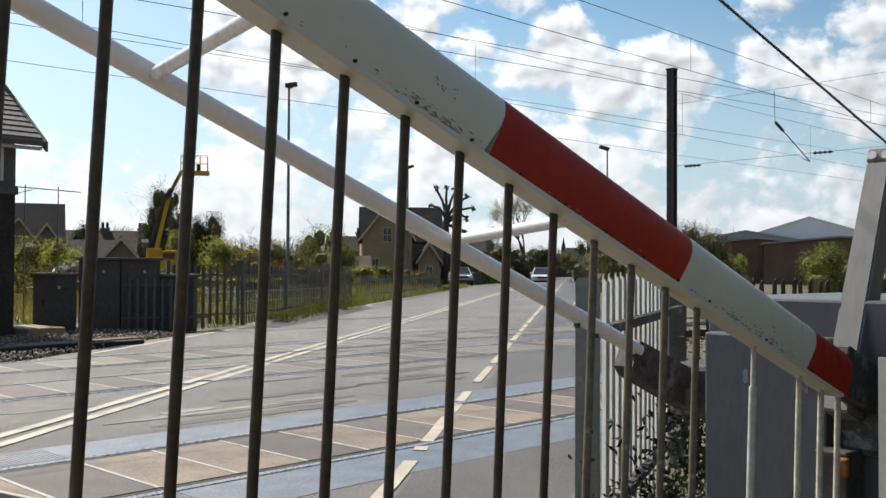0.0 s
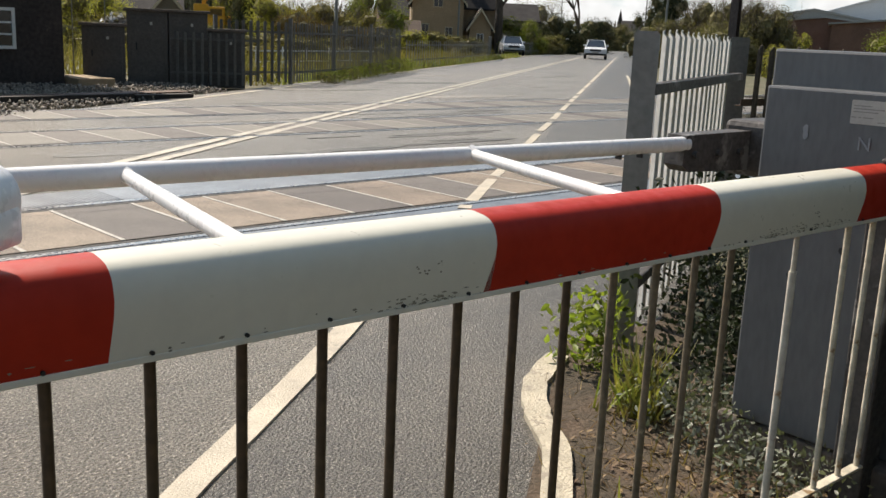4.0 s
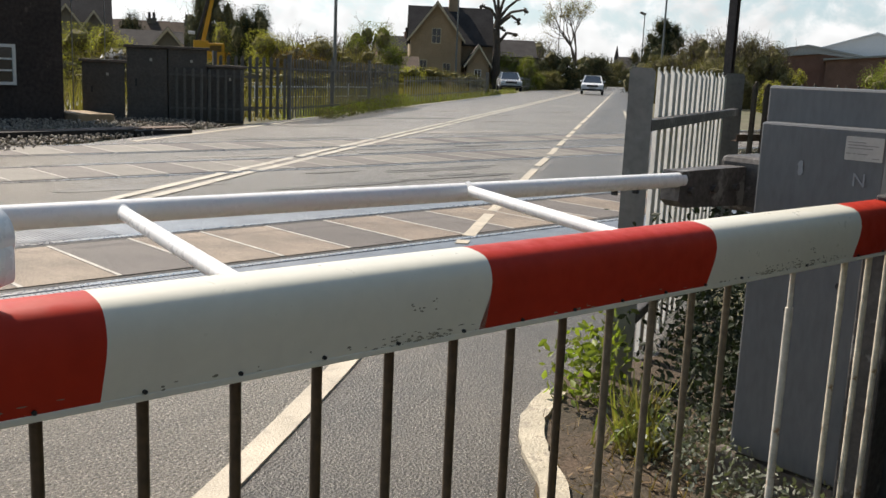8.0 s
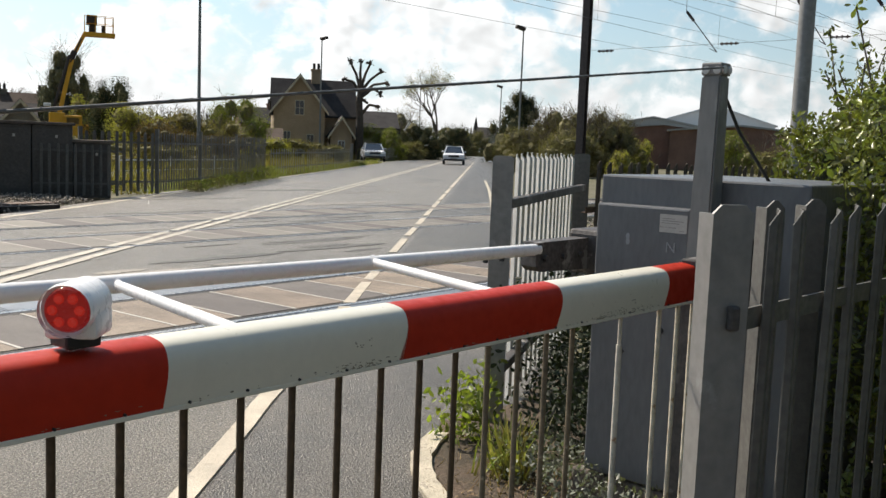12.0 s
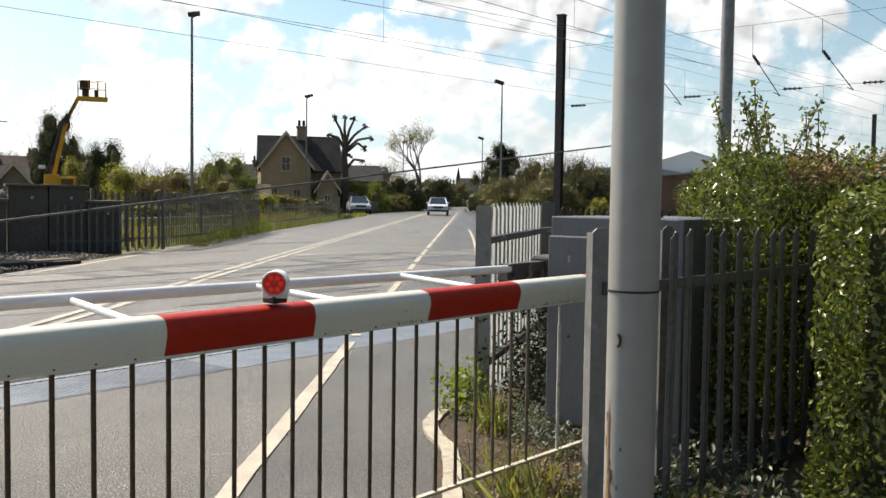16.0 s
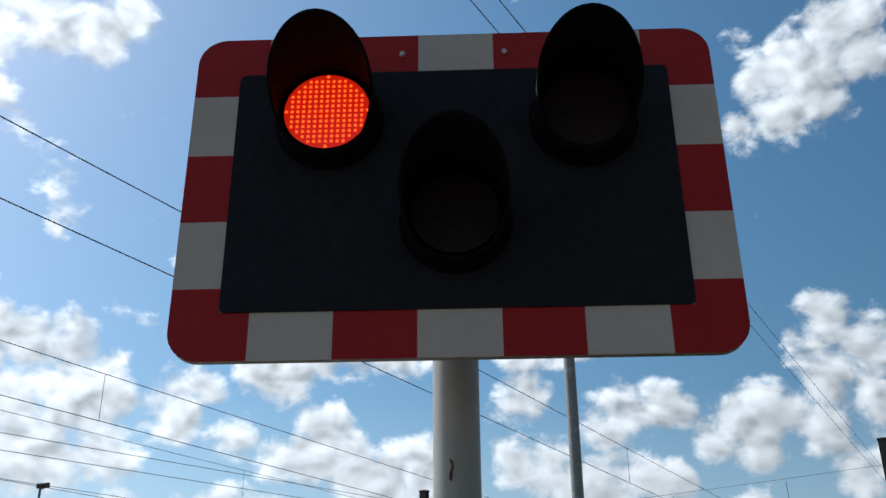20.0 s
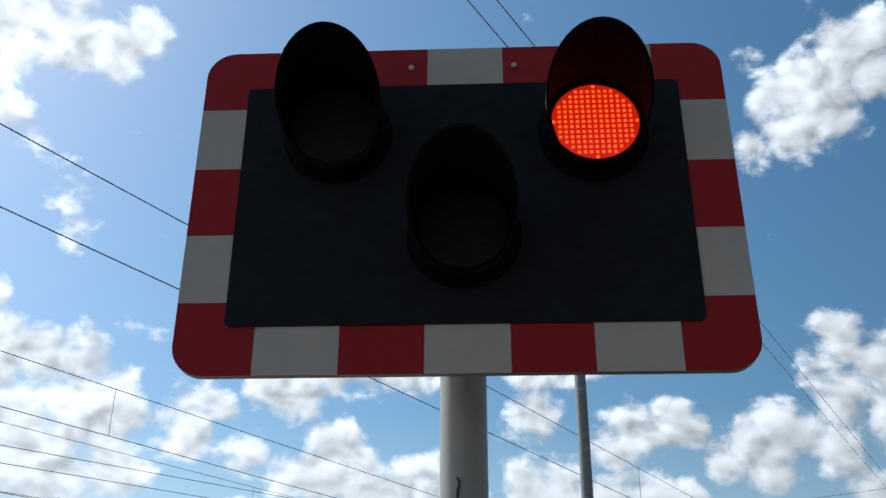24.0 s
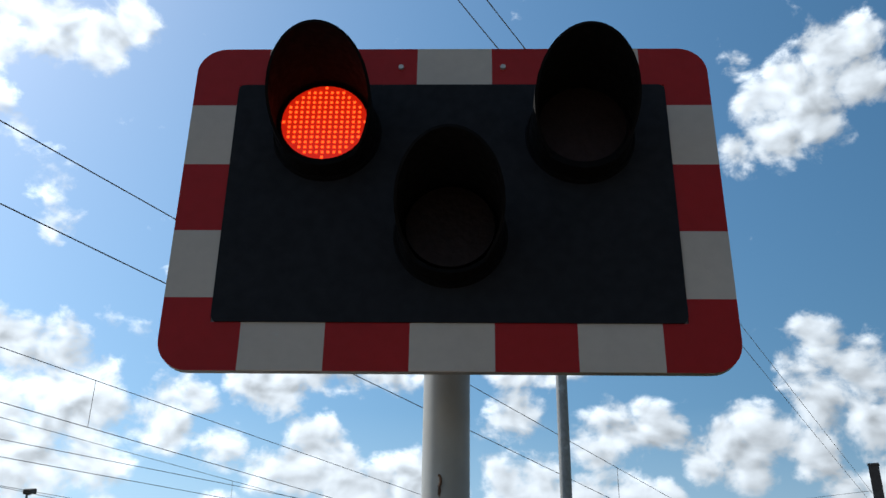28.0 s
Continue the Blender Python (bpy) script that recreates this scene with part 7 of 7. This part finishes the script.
def build_car(label, at, heading, paint, tall=1.45, name="car"):
    """A saloon seen from its front: x forward."""
    c = empty(name, Matrix.Translation(at) @ pose(0, 0, 0, 0, 0, heading))
    tagged(c, label, "car")
    # side outline, pushed across with tucked-in cabin
    lower = [(2.15, 0.30), (2.2, 0.52), (2.1, 0.74), (1.15, 0.92), (-1.55, 0.98), (-2.1, 0.92), (-2.2, 0.6), (-2.1, 0.30)]
    bm = bmesh.new()
    prism(bm, lower, -0.84, 0.84, Matrix(((1, 0, 0, 0), (0, 0, 1, 0), (0, 1, 0, 0), (0, 0, 0, 1))))
    bmesh.ops.bevel(bm, geom=[e for e in bm.edges], offset=0.07, segments=2, affect="EDGES")
    part("body", bm, paint, c, smooth=True)
    bm = bmesh.new()
    lo = [(1.2, 0.9), (-1.75, 0.95)]
    hi = [(0.35, tall - 0.03), (-1.0, tall - 0.02)]
    v = [bm.verts.new((x, s * 0.76, z)) for s in (-1, 1) for x, z in lo] + [bm.verts.new((x, s * 0.58, z)) for s in (-1, 1) for x, z in hi]
    for q in ((0, 1, 5, 4), (3, 2, 6, 7), (2, 0, 4, 6), (1, 3, 7, 5)):
        bm.faces.new([v[i] for i in q])
    bmesh.ops.recalc_face_normals(bm, faces=bm.faces[:])
    part("glass", bm, CAR_GLASS, c, "dark window glass")
    bm = bmesh.new()
    box(bm, (-1.05, -0.6, tall - 0.05), (0.4, 0.6, tall), bevel=0.02)
    part("roof", bm, paint, c)
    for s in (-1, 1):
        for (xa, za), (xb, zb) in ((lo[0], hi[0]), (lo[1], hi[1]), ((-0.4, 0.95), (-0.35, tall - 0.03))):
            bm = bmesh.new()
            tube(bm, (xa, s * 0.765, za), (xb, s * 0.59, zb), 0.045, seg=6)
            part("pillar", bm, paint, c)
        bm = bmesh.new()
        box(bm, (1.98, s * 0.62 - 0.18, 0.62), (2.16, s * 0.62 + 0.18, 0.78), bevel=0.03)
        part("headlight", bm, LIGHT_C, c, "clear headlight")
        bm = bmesh.new()
        box(bm, (0.75, s * 0.88 - 0.09, 0.95), (0.9, s * 0.88 + 0.09, 1.08), bevel=0.03)
        part("mirror", bm, paint, c)
        for x in (1.35, -1.35):
            bm = bmesh.new()
            tube(bm, (x, s * 0.70, 0.31), (x, s * 0.87, 0.31), 0.315, seg=20)
            wheel = part("wheel", bm, TYRE, c)
            bm = bmesh.new()
            tube(bm, (x, s * 0.86, 0.31), (x, s * 0.885, 0.31), 0.2, 0.18, seg=14)
            part("rim", bm, CHROME, wheel)
    bm = bmesh.new()
    box(bm, (2.08, -0.42, 0.60), (2.19, 0.42, 0.76), bevel=0.02)
    part("grille", bm, BLACK, c)
    bm = bmesh.new()
    box(bm, (2.12, -0.78, 0.32), (2.23, 0.78, 0.45), bevel=0.02)
    part("lower_grille", bm, BLACK, c)
    bm = bmesh.new()
    box(bm, (2.19, -0.26, 0.46), (2.225, 0.26, 0.57))
    part("number_plate", bm, LABEL_M, c)
    return c


def build_warehouses():
    for lab, az, d, turn, w, dep, eav, rid, wall, roof in (
            ("long red brick industrial shed with a low roof", 28.4, 105, -62, 16, 30, 3.8, 4.6, BRICK_RED, SHEET_G),
            ("grey clad industrial shed behind the brick one", 29.0, 122, -62, 20, 30, 4.2, 6.0, SHEET_G, SHEET_G),
            ("white clad warehouse with a shallow gable", 25.6, 128, -62, 15, 42, 5.6, 7.9, SHEET_W, SHEET_W),
            ("low brick industrial shed by the railway", 24.0, 100, -62, 14, 26, 3.9, 4.5, BRICK_RED, SHEET_G)):
        s = empty("warehouse", Matrix.Translation(away(az, d)) @ pose(0, 0, 0, 0, 0, turn))
        tagged(s, lab, "warehouse", "warehouses")
        gabled(s, w, dep, eav, rid, wall, roof, 0.3)


long_house("small tan stone house with dark slate roofs and pale bargeboards", away(49.97, 86), -41 + 4, -2.3, 5.2, 1.4, 6.0, 3.9, 6.95, STONE_TAN, SLATE,
           ((0.0, 4.5, 4.25, 7.15, 0.0, STONE_TAN), (3.75, 1.9, 2.2, 3.6, -0.4, STONE_TAN)), ((1.7, 8.1),), "stone_house")
pollard(away(46.45, 87), 46.45)
long_house("old grey house with a steep slate roof and small gables", away(69.6, 88), -20.4, -4.0, 2.0, 1.5, 7.0, 3.7, 6.85, STONE_GREY, SLATE,
           ((-1.6, 2.9, 3.5, 5.4, 0.0, STONE_GREY), (0.6, 2.0, 3.6, 5.0, 0.3, STONE_GREY)))
long_house("long low house with a wide dark roof", away(65.3, 96), -24.7, -5.0, 4.2, 0.0, 7.0, 2.4, 4.75, STONE_GREY, TILE, (), ((-1.5, 5.2), (2.0, 5.2)))
long_house("low bungalow with a slate roof and pale-edged gable", away(66.2, 74), -23.8, -2.2, 2.2, 0.6, 4.6, 1.9, 3.2, STONE_GREY, SLATE, ((1.15, 2.2, 2.2, 3.45, 0.0, STONE_GREY),))
long_house("low outbuilding with a brown pantile roof", away(52.7, 68), -37, -2.1, 2.0, 0.0, 4.0, 1.2, 2.05, STONE_TAN, TILE)
long_house("dark-roofed house among trees", away(52.2, 118), -30, -2.4, 2.0, 0.0, 6.0, 3.4, 5.2, BRICK_RED, SLATE, (), ((1.6, 5.9),))
long_house("dark-roofed house at the end of the road", away(38.75, 215), -51, -2.2, 2.4, 0.0, 8.0, 3.6, 6.0, BRICK_DARK, SLATE, ((1.2, 2.6, 3.2, 5.0, -0.6, RENDER_W),))
long_house("grey house behind the pollarded tree", away(45.4, 118), -38, -2.5, 2.8, 0.0, 7.0, 3.4, 5.3, STONE_GREY, SLATE)
build_signal_box()
build_relay_cabinets()
build_far_fences()
lamp_column(Vector((26.05, 38.4, 0)), 10.0, 30)
lamp_column(away(48.75, 85), 10.3, 0)
lamp_column(away(36.85, 70), 10.0, 150)
lamp_column(away(38.0, 120), 9.0, 150)


def build_spire():
    """A distant church steeple over the end of the road, with the pinnacles of its nave."""
    church = empty("church", Matrix.Translation(away(39.42, 400)) @ pose(0, 0, 0, 0, 0, 39))
    tagged(church, "distant pale church steeple above the roofs", "church")
    bm = bmesh.new()
    box(bm, (-1.1, -1.1, -0.1), (1.1, 1.1, 9.0))
    part("tower", bm, STONE_GREY, church)
    bm = bmesh.new()
    tube(bm, (0, 0, 9.0), (0, 0, 14.6), 1.15, 0.06, seg=8)
    part("spire", bm, SLATE, church)
    for y, top in ((1.9, 10.4), (3.3, 9.8), (4.7, 10.2)):
        bm = bmesh.new()
        tube(bm, (0, y, -0.1), (0, y, 8.6), 0.35, 0.35, seg=8)
        tube(bm, (0, y, 8.6), (0, y, top), 0.4, 0.03, seg=8)
        part("pinnacle", bm, STONE_GREY, church)
    bm = bmesh.new()
    box(bm, (-3.0, 1.1, -0.1), (3.0, 5.2, 7.6))
    part("nave", bm, STONE_GREY, church)


build_spire()
lamp_column(away(42.8, 130), 9.0, -40)
build_catenary()
build_cherry_picker()
build_car("white estate car waiting at the crossing, facing it", away(40.69, 77), ROAD_AZ + 180 + 2, CAR_WHITE)
build_car("silver saloon parked on the verge by the house", away(45.57, 77), ROAD_AZ + 180 + 12, CAR_SILVER)
build_car("small pale car far down the road", on_road(190, 5.6), ROAD_AZ, CAR_WHITE)
build_car("small pale car far down the road", on_road(205, 2.6), ROAD_AZ + 180, CAR_SILVER)
build_warehouses()

# the tall slim pole behind the signal
slim = empty("slim_pole", Matrix.Translation((7.2, 2.82, 0)))
tagged(slim, "tall slim galvanised pole beside the railway", "pole")
bm_ = bmesh.new()
tube(bm_, (0, 0, -0.1), (0, 0, 6.5), 0.064, 0.056, seg=16)
part("shaft", bm_, GALV, slim, smooth=True)

# bushes and trees
BUSHES = [
    ("yellow-green bush behind the cabinets", 69.5, 42, (1.5, 1.4, 2.5), 5200, 0.055, GORSE_M, 10),
    ("rough bramble bank behind the cabinets", 67.0, 41, (3.6, 1.6, 1.5), 4200, 0.06, BUSH_M, 30),
    ("rough bramble bank behind the cabinets", 64.0, 44, (3.0, 1.6, 1.4), 3600, 0.06, OLIVE_M, 30),
    ("olive bush behind the fence", 62.2, 66, (0.9, 1.2, 3.7), 4200, 0.07, GORSE_M, 30),
    ("dark rounded evergreen behind the fence", 60.4, 60, (1.35, 1.35, 4.6), 9000, 0.07, CONIFER_M, 0),
    ("large yellowing willow bush behind the fence", 58.95, 50, (1.65, 1.6, 2.85), 7400, 0.06, GORSE_M, 40),
    ("rusty bramble thicket behind the fence", 58.0, 48, (1.4, 1.4, 2.1), 4200, 0.06, TAWNY_M, 40),
    ("tawny bramble thicket behind the fence", 56.4, 51, (1.8, 1.6, 2.7), 5200, 0.06, BUSH_M, 90),
    ("tawny bramble thicket behind the fence", 55.0, 54, (1.5, 1.6, 2.5), 4600, 0.06, BUSH_M, 80),
    ("fresh green bush behind the fence", 53.7, 62, (1.75, 1.7, 4.0), 6600, 0.075, GREEN_M, 12),
    ("low tawny thicket behind the fence", 54.4, 50, (2.0, 1.4, 1.5), 3600, 0.06, TAWNY_M, 40),
    ("low yellow-green bush on the verge", 51.9, 57, (1.4, 1.1, 1.5), 3200, 0.06, GORSE_M, 0),
    ("low bush by the house wall", 50.3, 70, (2.0, 1.2, 1.5), 2600, 0.07, BUSH_M, 20),
    ("brambles along the verge fence", 57.0, 43, (2.6, 1.2, 1.0), 3200, 0.06, BUSH_M, 30),
    ("low bush by the house drive", 48.2, 72, (1.6, 1.2, 1.3), 2000, 0.07, OLIVE_M, 20),
    ("bright green bush by the parked car", 45.0, 88, (1.9, 1.8, 3.1), 5200, 0.09, GREEN_M, 0),
    ("clipped dark hedge by the house", 43.5, 92, (2.2, 1.6, 1.8), 2600, 0.1, OLIVE_M, 0),
    ("dark ivy hedge under the bare tree", 42.7, 100, (2.5, 2.0, 3.8), 4600, 0.1, CONIFER_M, 20),
    ("dark trees down the road", 40.8, 120, (2.6, 2.4, 4.1), 3800, 0.12, CONIFER_M, 40),
    ("hazy olive trees beyond the drive", 44.4, 140, (4.2, 3, 6.4), 3800, 0.13, OLIVE_M, 120),
    ("brown trees at the road's end", 39.9, 165, (3.0, 3, 4.6), 2600, 0.15, OLIVE_M, 60),
    ("tall dark conifer by the road", 36.9, 92, (3.3, 3.0, 7.6), 14000, 0.085, CONIFER_M, 0),
    ("olive scrub trees by the railway", 36.4, 60, (1.2, 1.6, 2.7), 6000, 0.07, OLIVE_M, 70),
    ("twiggy brown scrub trees by the railway", 34.6, 61, (1.05, 1.6, 3.9), 5200, 0.06, OLIVE_M, 170),
    ("brown scrub trees by the railway", 32.9, 58, (1.5, 1.6, 4.0), 6000, 0.065, OLIVE_M, 120),
    ("brown scrub trees by the railway", 31.5, 58, (1.3, 1.6, 3.6), 5200, 0.065, OLIVE_M, 120),
    ("dense olive thicket by the railway", 33.9, 55, (2.0, 1.6, 2.6), 4800, 0.07, OLIVE_M, 40),
    ("small yellow-green bush by the sheds", 30.8, 50, (0.5, 0.5, 1.5), 1600, 0.06, GORSE_M, 6),
    ("small green bush by the sheds", 29.7, 62, (0.9, 0.9, 2.3), 2400, 0.07, GORSE_M, 10),
    ("green bush at the sheds", 24.7, 60, (1.6, 1.5, 2.9), 4600, 0.075, GREEN_M, 10),
    ("olive scrub beside the sheds", 21.0, 66, (4.0, 2.2, 3.2), 4600, 0.09, OLIVE_M, 60),
    ("ivy-dark tree behind the cherry picker", 62.9, 96, (1.7, 1.6, 9.6), 6200, 0.10, IVY_M, 30),
    ("ivy-dark tree behind the cherry picker", 63.6, 97, (1.3, 1.3, 7.4), 3600, 0.10, IVY_M, 20),
    ("ivy-dark tree behind the cherry picker", 61.9, 98, (1.4, 1.3, 6.6), 3600, 0.10, IVY_M, 20),
    ("dark ivy bush beside the grey house", 67.2, 90, (1.1, 1.0, 5.2), 2600, 0.11, CONIFER_M, 10),
]
for i, (lab, az, d, size, n, leaf, mat, tw) in enumerate(BUSHES):
    kind = "bush" if size[2] < 4 else "tree"
    bush(lab, away(az, d, -0.05), (size[0] * 1.28, size[1] * 1.2, size[2]), int(n * 3.3), leaf * 0.78, mat, kind, 9 if size[0] < 1.2 else 16, 30 + i, kind, cone="conifer" in lab, twigs=tw)
bare_tree("tall bare spring tree down the road", away(41.75, 112), 12.5, 4, 0.34, 7, 3.0)
for i, (az, d, h) in enumerate(((56.9, 76, 3.9), (57.6, 78, 4.0), (56.0, 80, 3.8), (55.2, 80, 3.6), (65.0, 112, 5.6), (66.0, 114, 6.0), (67.0, 114, 5.7), (64.3, 114, 5.5), (65.6, 118, 6.2), (44.0, 125, 5.0), (34.9, 62, 3.9), (34.4, 62, 4.1), (32.5, 60, 4.0), (31.6, 60, 3.8), (17.9, 66, 4.2), (43.2, 128, 5.4), (47.8, 120, 4.5), (45.6, 130, 5.2))):
    bare_tree("bare twiggy tree with no leaves yet", away(az, d), h * 1.45, 40 + i, 0.45, 5, 1.0, "bare trees")


def build_backdrop():
    """Far hedgerows that close the view."""
    rng = np.random.default_rng(77)
    pts, nor = [], []
    for az in np.arange(-12, 100, 0.05):
        if 38.0 < az < 39.5:
            continue
        d = 230 + 30 * math.sin(az * 0.3)
        h = 5.0 + 2.6 * noise.noise(Vector((az * 0.35, 0, 0))) + 1.2 * noise.noise(Vector((az * 1.7, 3, 0)))
        for _ in range(6):
            p = away(az + rng.normal(0, 0.03), d + rng.normal(0, 3), rng.random() * max(1.5, h))
            pts.append(tuple(p))
            nor.append(rng.normal(0, 1, 3))
    ob = scatter("far_trees", OLIVE_M, LEAF_SHAPE, pts, rng.uniform(0.8, 1.8, len(pts)), nor, None, 5)
    tagged(ob, "hazy brown-green far tree line", "trees", kind="stuff")


build_backdrop()


def build_ballast():
    rng = np.random.default_rng(12)
    pts = []
    for _ in range(17000):
        x, y = rng.uniform(-1.5, 9.5), rng.uniform(12.6, 21.0)
        n = Vector((x, y, 0)).dot(L)
        if n < 8.0 or n > 15:
            continue
        pts.append((x, y, -0.03 + rng.random() * 0.08))
    for _ in range(3500):
        x, y = rng.uniform(6.5, 20), rng.uniform(4.1, 15)
        n = Vector((x, y, 0)).dot(L)
        if n > -0.4 or n < -8:
            continue
        pts.append((x, y, -0.04 + rng.random() * 0.06))
    ob = scatter("ballast_stones", STONE_M, STONE_SHAPE, pts, rng.uniform(0.014, 0.040, len(pts)), rng.normal(0, 1, (len(pts), 3)), None, 6)
    tagged(ob, "grey-brown loose ballast stones beside the crossing", "stones", kind="stuff")
    # dark timber edging along the ballast
    a, b = Vector((4.51, 15.37, 0)), Vector((7.94, 16.12, 0))
    d = b - a
    edge = empty("timber_edging", Matrix.Translation(a) @ pose(0, 0, 0, 0, 0, math.degrees(math.atan2(d.y, d.x))))
    tagged(edge, "low dark timber edging beside the ballast", "edging")
    x = 0.0
    while x < d.length - 0.3:
        bm = bmesh.new()
        box(bm, (x, -0.02, -0.06), (min(x + 2.3, d.length), 0.16, 0.10 if x < d.length - 2.4 else 0.075), bevel=0.012)
        part("timber", bm, DARK_TIMBER, edge)
        x += 2.32
    # grass along the far verge
    pts, nor = [], []
    for _ in range(5000):
        r, n = rng.uniform(22, 70), 7.95 + abs(rng.normal(0, 0.45))
        p = on_road(r, n)
        if r < 24 and rng.random() < 0.5:
            continue
        pts.append((p.x, p.y, -0.06))
        nor.append((rng.normal(0, 0.3), rng.normal(0, 0.3), 1))
    ob = scatter("verge_grass", GRASS_M, BLADE_SHAPE, pts, rng.uniform(0.12, 0.42, len(pts)), nor, None, 7)
    tagged(ob, "rough green grass along the far verge", "grass", kind="stuff")
    # rough growth on the waste ground behind the fence
    pts, nor = [], []
    for _ in range(16000):
        r, n = rng.uniform(21, 62), rng.uniform(8.6, 22)
        p = on_road(r, n)
        if noise.noise(Vector((p.x * 0.35, p.y * 0.35, 0))) < -0.15 or p.y < 20.6:
            continue
        pts.append((p.x, p.y, -0.1))
        nor.append((rng.normal(0, 0.4), rng.normal(0, 0.4), 1))
    ob = scatter("rough_grass", BUSH_M, BLADE_SHAPE, pts, rng.uniform(0.25, 0.75, len(pts)), nor, None, 8)
    tagged(ob, "rough grass on the waste ground behind the fence", "grass", kind="stuff")
    # dark channel beside the line
    bm = bmesh.new()
    band(bm, [(2.0, 15.2), (4.6, 16.1), (8.2, 17.0)], 0.35, -0.05, 0.06)
    ch = part("cable_channel", bm, RUST)
    tagged(ch, "dark rusty channel edge along the ballast", "channel", kind="structure")


build_ballast()


def motions():
    rows = [(t, Matrix.Translation(PIVOT) @ pose(0, 0, 0, 0, deg, 0) @ Matrix.Translation(HINGE - PIVOT)) for t, deg, sw in BARRIER_ANGLES]
    walk(BARRIER, rows)
    for bar, off in SKIRT_BARS:
        walk(bar, [(t, Matrix.Translation(off) @ pose(0, 0, 0, 0, -deg + sw, 0)) for t, deg, sw in BARRIER_ANGLES])
    walk(SKIRT_RAIL, [(t, Matrix.Translation(Vector((0, 0.0, -0.08)) + pose(0, 0, 0, 0, -deg + sw, 0).to_3x3() @ Vector((0, 0, -0.705)))) for t, deg, sw in BARRIER_ANGLES])

    # the two red lamps take turns: when the glow passes to the other one, first from the left lamp to the right
    passes = [17.03, 17.35, 17.75, 18.22, 18.55, 18.87, 19.2, 19.7, 20.0, 20.37, 20.72, 21.09, 21.46, 21.82, 22.18, 22.55, 22.88,
              23.25, 23.62, 24.0, 24.36, 24.86, 25.07, 25.6, 25.86, 26.25, 26.62, 27.0, 27.4, 27.8]
    early = [16.66 - 0.372 * k for k in range(44)]
    passes = sorted(p for p in early if p > 0.2) + passes
    left_first = len([p for p in early if p > 0.2]) % 2 == 0
    for k, (lens, rest) in enumerate(LENSES):
        angle = 0 if (k == 0) == left_first else 180
        rows = [(0.0, rest @ pose(0, 0, 0, 0, angle, 0))]
        for t in passes:
            step = -60 if angle else 60
            for i in range(4):
                rows.append((t + i / 30, rest @ pose(0, 0, 0, 0, angle + step * i, 0)))
            angle = 180 - angle
        rows.append((28.0, rest @ pose(0, 0, 0, 0, angle, 0)))
        walk(lens, rows)


motions()
